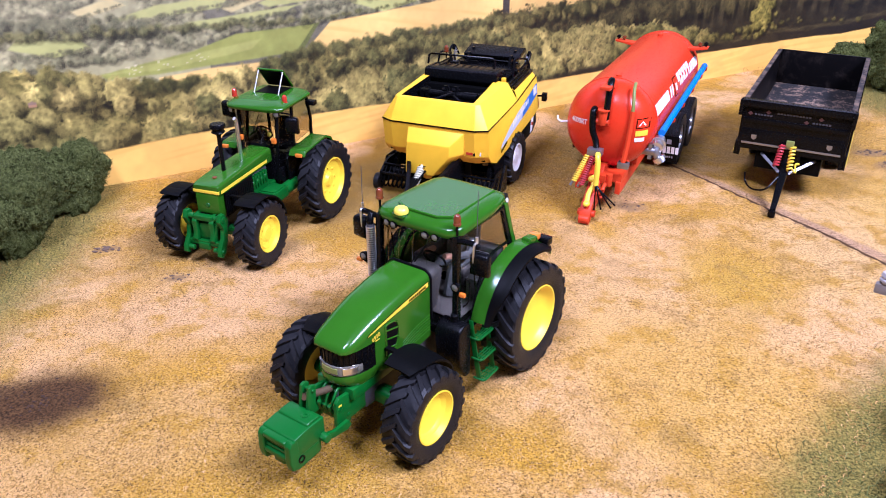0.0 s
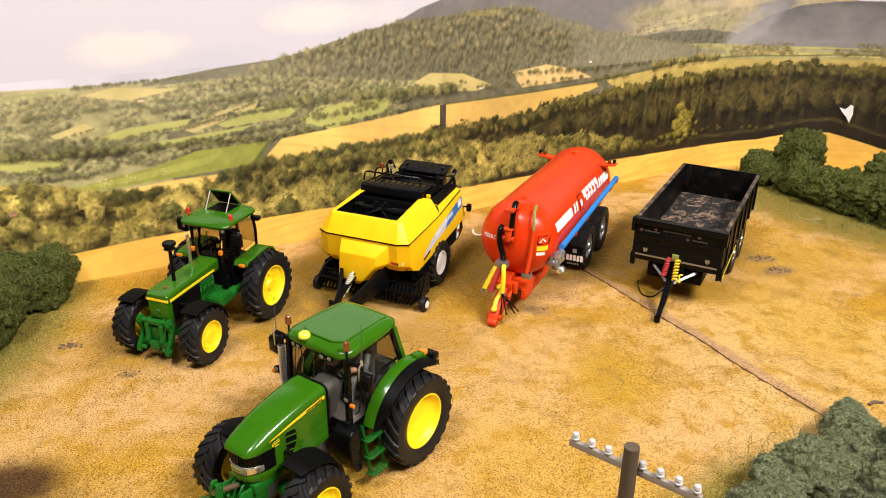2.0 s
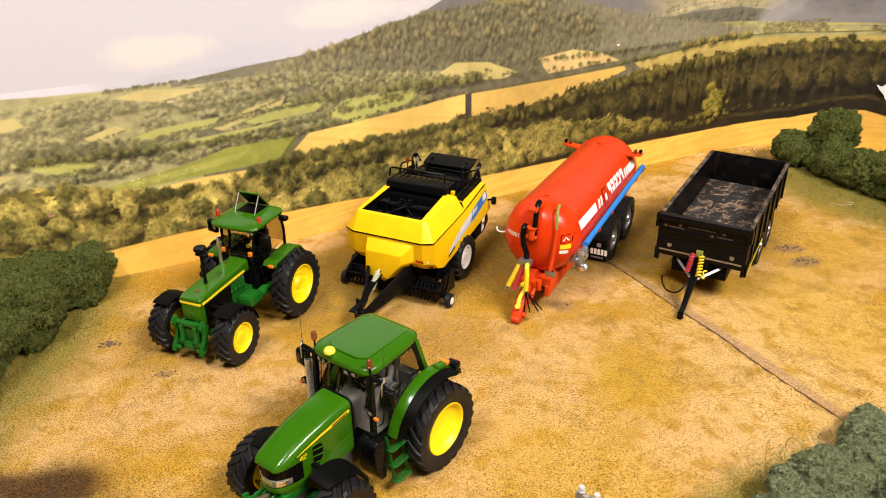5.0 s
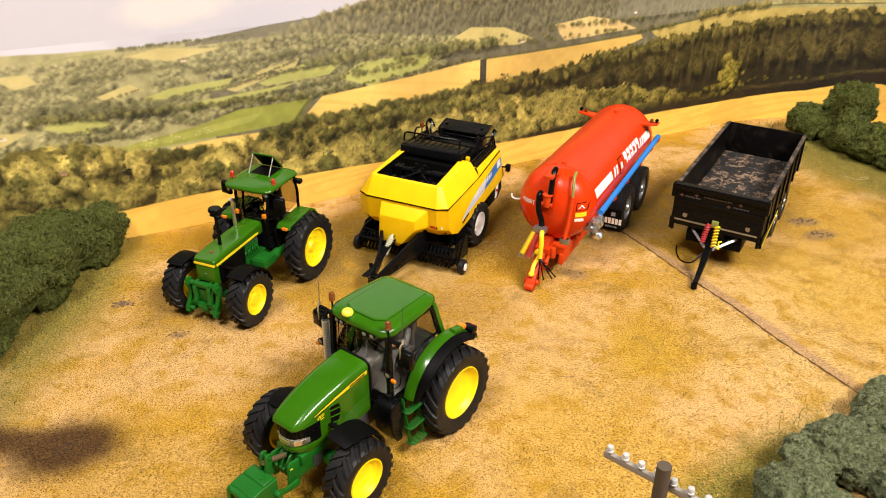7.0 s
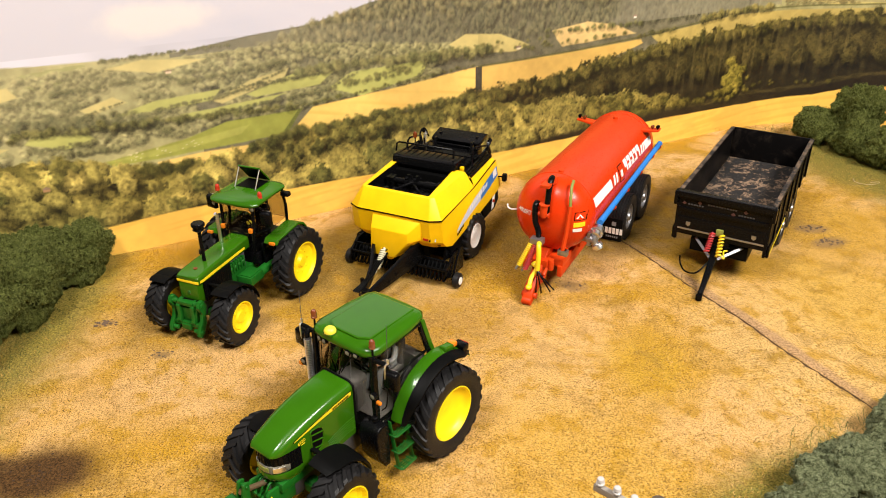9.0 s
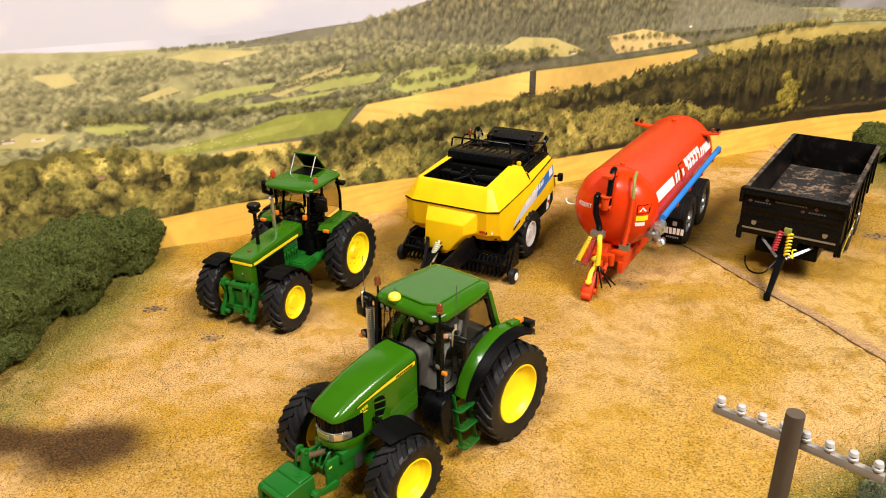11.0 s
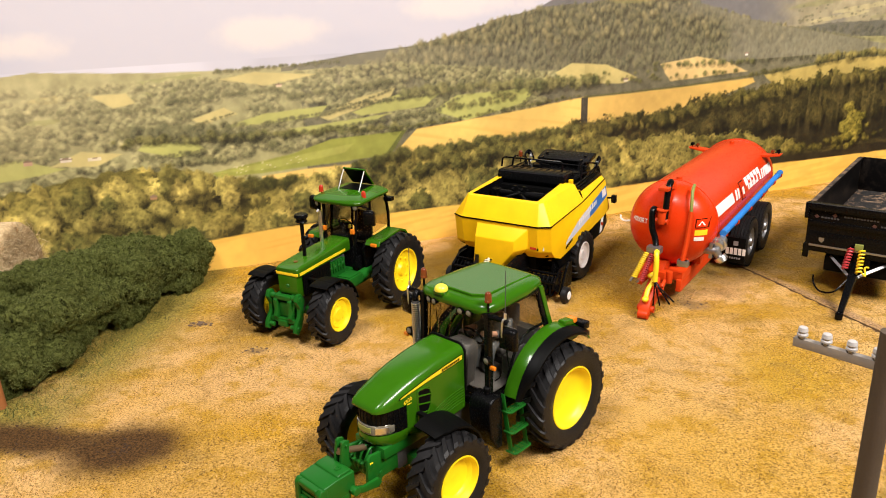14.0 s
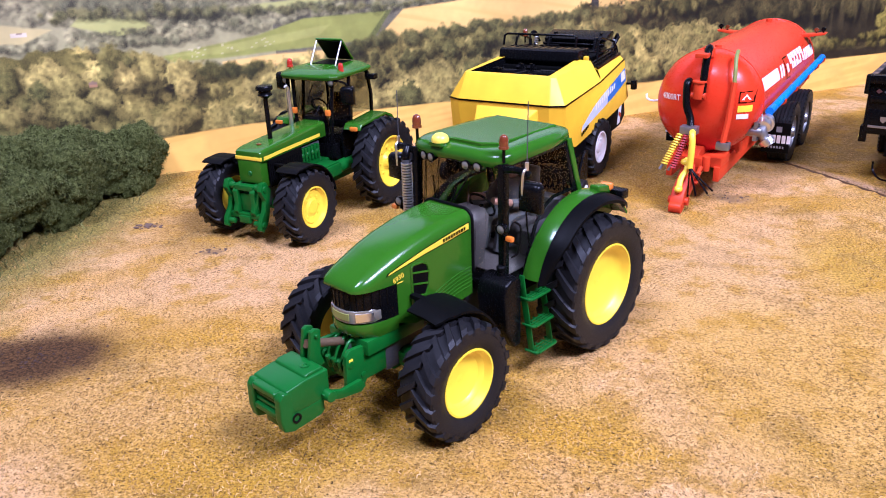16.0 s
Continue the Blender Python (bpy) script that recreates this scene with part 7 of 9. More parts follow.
# lower half
bm = B()
side = [(2.12, 1.98), (2.04, 1.32), (1.86, 1.14), (1.50, 1.0), (0.60, 1.10), (-0.41, 1.20), (-1.50, 1.34), (-1.86, 1.44), (-1.44, 2.39), (0.14, 2.13)]
for s in (1, -1):
    prism(bm, side, s * (HW - 0.10), s * HW)
loft(bm, [[(2.12, -HW, 1.98), (2.28, -1.0, 1.98), (2.28, 1.0, 1.98), (2.12, HW, 1.98)], [(2.04, -HW, 1.34), (2.20, -0.98, 1.34), (2.20, 0.98, 1.34), (2.04, HW, 1.34)], [(1.86, -HW + 0.03, 1.14), (2.0, -0.94, 1.12), (2.0, 0.94, 1.12), (1.86, HW - 0.03, 1.14)]], closed=False)
body = part("body", bm, BALER_YELLOW, T, "yellow lower body panel", bevel=0.02)
bm = B()
box(bm, -1.5, 2.0, -HW + 0.11, HW - 0.11, 1.18, 2.0)
box(bm, -1.4, 0.45, -1.03, 1.03, 2.0, 2.46)
part("bale_chamber", bm, BLACK_MATT, T, bevel=0.02)
bm = B()
run = [(-1.40, -HW - 0.012, 0.415), (0.14, -HW - 0.026, 0.165), (2.135, -HW - 0.012, 0), (2.292, -1.0, 0), (2.292, 1.0, 0), (2.135, HW + 0.012, 0), (0.14, HW + 0.026, 0.165), (-1.40, HW + 0.012, 0.415)]
loft(bm, [[(x, y, 1.985 + d), (x, y, 2.012 + d), (x * 0.99, y * 0.985, 2.012 + d), (x * 0.99, y * 0.985, 1.985 + d)] for x, y, d in run])
part("seam", bm, BLACK, T, "dark rubber seam")
bm = B()
loft(bm, [[(2.15, y, z) for y, z in ((-0.62, 0.80), (0.16, 0.80), (0.74, 1.40), (0.78, 1.93), (-0.58, 1.93))], [(2.26, y, z) for y, z in ((-0.62, 0.80), (0.16, 0.80), (0.74, 1.40), (0.78, 1.93), (-0.58, 1.93))], [(2.50, y, z) for y, z in ((-0.56, 0.84), (0.10, 0.84), (0.50, 1.36), (0.50, 1.62), (-0.52, 1.62))]])
cyl(bm, (2.30, -0.1, 0.86), (2.30, -0.1, 0.7), 0.1, 12)
chute = part("feed_cover", bm, BALER_YELLOW, T, "yellow gearbox cover", bevel=0.04, seg=3)
for z, y0, y1 in ((1.05, -0.22, -0.06), (1.01, -0.20, -0.08)):
    block("marking", chute, (2.498, 2.506, y0, y1, z, z + 0.02), BLACK, bevel=0)
block("sticker", T, (2.215, 2.226, 0.80, 0.95, 1.40, 1.46), RED_LENS, "small red warning sticker", 0)
block("sticker", T, (2.20, 2.212, 0.96, 1.0, 1.38, 1.47), BLACK, "small black warning sign", 0)
block("sticker", T, (2.14, 2.15, 1.03, 1.12, 1.38, 1.47), WHITE, "small white warning sticker", 0)
bm = B()
lathe(bm, [(0.05, 0), (0.045, 0.012), (0, 0.014)], 12, "x")
part("roundel", bm, WHITE, T, m=at(2.145, 0.0, 2.27, 0, -32, 0))
# side flash
for s in (1, -1):
    y = s * (HW + 0.002)
    strip(T, "decal", [(1.14, y, 1.36), (0.5, y, 1.66), (0.0, y, 1.82), (-0.42, y, 1.92)], [(1.20, y, 1.26), (0.5, y, 1.40), (0.0, y, 1.50), (-0.36, y, 1.57)], DECAL_PALE, 0.006, (0, s, 0), "pale silver side flash")
    strip(T, "decal", [(-0.42, y, 1.92), (-0.8, y, 2.02), (-1.48, y, 2.20)], [(-0.36, y, 1.57), (-0.8, y, 1.66), (-1.60, y, 1.88)], DECAL_BLUE, 0.006, (0, s, 0), "blue side flash")
    for i in range(10):
        x = 0.40 - i * 0.125
        z = 1.62 + (0.40 - x) * 0.235
        strip(T, "badge", [(x, y + s * 0.007, z + 0.06 + 0.04 * (i in (0, 4, 7))), (x - 0.075, y + s * 0.007, z + 0.075 + 0.04 * (i in (0, 4, 7)))], [(x, y + s * 0.007, z - 0.06), (x - 0.075, y + s * 0.007, z - 0.045)], WHITE, 0.006, (0, s, 0))
    strip(T, "badge", [(-1.2, y + s * 0.007, 2.12), (-1.42, y + s * 0.007, 2.16)], [(-1.24, y + s * 0.007, 1.90), (-1.5, y + s * 0.007, 1.94)], WHITE, 0.006, (0, s, 0), "pale leaf-shaped badge")
    for i in range(5):
        x = 1.20 - i * 0.085
        z = 1.20 + (1.20 - x) * 0.30
        block("badge", T, (x - 0.06, x, min(y + s * 0.007, y + s * 0.012), max(y + s * 0.007, y + s * 0.012), z - 0.035, z + 0.035), BLACK, bevel=0)
# black upper machinery
bm = B()
prism(bm, [(0.34, 2.58), (0.30, 2.79), (0.22, 2.82), (-0.36, 2.80), (-0.46, 2.50), (0.0, 2.36), (0.20, 2.38)], -1.0, 0.82)
cover = part("knotter_cover", bm, BLACK, T, "black ribbed knotter cover", bevel=0.03)
for i in range(10):
    y = -0.90 + i * 0.18
    block("rib", cover, (-0.32, 0.14, y - 0.008, y + 0.008, 2.79, 2.822), BLACK_MATT, bevel=0.004)
bm = B()
for i in range(9):
    y = -0.8 + i * 0.2
    box(bm, -1.2, -0.02, y - 0.05, y + 0.05, 2.40, 2.56 + 0.03 * (i % 3))
for i in range(7):
    cyl(bm, (-0.12 - i * 0.15, -0.92, 2.60), (-0.12 - i * 0.15, 0.92, 2.60), 0.035, 8)
    box(bm, -0.20 - i * 0.15, -0.12 - i * 0.15, -0.75 + 0.2 * (i % 4), -0.55 + 0.2 * (i % 4), 2.55, 2.74)
part("knotter_deck", bm, BLACK_MATT, T, "black knotter machinery")
bm = B()
tube(bm, [(0.12, -0.98, 2.86), (0.06, -0.98, 3.07), (0.04, -0.92, 3.11), (0.0, 0.60, 3.11), (0.0, 0.66, 3.07), (0.04, 0.66, 2.86)], 0.026, 8)
part("guard_rail", bm, BLACK, T, "bent black tube guard rail")
bm = B()
prism(bm, [(-1.30, 2.80), (-1.28, 2.86), (-1.50, 2.93), (-1.84, 3.0), (-1.93, 2.96), (-1.86, 2.88), (-1.5, 2.82)], -0.60, 0.84)
box(bm, -1.60, -0.75, -0.78, 0.80, 2.40, 2.66)
box(bm, -1.78, -1.45, -0.66, 0.70, 2.45, 2.80)
cyl(bm, (-1.25, -0.62, 2.74), (-1.25, 0.84, 2.74), 0.03, 8)
for s in (1, -1):
    prism(bm, [(-1.05, 2.3), (-0.92, 2.3), (-1.15, 2.92), (-1.30, 2.92)], s * 0.52 + 0.12, s * 0.58 + 0.12)
    prism(bm, [(-1.45, 2.3), (-1.35, 2.3), (-1.5, 2.98), (-1.6, 2.98)], s * 0.52 + 0.12, s * 0.58 + 0.12)
part("rear_hood", bm, BLACK, T, "raised black rear hood", bevel=0.02)
for s in (1, -1):
    bm = B()
    for k in range(3):
        y, z = s * (1.02 + 0.075 * k), 2.50 - 0.03 * k
        loft(bm, [[(x, y + dy, z + h + dz) for dy, dz in ((-0.022, -0.05), (0.022, -0.05), (0.022, 0.035), (-0.022, 0.035))] for x, h in ((0.08, 0.0), (-1.36, 0.105))])
    tube(bm, [(-0.42, s * 0.98, 2.55), (-0.55, s * 0.96, 2.95), (-0.65, s * 0.96, 3.0), (-1.1, s * 1.0, 2.90), (-1.45, s * 1.02, 2.80), (-1.55, s * 1.02, 2.45)], 0.028, 8)
    tube(bm, [(-0.55, s * 1.0, 2.70), (-1.5, s * 1.02, 2.66)], 0.022, 6)
    tube(bm, curve_points([(-1.3, s * 0.95, 2.55), (-1.5, s * 1.06, 2.85), (-1.66, s * 1.0, 2.95), (-1.72, s * 0.9, 2.7)]), 0.03, 6)
    tube(bm, curve_points([(-1.35, s * 0.85, 2.5), (-1.6, s * 0.98, 2.7), (-1.62, s * 1.04, 2.5), (-1.5, s * 1.1, 2.3)]), 0.025, 6)
    part("side_rail", bm, BLACK, T)
    block("latch", T, (0.0, 0.10, min(s * 0.86, s * 0.96), max(s * 0.86, s * 0.96), 2.56, 2.68), BALER_YELLOW, "small yellow latch", 0.02)
    bm = B()
    tube(bm, coil((-1.5, s * 0.94, 2.5), (-1.66, s * 0.96, 2.86), 0.045, 7), 0.014, 5)
    part("spring", bm, STEEL, T, "coiled steel spring")
    work_lamp(T, -1.66, s * 1.0, 2.88, 0.06, 180)
    bm = B()
    tube(bm, [(-1.60, s * 1.15, 1.8), (-1.72, s * 1.42, 1.80)], 0.03, 6)
    box(bm, -1.80, -1.66, s * 1.43 - 0.06, s * 1.43 + 0.06, 1.66, 1.88)
    part("tail_lamp", bm, BLACK, T, "black tail lamp on an arm", bevel=0.015)
beacon(T, -0.9, -0.92, 2.78, AMBER, 0.16)
# wheels and underside
for s in (1, -1):
    wheel(T, 0.09, s * 1.13, 0.66, 0.46, 0.35, 18, WHITE, s, 0.04, 8, 0.13, "white wheel rim", 0.2)
bar("axle", T, (0, -1.0, 0.66), (0, 1.0, 0.66), 0.1, BLACK)
bm = B()
prism(bm, [(1.80, 1.12), (0.50, 1.14), (0.66, 0.74), (1.0, 0.52), (1.30, 0.60), (1.55, 0.92)], 1.12, 1.2)
prism(bm, [(1.80, 1.12), (0.50, 1.14), (0.66, 0.74), (1.0, 0.52), (1.30, 0.60), (1.55, 0.92)], -1.2, -1.12)
box(bm, -1.2, 1.9, -0.8, 0.8, 0.75, 1.3)
prism(bm, [(-0.6, 1.25), (-1.80, 1.42), (-1.90, 1.0), (-1.60, 0.80), (-0.85, 0.75)], 1.12, 1.2)
prism(bm, [(-0.6, 1.25), (-1.80, 1.42), (-1.90, 1.0), (-1.60, 0.80), (-0.85, 0.75)], -1.2, -1.12)
part("chassis", bm, BLACK_MATT, T, "black chassis and side guards", bevel=0.015)
strip(T, "hazard_plate", [(-1.40, 1.205, 1.28), (-1.58, 1.205, 1.32)], [(-1.32, 1.205, 0.85), (-1.48, 1.205, 0.88)], WHITE, 0.012, (0, 1, 0), "striped reflective plate")
strip(T, "hazard_stripe", [(-1.38, 1.22, 1.16), (-1.54, 1.22, 1.10)], [(-1.36, 1.22, 1.08), (-1.53, 1.22, 1.00)], RED_LENS, 0.006, (0, 1, 0))
bm = B()
for s in (1, -1):
    prism(bm, [(1.1, 0.20), (1.9, 0.24), (2.16, 0.40), (2.14, 0.60), (1.8, 0.80), (1.1, 0.84)], s * 1.34, s * 1.40)
    prism(bm, [(1.5, 0.62), (1.7, 0.62), (1.55, 1.15), (1.4, 1.15)], s * 1.10, s * 1.16)
box(bm, 1.1, 1.5, -1.34, 1.34, 0.60, 0.72)
cyl(bm, (1.72, -1.34, 0.40), (1.72, 1.34, 0.40), 0.17, 14)
cyl(bm, (2.12, -1.37, 0.56), (2.12, 1.37, 0.56), 0.035, 8)
cyl(bm, (1.95, -1.37, 0.74), (1.95, 1.37, 0.74), 0.03, 8)
pickup = part("pickup", bm, BLACK, T, "black tined pick-up reel", bevel=0.0)
bm = B()
tube(bm, curve_points([(1.80, 0, 0.30), (2.08, 0, 0.20), (2.16, 0, 0.36), (2.04, 0, 0.60), (1.9, 0, 0.72)], 4), 0.022, 5)
tine = part("tine", bm, BLACK_MATT, pickup, m=at(0, -1.29, 0))
for i in range(1, 24):
    again(tine, pickup, at(0, -1.29 + i * 0.112, 0))
for s in (1, -1):
    bm = B()
    lathe(bm, [(0, -0.07), (0.14, -0.09), (0.205, -0.06), (0.21, 0.0), (0.205, 0.06), (0.14, 0.09), (0.10, 0.07), (0, 0.06)], 20, "y")
    gw = part("gauge_wheel", bm, RUBBER, T, "small black gauge wheel", m=at(1.88, s * 1.57, 0.21))
    bm = B()
    lathe(bm, [(0.11, 0.084), (0.10, 0.098), (0.04, 0.092), (0, 0.098)], 14, "y")
    part("hub", bm, WHITE, gw, m=Matrix.Identity(4) if s > 0 else Matrix.Rotation(math.pi, 4, "Z"))
    bar("wheel_bracket", T, (1.88, s * 1.40, 0.2), (1.88, s * 1.57, 0.2), 0.03, BLACK)
    bm = B()
    tube(bm, [(1.30, s * 1.39, 0.86), (1.60, s * 1.46, 0.80), (1.88, s * 1.44, 0.22)], 0.035, 6)
    part("wheel_arm", bm, BLACK, T)
bm = B()
for s in (1, -1):
    loft(bm, [[(x, s * y + 0.03 * max(0, x - 2) + d, z + e) for d, e in ((-0.05, -h), (0.05, -h), (0.05, h), (-0.05, h))] for x, y, z, h in ((1.7, 0.62, 1.0, 0.24), (2.35, 0.54, 0.92, 0.30), (3.1, 0.26, 0.62, 0.19), (3.85, 0.08, 0.48, 0.09))])
box(bm, 3.75, 4.02, -0.03, 0.15, 0.40, 0.56)
for x, z in ((2.9, 0.72), (3.15, 0.60)):
    box(bm, x - 0.08, x + 0.08, 0.30 + (3.0 - x) * 0.3, 0.40 + (3.0 - x) * 0.3, z - 0.10, z - 0.04)
tongue = part("drawbar", bm, BLACK, T, "black converging drawbar", bevel=0.012)
bm = B()
cyl(bm, (4.04, 0.06, 0.40), (4.04, 0.06, 0.56), 0.10, 16)
part("hitch_eye", bm, BLACK, tongue)
bm = B()
cyl(bm, (3.6, -0.20, 0.0), (3.6, -0.20, 0.72), 0.05, 12)
cyl(bm, (3.6, -0.20, 0.0), (3.6, -0.20, 0.03), 0.14, 14)
part("jack_stand", bm, BLACK, T, "black parking jack")
bm = B()
tube(bm, coil((2.54, -0.16, 1.02), (2.90, -0.18, 0.66), 0.065, 9), 0.026, 5)
cyl(bm, (2.48, -0.15, 1.08), (3.0, -0.19, 0.56), 0.035, 8)
part("pto_shaft", bm, paint("pale_spring", (0.55, 0.52, 0.36), 0.5), T, "pale coiled spring over the drive shaft")
bm = B()
for k in range(4):
    y = -0.22 + 0.05 * k
    tube(bm, curve_points([(2.5, y, 0.95), (2.95, y - 0.02, 0.80), (3.3, y * 0.7, 0.72), (3.7, y * 0.6, 0.66), (3.95, y - 0.05, 0.5)]), 0.025, 6)
part("hose_bundle", bm, BLACK_MATT, T, "bundle of black hoses along the drawbar")

# ---- the red tanker ----
T = thing("slurry_tanker", 3.09, 16.20, -114.8, "glossy red model slurry tanker with a blue suction hose", "tanker")
TR, TZ = 1.06, 1.92
bm = B()
prof = [(0.0, -0.92), (0.35, -0.95), (0.65, -1.05), (0.88, -1.22), (1.0, -1.42), (1.05, -1.62), (TR, -1.80), (TR, -7.3), (1.03, -7.55), (0.92, -7.8), (0.7, -8.0), (0.35, -8.12), (0, -8.16)]
lathe(bm, prof, 56, "x", Matrix.Translation((0, 0, TZ)) @ Matrix.Rotation(0.0, 4, "X"))
tank = part("tank", bm, RED, T, "glossy red cylindrical tank", smooth=40)
for x in (-1.80, -7.2):
    bm = B()
    lathe(bm, [(TR - 0.01, x - 0.04), (TR + 0.012, x - 0.03), (TR + 0.012, x + 0.03), (TR - 0.01, x + 0.04)], 56, "x", Matrix.Translation((0, 0, TZ)))
    part("weld_band", bm, RED, tank, smooth=40)


def on_tank(x, a, r=TR):
    """A point of the tank's side; a: degrees up from its left side."""
    return (x, r * math.cos(radians(a)), TZ + r * math.sin(radians(a)))


def tank_patch(name, x0, x1, a0, a1, material, label="", lift=0.006, steps=4, slope=0.0):
    bm = B()
    ra, rb = TR + lift, TR + lift - 0.02
    rings = []
    for i in range(steps + 1):
        a = a0 + (a1 - a0) * i / steps
        k = slope * i / steps
        rings.append([on_tank(x0 + k, a, ra), on_tank(x1 + k, a, ra), on_tank(x1 + k, a, rb), on_tank(x0 + k, a, rb)])
    loft(bm, rings)
    return part(name, bm, material, T, label, smooth=40)


for s in (1, -1):
    base = 20 if s > 0 else 160
    sg = 1 if s > 0 else -1
    q = lambda d: base + sg * d
    tank_patch("side_band", -3.30, -1.85, q(-7), q(7), WHITE, "white side band")
    for x in (-3.58, -3.80):
        tank_patch("side_band", x, x + 0.12, q(-7), q(7), WHITE, slope=-0.08)
    tank_patch("emblem", -4.35, -3.98, q(-13), q(13), BLACK, "dark emblem plate")
    tank_patch("emblem_face", -4.32, -4.01, q(-11.5), q(11.5), RED, lift=0.012)
    tank_patch("emblem_peak", -4.24, -4.08, q(-6), q(4), WHITE, lift=0.018, slope=-0.02)
    for i in range(5):
        x = -4.50 - i * 0.31
        tank_patch("badge", x - 0.27, x - 0.16, q(-6), q(13), WHITE, "white block lettering shapes")
        tank_patch("badge", x - 0.16, x - 0.02, q((1, -6, -6, -6, 4)[i]), q((13, 1.5, 1.5, -2, 13)[i]), WHITE)
        if i in (1, 2, 3):
            tank_patch("badge", x - 0.16, x - 0.02, q(6), q(13), WHITE)
    for x in (-6.22, -6.42):
        tank_patch("side_band", x, x + 0.12, q(-7), q(7), WHITE, slope=-0.08)
    tank_patch("side_band", -7.25, -6.52, q(-7), q(7), WHITE)


def on_front(y, z):
    """The domed front end: how far forward it stands at y, z."""
    r = min(math.hypot(y, z - TZ), 1.05)
    return np.interp(r, [0, 0.35, 0.65, 0.88, 1.0, 1.05], [-0.92, -0.95, -1.05, -1.22, -1.42, -1.62])


# lettering and stickers on the dome
lm = letters("4000RT", 0.165, WHITE, T, Matrix.Identity(4))
for vert in lm.data.vertices:
    x, y, z = vert.co / K
    yy = -0.60 + x * 0.80
    zz = 2.08 + y
    vert.co = Vector((on_front(yy, zz) + 0.012 + z, yy, zz)) * K
lm.data.update()
for y0, y1, z0, z1, mt, lab in ((0.72, 0.97, 2.04, 2.26, BLACK, "black-edged red sign"), (0.74, 0.95, 2.06, 2.24, RED, ""), (0.72, 0.95, 1.86, 1.99, STRIPE, "yellow warning sticker"), (0.71, 0.90, 1.72, 1.82, WHITE, "white warning sticker")):
    bm = B()
    n = 4
    lift = 0.016 if mt is RED else 0.01
    g = [[(on_front(y0 + (y1 - y0) * i / n, z0 + (z1 - z0) * j / n) + lift, y0 + (y1 - y0) * i / n, z0 + (z1 - z0) * j / n) for i in range(n + 1)] for j in range(n + 1)]
    loft(bm, g, closed=False)
    part("sticker", bm, mt, T, lab)
bm = B()
add(bm, [(on_front(y, z) + 0.03, y, z) for y, z in ((0.845, 2.21), (0.77, 2.10), (0.92, 2.10))], [(0, 1, 2)])
part("sign_peak", bm, WHITE, T)
# pipework at the front
bm = B()
tube(bm, curve_points([(-1.35, 0.02, 2.98), (-1.18, 0.04, 3.06), (-1.0, 0.06, 2.90), (-0.92, 0.06, 2.6), (-0.86, 0.06, 2.12)]), 0.075, 12)
part("suction_hose", bm, BLACK, T, "black rubber overflow hose")
bm = B()
tube(bm, curve_points([(-0.96, -0.23, 2.44), (-0.82, -0.23, 2.38), (-0.78, -0.20, 2.0), (-0.76, -0.10, 1.75), (-0.66, -0.04, 1.55)]), 0.075, 12)
part("suction_hose", bm, BLACK, T, "black rubber overflow hose")
bm = B()
cyl(bm, (-0.86, 0.0, 2.12), (-0.86, 0.0, 2.44), 0.11, 14)
cyl(bm, (-0.86, 0.0, 2.44), (-0.86, 0.0, 2.48), 0.14, 14)
cyl(bm, (-0.86, -0.22, 2.18), (-0.86, 0.14, 2.18), 0.07, 12)
box(bm, -1.2, -0.8, -0.12, 0.12, 2.92, 3.0)
cyl(bm, (-1.3, 0.02, 2.88), (-1.3, 0.02, 3.06), 0.11, 14)
part("siphon", bm, RED_DULL, T, "red siphon trap and pipe stub", bevel=0.01)
bm = B()
tube(bm, [(-0.84, 0.56, 1.28), (-0.92, 0.60, 1.7), (-1.06, 0.62, 2.45)], 0.06, 8)
box(bm, -1.0, -0.80, 0.47, 0.66, 1.18, 1.30)
part("sight_tube_guard", bm, RED_DULL, T, "red guard round the level sight tube", bevel=0.0)
bm = B()
tube(bm, curve_points([(-1.04, 0.62, 2.4), (-1.10, 0.60, 2.7), (-1.24, 0.56, 2.9), (-1.42, 0.54, 3.0)]), 0.04, 8)
part("sight_tube", bm, OLIVE, T, "olive plastic sight tube")
block("pump_box", T, (-0.94, -0.78, 0.44, 0.70, 1.14, 1.30), STEEL, "small grey terminal box", 0.02)
# drawbar
bm = B()
prism(bm, [(-1.5, 0.55), (-1.5, 1.05), (-0.95, 1.12), (-0.5, 0.75), (-0.02, 0.42), (0.10, 0.20), (0.02, 0.06), (-0.3, 0.20), (-0.9, 0.48)], -0.13, 0.13)
box(bm, -1.6, -0.95, -0.55, 0.55, 0.72, 0.92)
box(bm, -0.9, -0.62, -0.24, 0.24, 0.78, 0.98)
cyl(bm, (-0.75, 0.30, 0.70), (-0.75, 0.30, 1.0), 0.08, 12)
cyl(bm, (0.06, -0.12, 0.12), (0.06, 0.12, 0.12), 0.11, 16)
cyl(bm, (-0.10, -0.20, 0.22), (-0.10, 0.20, 0.22), 0.085, 12)
for k in range(3):
    cyl(bm, (-0.55, 0.22 + 0.02 * k, 0.62 + 0.10 * k), (-0.35, 0.22 + 0.02 * k, 0.52 + 0.10 * k), 0.045, 10)
part("drawbar", bm, RED_DULL, T, "red cast drawbar with hitch ring", bevel=0.02)
bm = B()
for s in (1, -1):
    prism(bm, [(-0.9, 0.45), (-8.0, 0.60), (-8.0, 0.85), (-1.5, 0.85), (-0.9, 0.75)], s * 0.42, s * 0.54)
for x in (-2.2, -4.2, -6.4, -7.6):
    box(bm, x - 0.12, x + 0.12, -0.62, 0.62, 0.80, 1.05)
part("chassis", bm, RED_DULL, T, "red chassis rails", bevel=0.01)
bm = B()
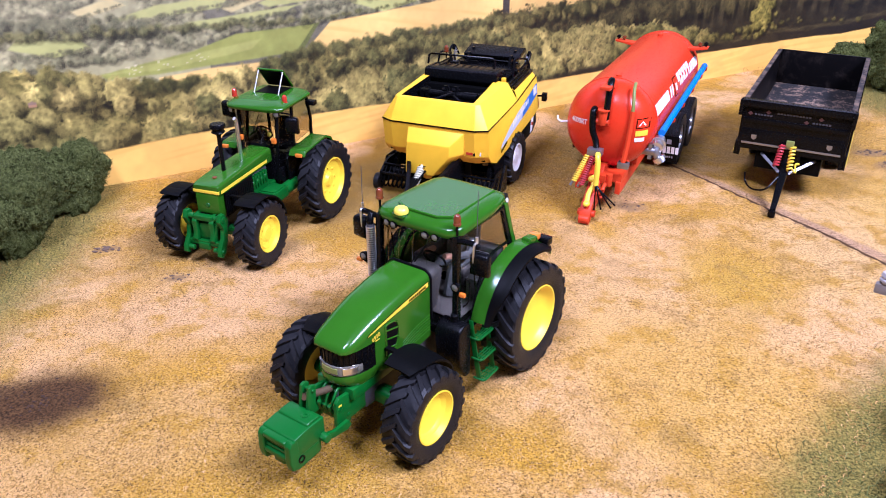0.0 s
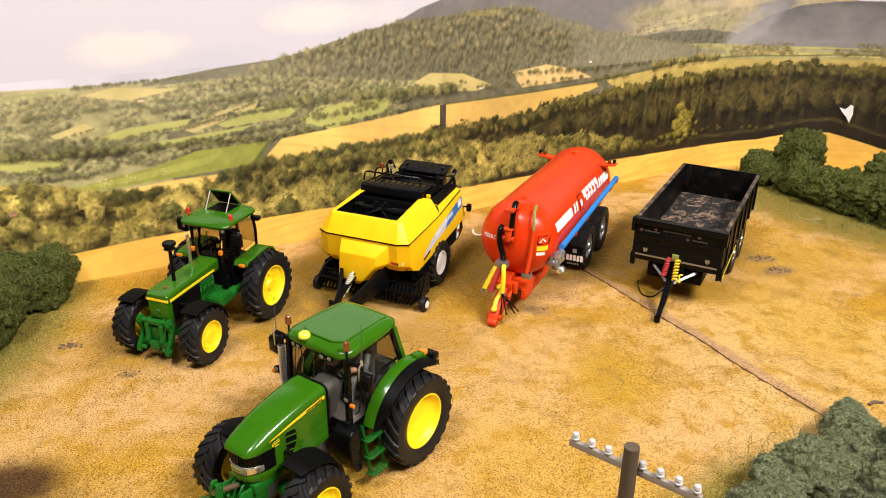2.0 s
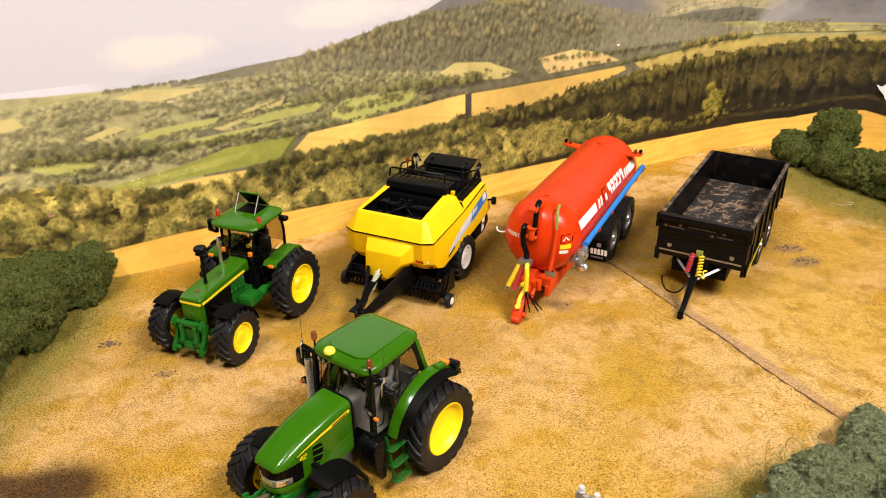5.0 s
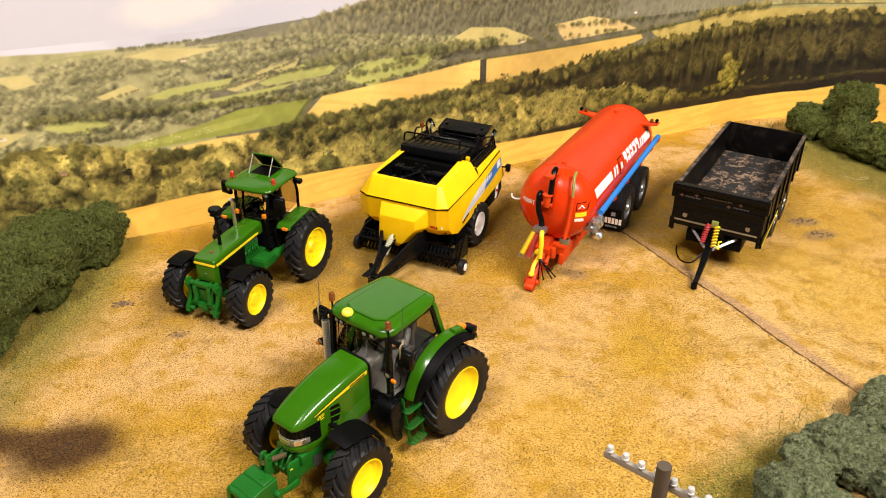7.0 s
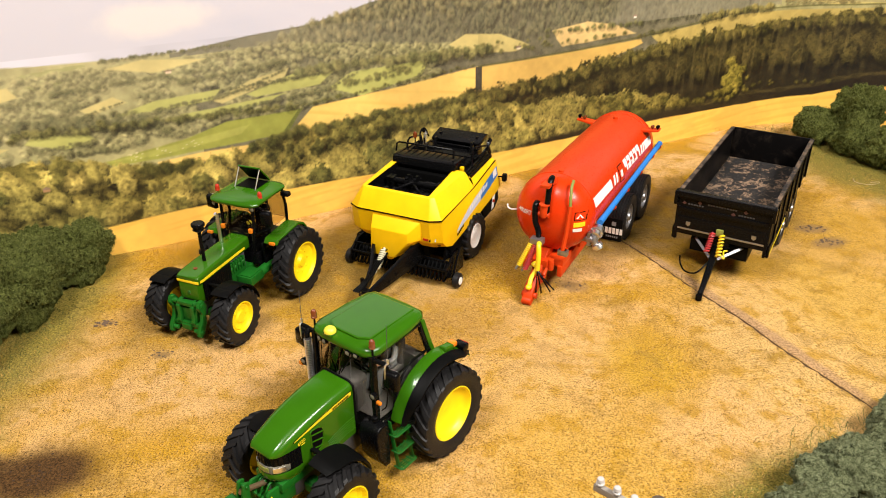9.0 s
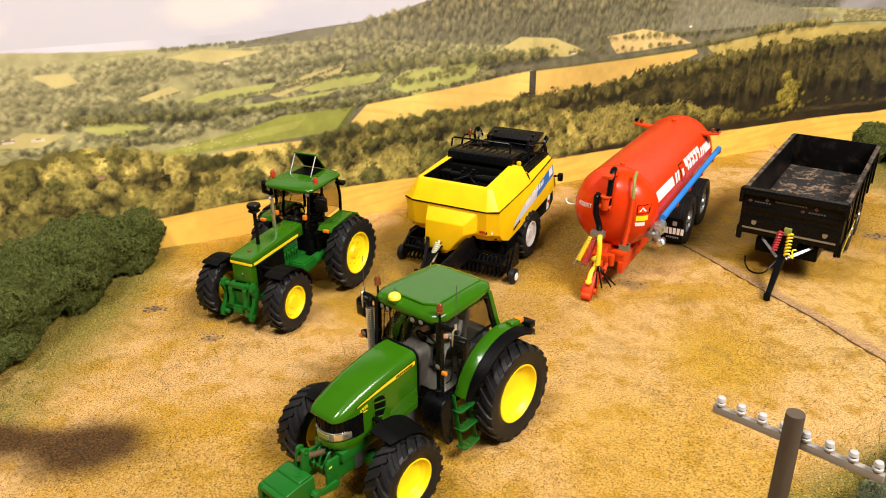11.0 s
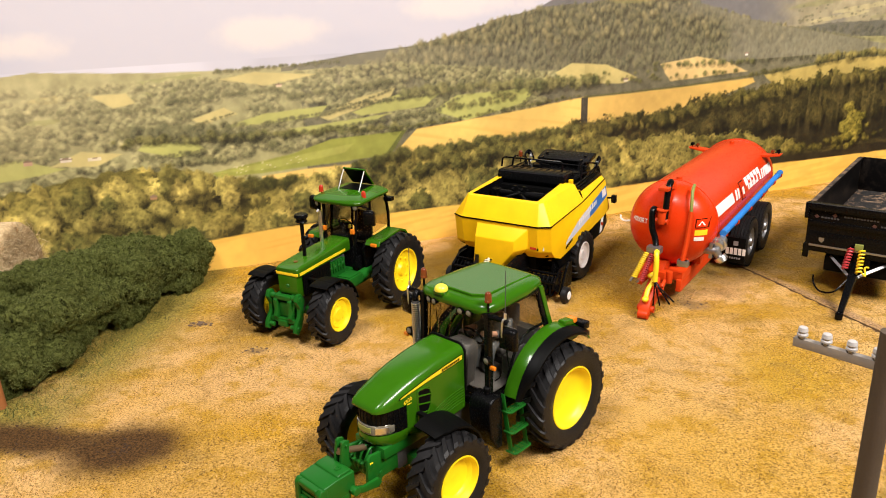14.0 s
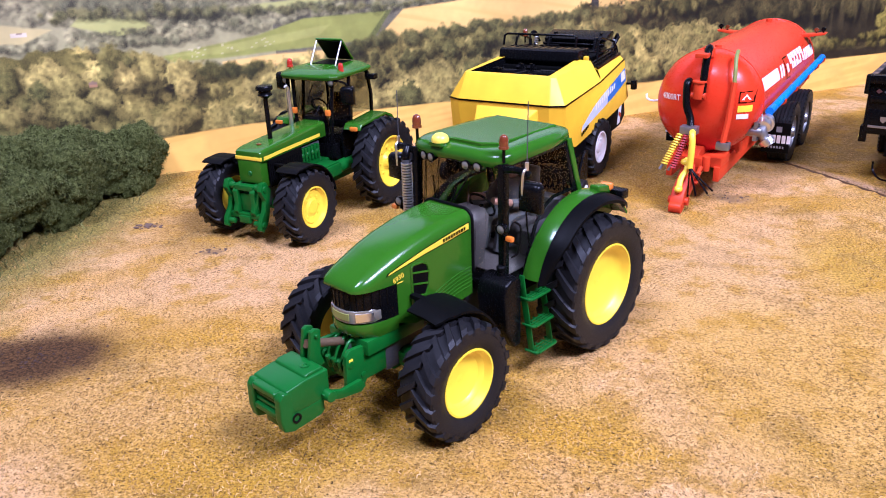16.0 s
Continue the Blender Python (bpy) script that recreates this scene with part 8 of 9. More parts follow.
tube(bm, curve_points([(-0.56, -0.03, 0.96), (-0.40, 0.03, 0.80), (-0.22, -0.02, 0.64), (-0.04, 0.0, 0.48)]), 0.06, 8)
ball(bm, (-0.02, 0.0, 0.48), 0.09, 1.2, 0.9, 0.8)
ball(bm, (-0.46, -0.03, 0.92), 0.10, 1, 1, 0.7)
part("shaft_guard", bm, COIL_YELLOW, T, "yellow plastic drive shaft guard")
block("bracket", T, (-0.72, -0.50, -0.22, 0.12, 1.46, 1.62), STEEL, "bare steel hose bracket", 0.02, m=Matrix.Translation((0, 0, 0)))
bm = B()
tube(bm, coil((-0.56, -0.20, 1.46), (-0.32, -0.42, 0.86), 0.055, 13), 0.020, 5)
part("coiled_hose", bm, COIL_YELLOW, T, "yellow coiled air line")
bm = B()
tube(bm, coil((-0.52, -0.06, 1.46), (-0.30, -0.24, 0.80), 0.055, 14), 0.020, 5)
part("coiled_hose", bm, COIL_RED, T, "red coiled air line")
bm = B()
tube(bm, curve_points([(-0.62, 0.02, 1.52), (-0.44, 0.06, 1.50), (-0.36, 0.10, 1.30), (-0.32, 0.10, 0.84)]), 0.065, 10)
part("yellow_sleeve", bm, COIL_YELLOW, T, "smooth yellow cable sleeve")
bm = B()
for k, (dx, dy, dz) in enumerate(((0.12, 0.05, 0.34), (0.18, 0.22, 0.40), (0.10, 0.42, 0.44), (0.06, 0.50, 0.50))):
    tube(bm, curve_points([(-0.32, 0.10, 0.88), (-0.26 + dx * 0.4, 0.12 + dy * 0.3, 0.74), (-0.22 + dx, 0.12 + dy, dz)]), 0.018, 6)
    ball(bm, (-0.22 + dx, 0.12 + dy, dz), 0.026, 1, 1, 1, 6, 4)
part("loose_cables", bm, BLACK, T, "loose black hydraulic tails")
for y in (-0.44, -0.26):
    bar("coupling", T, (-0.32 if y < -0.3 else -0.30, y, 0.86), (-0.27, y - 0.05, 0.76), 0.03, STEEL, seg=8)
# blue suction hose with its cradle and valve
bm = B()
p0, p1 = Vector((-1.88, 1.17, 1.76)), Vector((-7.75, 1.18, 1.98))
n = 150
path = [p0.lerp(p1, i / n) for i in range(n + 1)]
rings = []
for i, c in enumerate(path):
    r = 0.072 + 0.009 * (i % 2) if 8 < i < 142 else 0.085
    rings.append([(c.x, c.y + r * math.cos(2 * math.pi * k / 16), c.z + r * math.sin(2 * math.pi * k / 16)) for k in range(16)])
loft(bm, rings)
part("blue_hose", bm, BLUE, T, "ribbed blue suction hose", smooth=25)
for x in (-2.9, -4.1, -5.4, -6.7, -7.5):
    z = 1.76 + (-1.88 - x) / 5.87 * 0.22
    bm = B()
    tube(bm, [(x, 0.98, z - 0.12), (x, 1.18, z - 0.11), (x, 1.27, z - 0.04), (x, 1.28, z + 0.03)], 0.022, 6)
    part("hose_cradle", bm, RED_DULL, T)
bm = B()
cyl(bm, (-1.92, 1.15, 1.59), (-1.72, 1.15, 1.55), 0.13, 18)
cyl(bm, (-1.74, 1.15, 1.55), (-1.68, 1.15, 1.54), 0.18, 18)
cyl(bm, (-1.68, 1.15, 1.54), (-1.56, 1.15, 1.50), 0.14, 18)
valve = part("filling_valve", bm, CHROME, T, "bright metal filling valve", bevel=0.0)
bm = B()
tube(bm, curve_points([(-1.60, 1.14, 1.50), (-1.56, 1.14, 1.40), (-1.58, 1.18, 1.30), (-1.60, 1.22, 1.24)]), 0.095, 14)
part("elbow", bm, STEEL, valve)
bm = B()
cyl(bm, (-1.60, 1.21, 1.26), (-1.60, 1.27, 1.19), 0.15, 18)
cyl(bm, (-1.60, 1.27, 1.19), (-1.60, 1.30, 1.15), 0.11, 18)
part("coupling_ring", bm, CHROME, valve)
bm = B()
cyl(bm, (-1.60, 0.80, 1.40), (-1.56, 1.14, 1.40), 0.11, 14)
box(bm, -1.68, -1.48, 0.98, 1.06, 1.22, 1.60)
part("gate", bm, STEEL, valve, bevel=0.0)
for z in (1.26, 1.56):
    for x in (-1.64, -1.52):
        bar("bolt", valve, (x, 1.06, z), (x, 1.09, z), 0.022, DARK_GREY, seg=6)
bm = B()
tube(bm, [(-1.56, 1.10, 1.60), (-1.46, 1.12, 1.76), (-1.36, 1.14, 1.80)], 0.02, 6)
part("lever", bm, CHROME, valve)
bm = B()
tube(bm, curve_points([(-1.42, -0.98, 1.90), (-1.34, -1.10, 1.90), (-1.32, -1.20, 1.95), (-1.33, -1.22, 2.04)]), 0.022, 6)
part("hook", bm, WHITE, T, "small pale hook")
# lamps on wings at the back
for s in (1, -1):
    bm = B()
    prism(bm, [(s * 0.70, 2.56), (s * 1.30, 2.66), (s * 1.32, 2.71), (s * 0.70, 2.66)], -7.12, -6.82, "x")
    part("lamp_wing", bm, RED_DULL, T, "red lamp bracket", bevel=0.02)
    for k, mt in enumerate((AMBER, BLACK)):
        y, z = s * (1.08 + 0.16 * k), 2.67 + 0.02 * k
        bm = B()
        cyl(bm, (-6.95, y, z - 0.03), (-6.95, y, z + 0.06), 0.018, 8)
        lamp = part("marker_lamp", bm, BLACK, T, "small marker lamp on a stalk")
        bm = B()
        cyl(bm, (-7.0, y, z + 0.10), (-6.90, y, z + 0.10), 0.055, 12)
        part("lens", bm, mt, lamp, bevel=0.012)
bm = B()
cyl(bm, (-6.6, 0, TZ + TR - 0.02), (-6.6, 0, TZ + TR + 0.06), 0.07, 12)
part("lifting_eye", bm, RED_DULL, T)
bm = B()
cyl(bm, (-1.9, 0.02, TZ + TR - 0.02), (-1.9, 0.02, TZ + TR + 0.05), 0.07, 12)
part("lifting_eye", bm, RED_DULL, T)
# axles, wheels, mudguard and flap
for x in (-4.75, -6.35):
    for s in (1, -1):
        road_wheel(T, x, s * 1.0, 0.70, 0.48, 0.37, STEEL, s, "grey steel wheel rim")
    bar("axle", T, (x, -0.95, 0.66), (x, 0.95, 0.66), 0.1, RED_DULL)
for s in (1, -1):
    bm = B()
    prism(bm, [(-3.2, 0.80), (-3.6, 1.50), (-7.2, 1.50), (-7.5, 0.85)], s * 0.66, s * 0.72)
    part("wheel_panel", bm, RED_DULL, T, "red panel behind the wheels", bevel=0.01)
    bm = B()
    box(bm, -3.42, -3.38, min(s * 0.80, s * 1.38), max(s * 0.80, s * 1.38), 0.52, 1.20)
    flap = part("mud_flap", bm, BLACK_MATT, T, "black mud flap with white lettering shapes", bevel=0.01)
    for i in range(5):
        y = s * 0.90 + s * i * 0.105
        block("lettering", flap, (-3.378, -3.372, min(y, y + s * 0.078), max(y, y + s * 0.078), 0.74, 0.92), WHITE, bevel=0)
    for i in range(6):
        y = s * 0.94 + s * i * 0.06
        block("lettering", flap, (-3.378, -3.372, min(y, y + s * 0.035), max(y, y + s * 0.035), 0.62, 0.67), GREY, bevel=0)
    block("emblem", flap, (-3.378, -3.372, min(s * 1.08, s * 1.20), max(s * 1.08, s * 1.20), 0.99, 1.11), GREY, bevel=0)
# ---- the black dump trailer ----
T = thing("dump_trailer", 7.50, 16.50, -117.9, "matt black model dump trailer with a worn dirty load floor", "trailer")
F, Rr, W2, ZB, ZT = -1.42, -7.20, 1.22, 1.32, 2.28
DIRTY, nt_, b_ = nodes_of("dusty_black_steel")
v_ = coords(nt_)
c_ = mix(nt_, ramp(nt_, noise_of(nt_, v_, 2.2, 6, 0.7, 0.6), [(0.52, (0, 0, 0)), (0.80, (0.6, 0.6, 0.6))]), (0.003, 0.0026, 0.0026), (0.05, 0.037, 0.028))
nt_.links.new(c_, b_.inputs["Base Color"])
b_.inputs["Roughness"].default_value = 0.45
b_.inputs["Specular IOR Level"].default_value = 0.1
bump(nt_, noise_of(nt_, v_, 12, 4, 0.7), 0.3, 0.02, b_)
LOAD, nt_, b_ = nodes_of("worn_load_floor")
v_ = coords(nt_)
flake_ = noise_of(nt_, v_, 3.4, 8, 0.8, 0.5)
c_ = mix(nt_, ramp(nt_, flake_, [(0.525, (0, 0, 0)), (0.55, (1, 1, 1))]), (0.006, 0.005, 0.004), (0.24, 0.155, 0.095))
c_ = mix(nt_, ramp(nt_, noise_of(nt_, v_, 9, 5, 0.7), [(0.52, (0, 0, 0)), (0.6, (0.9, 0.9, 0.9))]), c_, (0.022, 0.018, 0.017))
nt_.links.new(c_, b_.inputs["Base Color"])
b_.inputs["Roughness"].default_value = 0.8
bump(nt_, flake_, 0.5, 0.03, b_)
WORN, nt_, b_ = nodes_of("worn_black_rail")
v_ = coords(nt_)
c_ = mix(nt_, ramp(nt_, noise_of(nt_, v_, 2.6, 6, 0.75, 0.6), [(0.47, (0, 0, 0)), (0.60, (1, 1, 1))]), (0.006, 0.005, 0.005), (0.16, 0.105, 0.065))
nt_.links.new(c_, b_.inputs["Base Color"])
b_.inputs["Roughness"].default_value = 0.65
bump(nt_, noise_of(nt_, v_, 20, 4, 0.7), 0.3, 0.02, b_)
bm = B()
box(bm, Rr, F, -W2 + 0.08, W2 - 0.08, ZB - 0.08, ZB)
part("load_floor", bm, LOAD, T, "flaking grey-brown load floor", bevel=0.005)
for s in (1, -1):
    bm = B()
    prism(bm, [(F, ZB - 0.10), (F, ZT), (Rr, ZT), (Rr - 0.02, ZT - 0.02), (Rr, ZB - 0.10)], s * (W2 - 0.07), s * W2)
    box(bm, Rr, F, min(s * (W2 - 0.10), s * (W2 + 0.03)), max(s * (W2 - 0.10), s * (W2 + 0.03)), ZT - 0.04, ZT + 0.03)
    side_wall = part("side_wall", bm, DIRTY, T, "scuffed black side wall", bevel=0.012)
    for i in range(6):
        x = F - 0.55 - i * 0.95
        block("rib", side_wall, (x - 0.06, x + 0.06, min(s * W2, s * (W2 + 0.05)), max(s * W2, s * (W2 + 0.05)), ZB - 0.05, ZT - 0.04), BLACK, bevel=0.01)
    bm = B()
    box(bm, Rr + 0.05, F - 0.15, min(s * (W2 - 0.09), s * (W2 + 0.02)), max(s * (W2 - 0.09), s * (W2 + 0.02)), ZT + 0.03, ZT + 0.042)
    part("top_rail", bm, WORN, side_wall, "black rail worn brown along its top", bevel=0.004)
    prism_bm = B()
    prism(prism_bm, [(F - 0.02, 0.90), (F - 0.10, 0.90), (F - 2.2, 1.24), (F - 0.02, 1.24)], s * (W2 - 0.02), s * (W2 + 0.05))
    part("side_skirt", prism_bm, BLACK, T, "black side skirt", bevel=0.01)
    strip(T, "reflector_line", [(F - 0.05, s * (W2 + 0.055), 1.02), (F - 1.9, s * (W2 + 0.055), 1.30)], [(F - 0.05, s * (W2 + 0.055), 0.985), (F - 1.9, s * (W2 + 0.055), 1.265)], STRIPE, 0.012, (0, s, 0), "yellow reflective line")
bm = B()
box(bm, Rr - 0.04, Rr + 0.03, -W2, W2, ZB - 0.1, ZT + 0.04)
part("tailboard", bm, DIRTY, T, "black tailboard", bevel=0.015)
bm = B()
box(bm, F - 0.05, F + 0.03, -W2, W2, ZB - 0.05, ZT - 0.02)
box(bm, F - 0.12, F + 0.10, -W2 - 0.05, W2 + 0.05, ZT - 0.12, ZT + 0.05)
box(bm, F - 0.05, F + 0.12, -W2 - 0.07, -W2 + 0.02, ZT - 0.34, ZT + 0.05)
box(bm, F - 0.05, F + 0.12, W2 - 0.02, W2 + 0.07, ZT - 0.34, ZT + 0.05)
box(bm, F - 0.02, F + 0.07, -W2 + 0.05, W2 - 0.05, 1.78, 1.90)
hb = part("headboard", bm, BLACK, T, "black headboard with a folded top rail", bevel=0.02)
bm = B()
box(bm, F - 0.04, F + 0.05, -W2 + 0.06, W2 - 0.06, 1.10, 1.62)
prism(bm, [(-W2 + 0.02, 0.92), (-W2 + 0.10, 0.92), (-W2 + 0.10, 1.5), (-W2 + 0.02, 1.5)], F - 0.06, F + 0.06, "x")
prism(bm, [(W2 - 0.10, 0.92), (W2 - 0.02, 0.92), (W2 - 0.02, 1.5), (W2 - 0.10, 1.5)], F - 0.06, F + 0.06, "x")
front = part("front_panel", bm, BLACK, T, "black lower front panel", bevel=0.015)
block("trim_line", front, (F + 0.052, F + 0.064, -W2 + 0.10, W2 - 0.10, 1.24, 1.29), STEEL, "grey trim line", 0.004)
for y in (-0.85, 0.85):
    bm = B()
    prism(bm, [(y - 0.06, 1.48), (y + 0.06, 1.48), (y + 0.06, 1.40), (y, 1.35), (y - 0.06, 1.40)], F + 0.051, F + 0.060, "x")
    part("crest", bm, STEEL, front, "small grey crest")
for y, z in ((-1.02, 2.0), (0.25, 1.94), (0.55, 2.06), (-0.62, 2.07)):
    bm = B()
    prism(bm, [(y - 0.06, z), (y, z - 0.05), (y + 0.06, z), (y, z + 0.05)], F + 0.031, F + 0.038, "x")
    part("diamond", bm, DIM_RED, hb, "small dull red diamond mark")
for y0, y1, z in ((-0.92, -0.50, 1.99), (0.38, 0.85, 1.95), (-0.42, 0.35, 2.07)):
    n = int((y1 - y0) / 0.07)
    for i in range(n):
        y = y0 + i * 0.07
        block("lettering", hb, (F + 0.031, F + 0.036, y, y + 0.05, z - 0.02, z + 0.02), DARK_GREY, bevel=0)
# drawbar
bm = B()
loft(bm, [[(x, y, z) for y, z in ((-h, zc - h), (h, zc - h), (h, zc + h), (-h, zc + h))] for x, h, zc in ((-1.6, 0.12, 0.98), (-0.9, 0.09, 0.66), (-0.05, 0.06, 0.14))])
cyl(bm, (0.02, 0, 0.03), (0.02, 0, 0.18), 0.085, 16)
box(bm, -1.62, -1.38, -0.28, 0.28, 0.82, 1.12)
part("drawbar", bm, BLACK, T, "black drawbar with a ring hitch", bevel=0.012)
for s in (1, -1):
    bm = B()
    tube(bm, [(-1.05, s * 0.10, 0.74), (-1.52, s * 0.62, 1.0)], 0.045, 4)
    part("drawbar_stay", bm, STEEL, T, "grey drawbar stay")
bm = B()
tube(bm, coil((-1.30, -0.16, 1.36), (-1.02, -0.20, 0.90), 0.06, 8), 0.024, 5)
part("coiled_hose", bm, COIL_RED, T, "red coiled air line")
bm = B()
tube(bm, coil((-1.30, 0.08, 1.36), (-0.98, 0.12, 0.86), 0.06, 7), 0.024, 5)
tube(bm, curve_points([(-1.02, 0.14, 0.92), (-1.05, 0.26, 0.80), (-1.1, 0.22, 0.98), (-1.14, 0.30, 1.0)]), 0.022, 5)
part("coiled_hose", bm, COIL_YELLOW, T, "yellow coiled air line")
bm = B()
box(bm, -1.42, -1.30, -0.09, 0.09, 1.30, 1.46)
part("hose_bracket", bm, OLIVE, T, bevel=0.01)
bm = B()
tube(bm, curve_points([(-0.85, -0.08, 0.70), (-0.65, -0.30, 0.42), (-0.78, -0.62, 0.32), (-0.98, -0.82, 0.42), (-1.02, -0.86, 0.62)]), 0.022, 6)
part("loose_hose", bm, BLACK, T, "loose black hose loop")
bm = B()
for s in (1, -1):
    box(bm, Rr + 0.1, F - 0.05, min(s * 0.42, s * 0.56), max(s * 0.42, s * 0.56), 0.86, 1.23)
box(bm, -2.6, -1.5, -0.75, 0.75, 0.62, 1.0)
for x in (-2.5, -3.6, -5.6, -6.8):
    box(bm, x - 0.08, x + 0.08, -1.0, 1.0, 1.10, 1.235)
part("chassis", bm, BLACK_MATT, T, "black chassis", bevel=0.01)
for x in (-4.35, -5.65):
    for s in (1, -1):
        road_wheel(T, x, s * 0.98, 0.60, 0.42, 0.33, STEEL, s, "grey steel wheel rim")
    bar("axle", T, (x, -0.95, 0.60), (x, 0.95, 0.60), 0.09, BLACK)
for s in (1, -1):
    bm = B()
    prism(bm, [(-3.5, 1.05), (-3.75, 1.25), (-6.3, 1.25), (-6.55, 1.05), (-6.51, 1.03), (-6.27, 1.215), (-3.78, 1.215), (-3.54, 1.03)], s * 0.72, s * 1.22)
    part("mudguard", bm, BLACK_MATT, T, "black tandem mudguard", bevel=0.008)

# ---- small things ----
WOODPOLE = paint("weathered_pole", (0.065, 0.046, 0.029), 0.8, dust=0.5, dust_colour=(0.10, 0.07, 0.04), grain=0.4)
T = thing("telegraph_pole", 3.74, 4.40, 0, "weathered wooden telegraph pole with a white-insulated cross-arm", "telegraph pole")
bm = B()
tube(bm, [(0, 0, -0.05), (0, 0, 2.5), (0, 0, 5.26)], 0.105, 14, r2=0.078)
part("pole", bm, WOODPOLE, T)
ad = Vector((0.80, -0.60, 0)).normalized()
bm = B()
am = Matrix.Translation((0, 0, 4.92)) @ Matrix.Rotation(math.atan2(ad.y, ad.x), 4, "Z") @ Matrix.Translation((0, 0.10, 0))
box(bm, -0.72, 0.72, -0.03, 0.03, -0.04, 0.04, am)
arm = part("cross_arm", bm, paint("grey_arm", (0.26, 0.23, 0.20), 0.7, dust=0.3), T, "pale grey cross-arm", bevel=0.01)
for i in range(8):
    x = -0.66 + 0.1886 * i
    bm = B()
    lathe(bm, [(0, 0.04), (0.025, 0.04), (0.025, 0.06), (0.045, 0.065), (0.045, 0.08), (0.03, 0.09), (0.042, 0.105), (0.034, 0.135), (0, 0.145)], 10, "z", am @ Matrix.Translation((x, 0, 0)))
    part("insulator", bm, paint("porcelain", (0.42, 0.40, 0.39), 0.35) if i == 0 else bpy.data.materials["porcelain"], arm, "white insulator")

POST = paint("stained_wood", (0.33, 0.115, 0.03), 0.6, dust=0.4, dust_colour=(0.16, 0.05, 0.015), grain=0.3)
T = thing("fence_post", -9.76, 10.62, 0, "short round brown-stained wooden fence post", "post")
bm = B()
tube(bm, [(0, 0, -0.02), (-0.02, 0, 0.6), (-0.03, 0.0, 1.18)], 0.115, 14)
part("shaft", bm, POST, T)
bm = B()
lathe(bm, [(0, 0.0), (0.112, 0.0), (0.108, 0.012), (0, 0.016)], 14, "z")
part("cut_top", bm, paint("cut_wood", (0.45, 0.30, 0.15), 0.7), T, "pale cut top", m=at(-0.03, 0, 1.18))

# round straw bale beyond the hedge
STRAWBALE, nt_, b_ = nodes_of("baled_straw")
v_ = coords(nt_, 1, (0.6, 3, 3))
f_ = noise_of(nt_, v_, 5, 6, 0.8, 0.5)
nt_.links.new(ramp(nt_, f_, [(0.3, (0.20, 0.12, 0.05)), (0.5, (0.52, 0.38, 0.20)), (0.75, (0.76, 0.62, 0.40))]), b_.inputs["Base Color"])
b_.inputs["Roughness"].default_value = 0.9
bump(nt_, f_, 0.8, 0.05, b_)
BALE_STRAW = island_stuff("loose_bale_straw", [(0.0, (0.34, 0.22, 0.10)), (0.4, (0.60, 0.43, 0.23)), (1.0, (0.85, 0.70, 0.45))])
for bx, by, turn in ((-12.85, 14.45, 12), ):
    T = thing("straw_bale", bx, by, turn, "round pale straw bale with a loose shaggy end", "bale")
    bm = B()
    rings = []
    for x, r in ((-0.9, 0.2), (-0.9, 1.18), (-0.86, 1.26), (0, 1.28), (0.80, 1.26), (0.90, 1.14), (0.88, 0.7), (0.93, 0.2)):
        rings.append([(x + 0.03 * noise.noise((x, k * 0.8, 1)), r * math.cos(2 * math.pi * k / 40) * (1 + 0.02 * noise.noise((k * 0.9, x * 4, 0))), 1.28 + r * math.sin(2 * math.pi * k / 40)) for k in range(40)])
    loft(bm, rings)
    part("roll", bm, STRAWBALE, T, smooth=50)
    bm = B()
    rr = random.Random(8)
    for _ in range(2200):
        a, r = rr.uniform(0, 6.283), 1.24 * math.sqrt(rr.random())
        c = Vector((0.90, r * math.cos(a), 1.28 + r * math.sin(a)))
        d = Vector((rr.uniform(0.05, 0.5), rr.gauss(0, 1) - math.sin(a), rr.gauss(0, 1) + math.cos(a))).normalized() * rr.uniform(0.12, 0.4)
        w = d.cross(Vector((1, rr.random(), 0))).normalized() * 0.008
        add(bm, [tuple(c - w), tuple(c + w), tuple(c + d)], [(0, 1, 2)])
    part("loose_straw", bm, BALE_STRAW, T, smooth=0, kind="stuff")

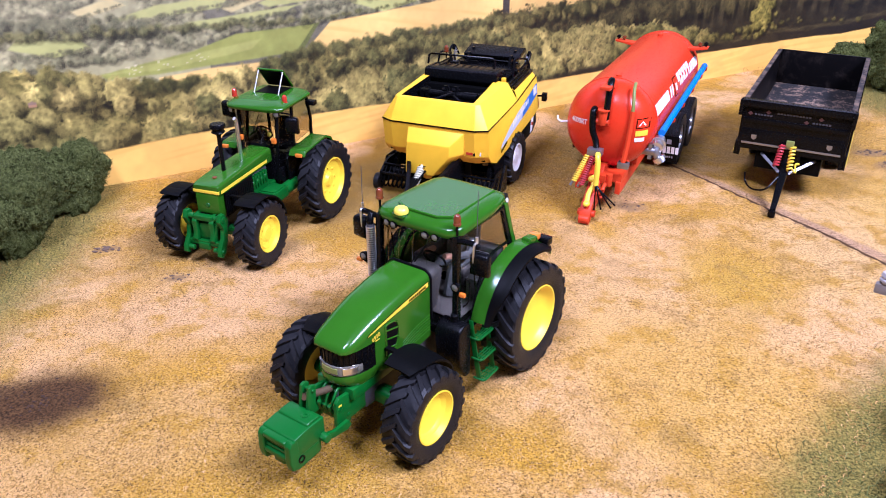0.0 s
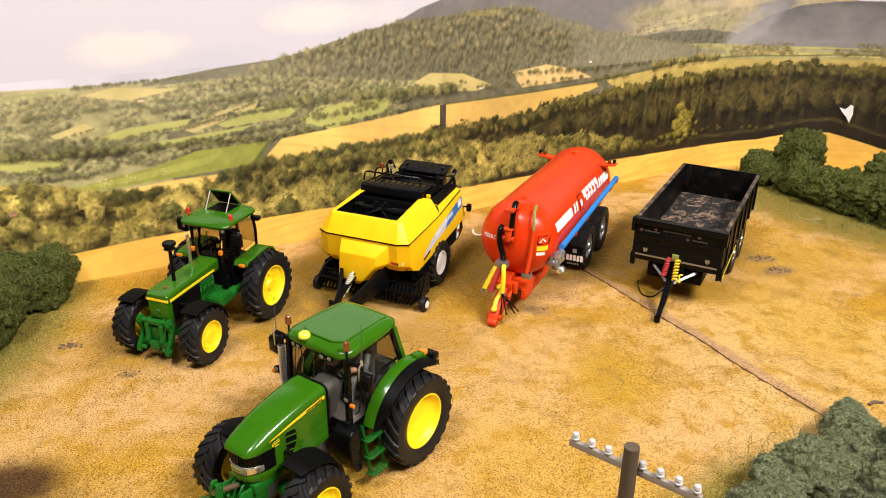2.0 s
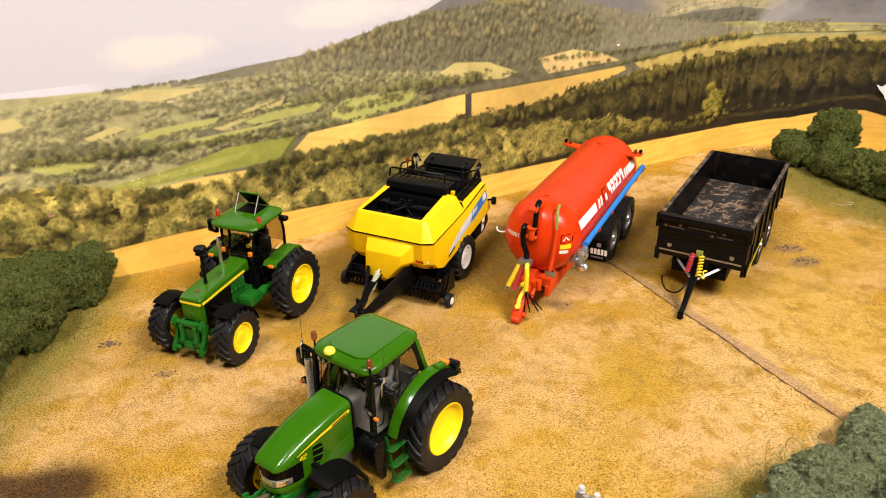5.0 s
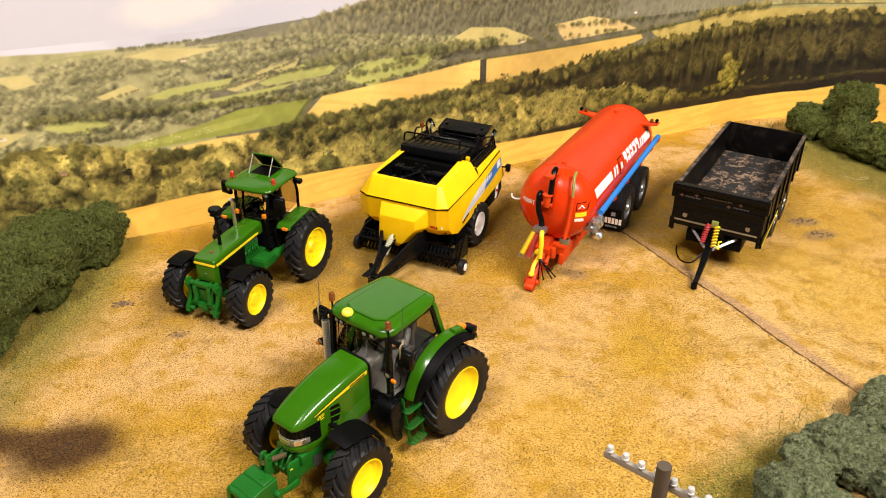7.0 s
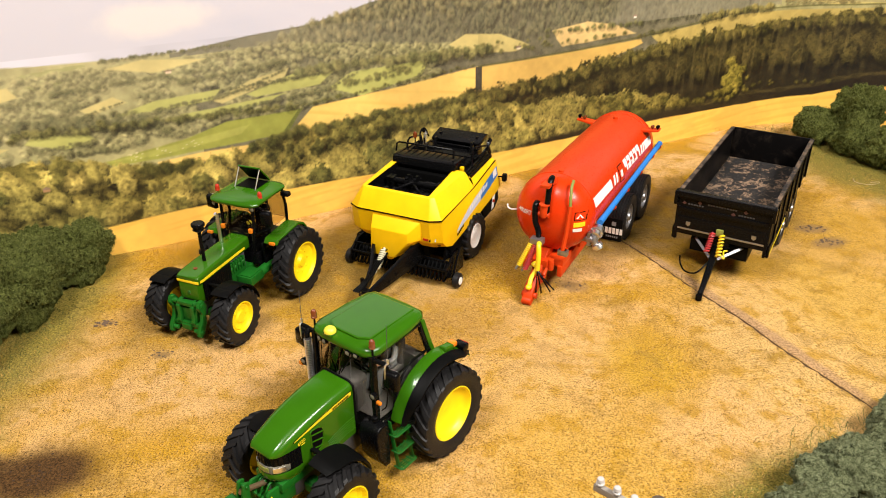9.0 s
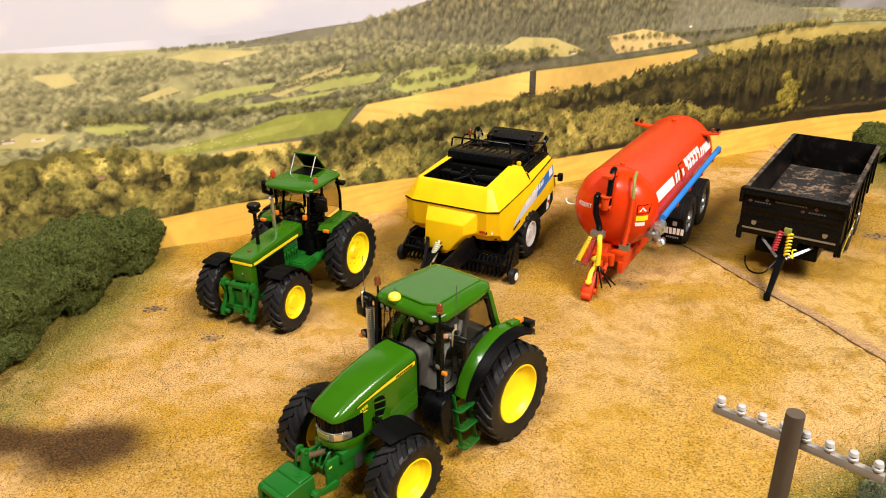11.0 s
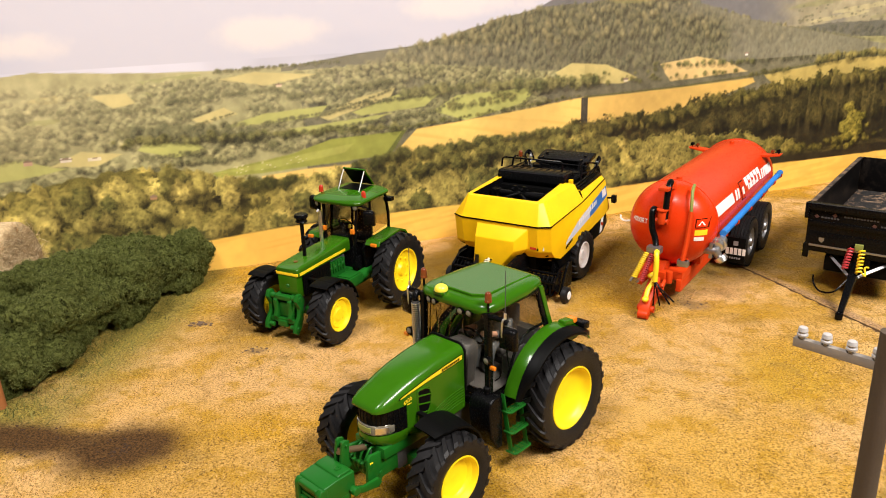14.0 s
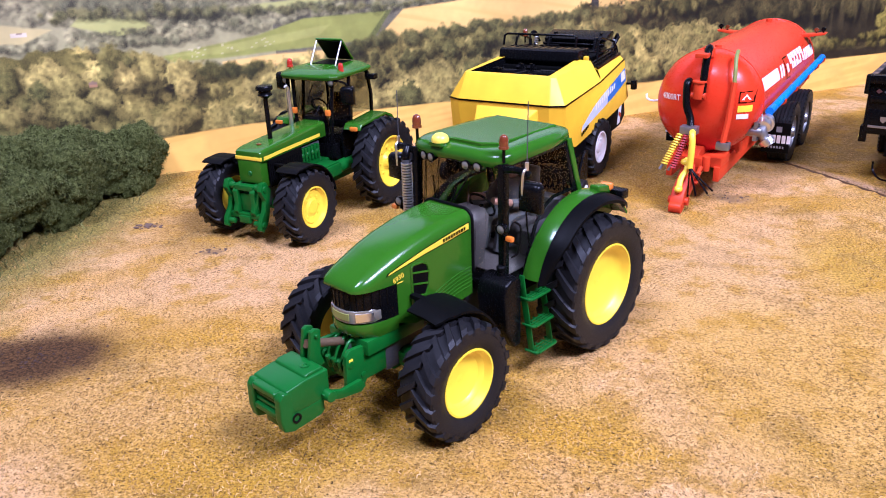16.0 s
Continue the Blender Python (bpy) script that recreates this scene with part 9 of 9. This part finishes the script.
# crumbs, twigs and clods on the mat
CLOD = paint("earth_clod", (0.12, 0.075, 0.045), 0.95, dust=0.5, dust_colour=(0.25, 0.17, 0.10), grain=0.4)
rr = random.Random(14)


def heap(name, x, y, count, spread, size, label, material=CLOD):
    bm = B()
    for _ in range(count):
        dx, dy, s = rr.gauss(0, spread), rr.gauss(0, spread * 0.6), size * rr.uniform(0.4, 1.3)
        ball(bm, (dx, dy, ground_height(x + dx, y + dy) + s * 0.4), s, rr.uniform(0.8, 1.8), 1, 0.6, 6, 4)
    return tagged(part(name, bm, material, m=at(x, y, 0), smooth=0), label, "crumbs", "crumb heaps", kind="stuff")


heap("earth_crumbs", 12.0, 19.85, 34, 0.24, 0.028, "small heap of dark earth crumbs")
heap("earth_crumbs", 11.8, 20.75, 26, 0.22, 0.026, "small heap of dark earth crumbs")
heap("earth_crumbs", -5.6, 13.55, 20, 0.15, 0.026, "scattered dark earth crumbs")
heap("earth_crumbs", -7.55, 14.85, 28, 0.12, 0.032, "scattered dark earth crumbs")
heap("earth_crumbs", 4.3, 17.1, 26, 0.24, 0.02, "scattered dark earth crumbs")
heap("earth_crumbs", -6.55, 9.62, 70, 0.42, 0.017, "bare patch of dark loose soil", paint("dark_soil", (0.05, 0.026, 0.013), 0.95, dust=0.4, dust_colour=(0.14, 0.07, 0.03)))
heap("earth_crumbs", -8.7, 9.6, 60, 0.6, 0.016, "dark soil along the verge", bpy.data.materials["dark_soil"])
for x, y, a in ((11.5, 12.8, 20), (12.4, 12.9, -10)):
    bm = B()
    tube(bm, curve_points([(-0.18, 0, 0.05), (0.0, 0.03, 0.07), (0.2, -0.02, 0.04)]), 0.04, 6)
    tagged(part("twig", bm, CLOD, m=at(x, y, 0, 0, 0, a)), "short brown twig lying on the mat", "twig", "loose twigs")
bm = B()
tube(bm, curve_points([(-0.3, 0.35, 0.02), (-0.38, 0.0, 0.03), (-0.1, -0.22, 0.03), (0.3, -0.18, 0.04), (0.42, 0.02, 0.02), (0.1, -0.05, 0.03)]), 0.009, 5)
tagged(part("straw_wisp", bm, STRAWBALE, m=at(14.9, 24.4, 0)), "pale curled wisp of straw on the verge", "straw")
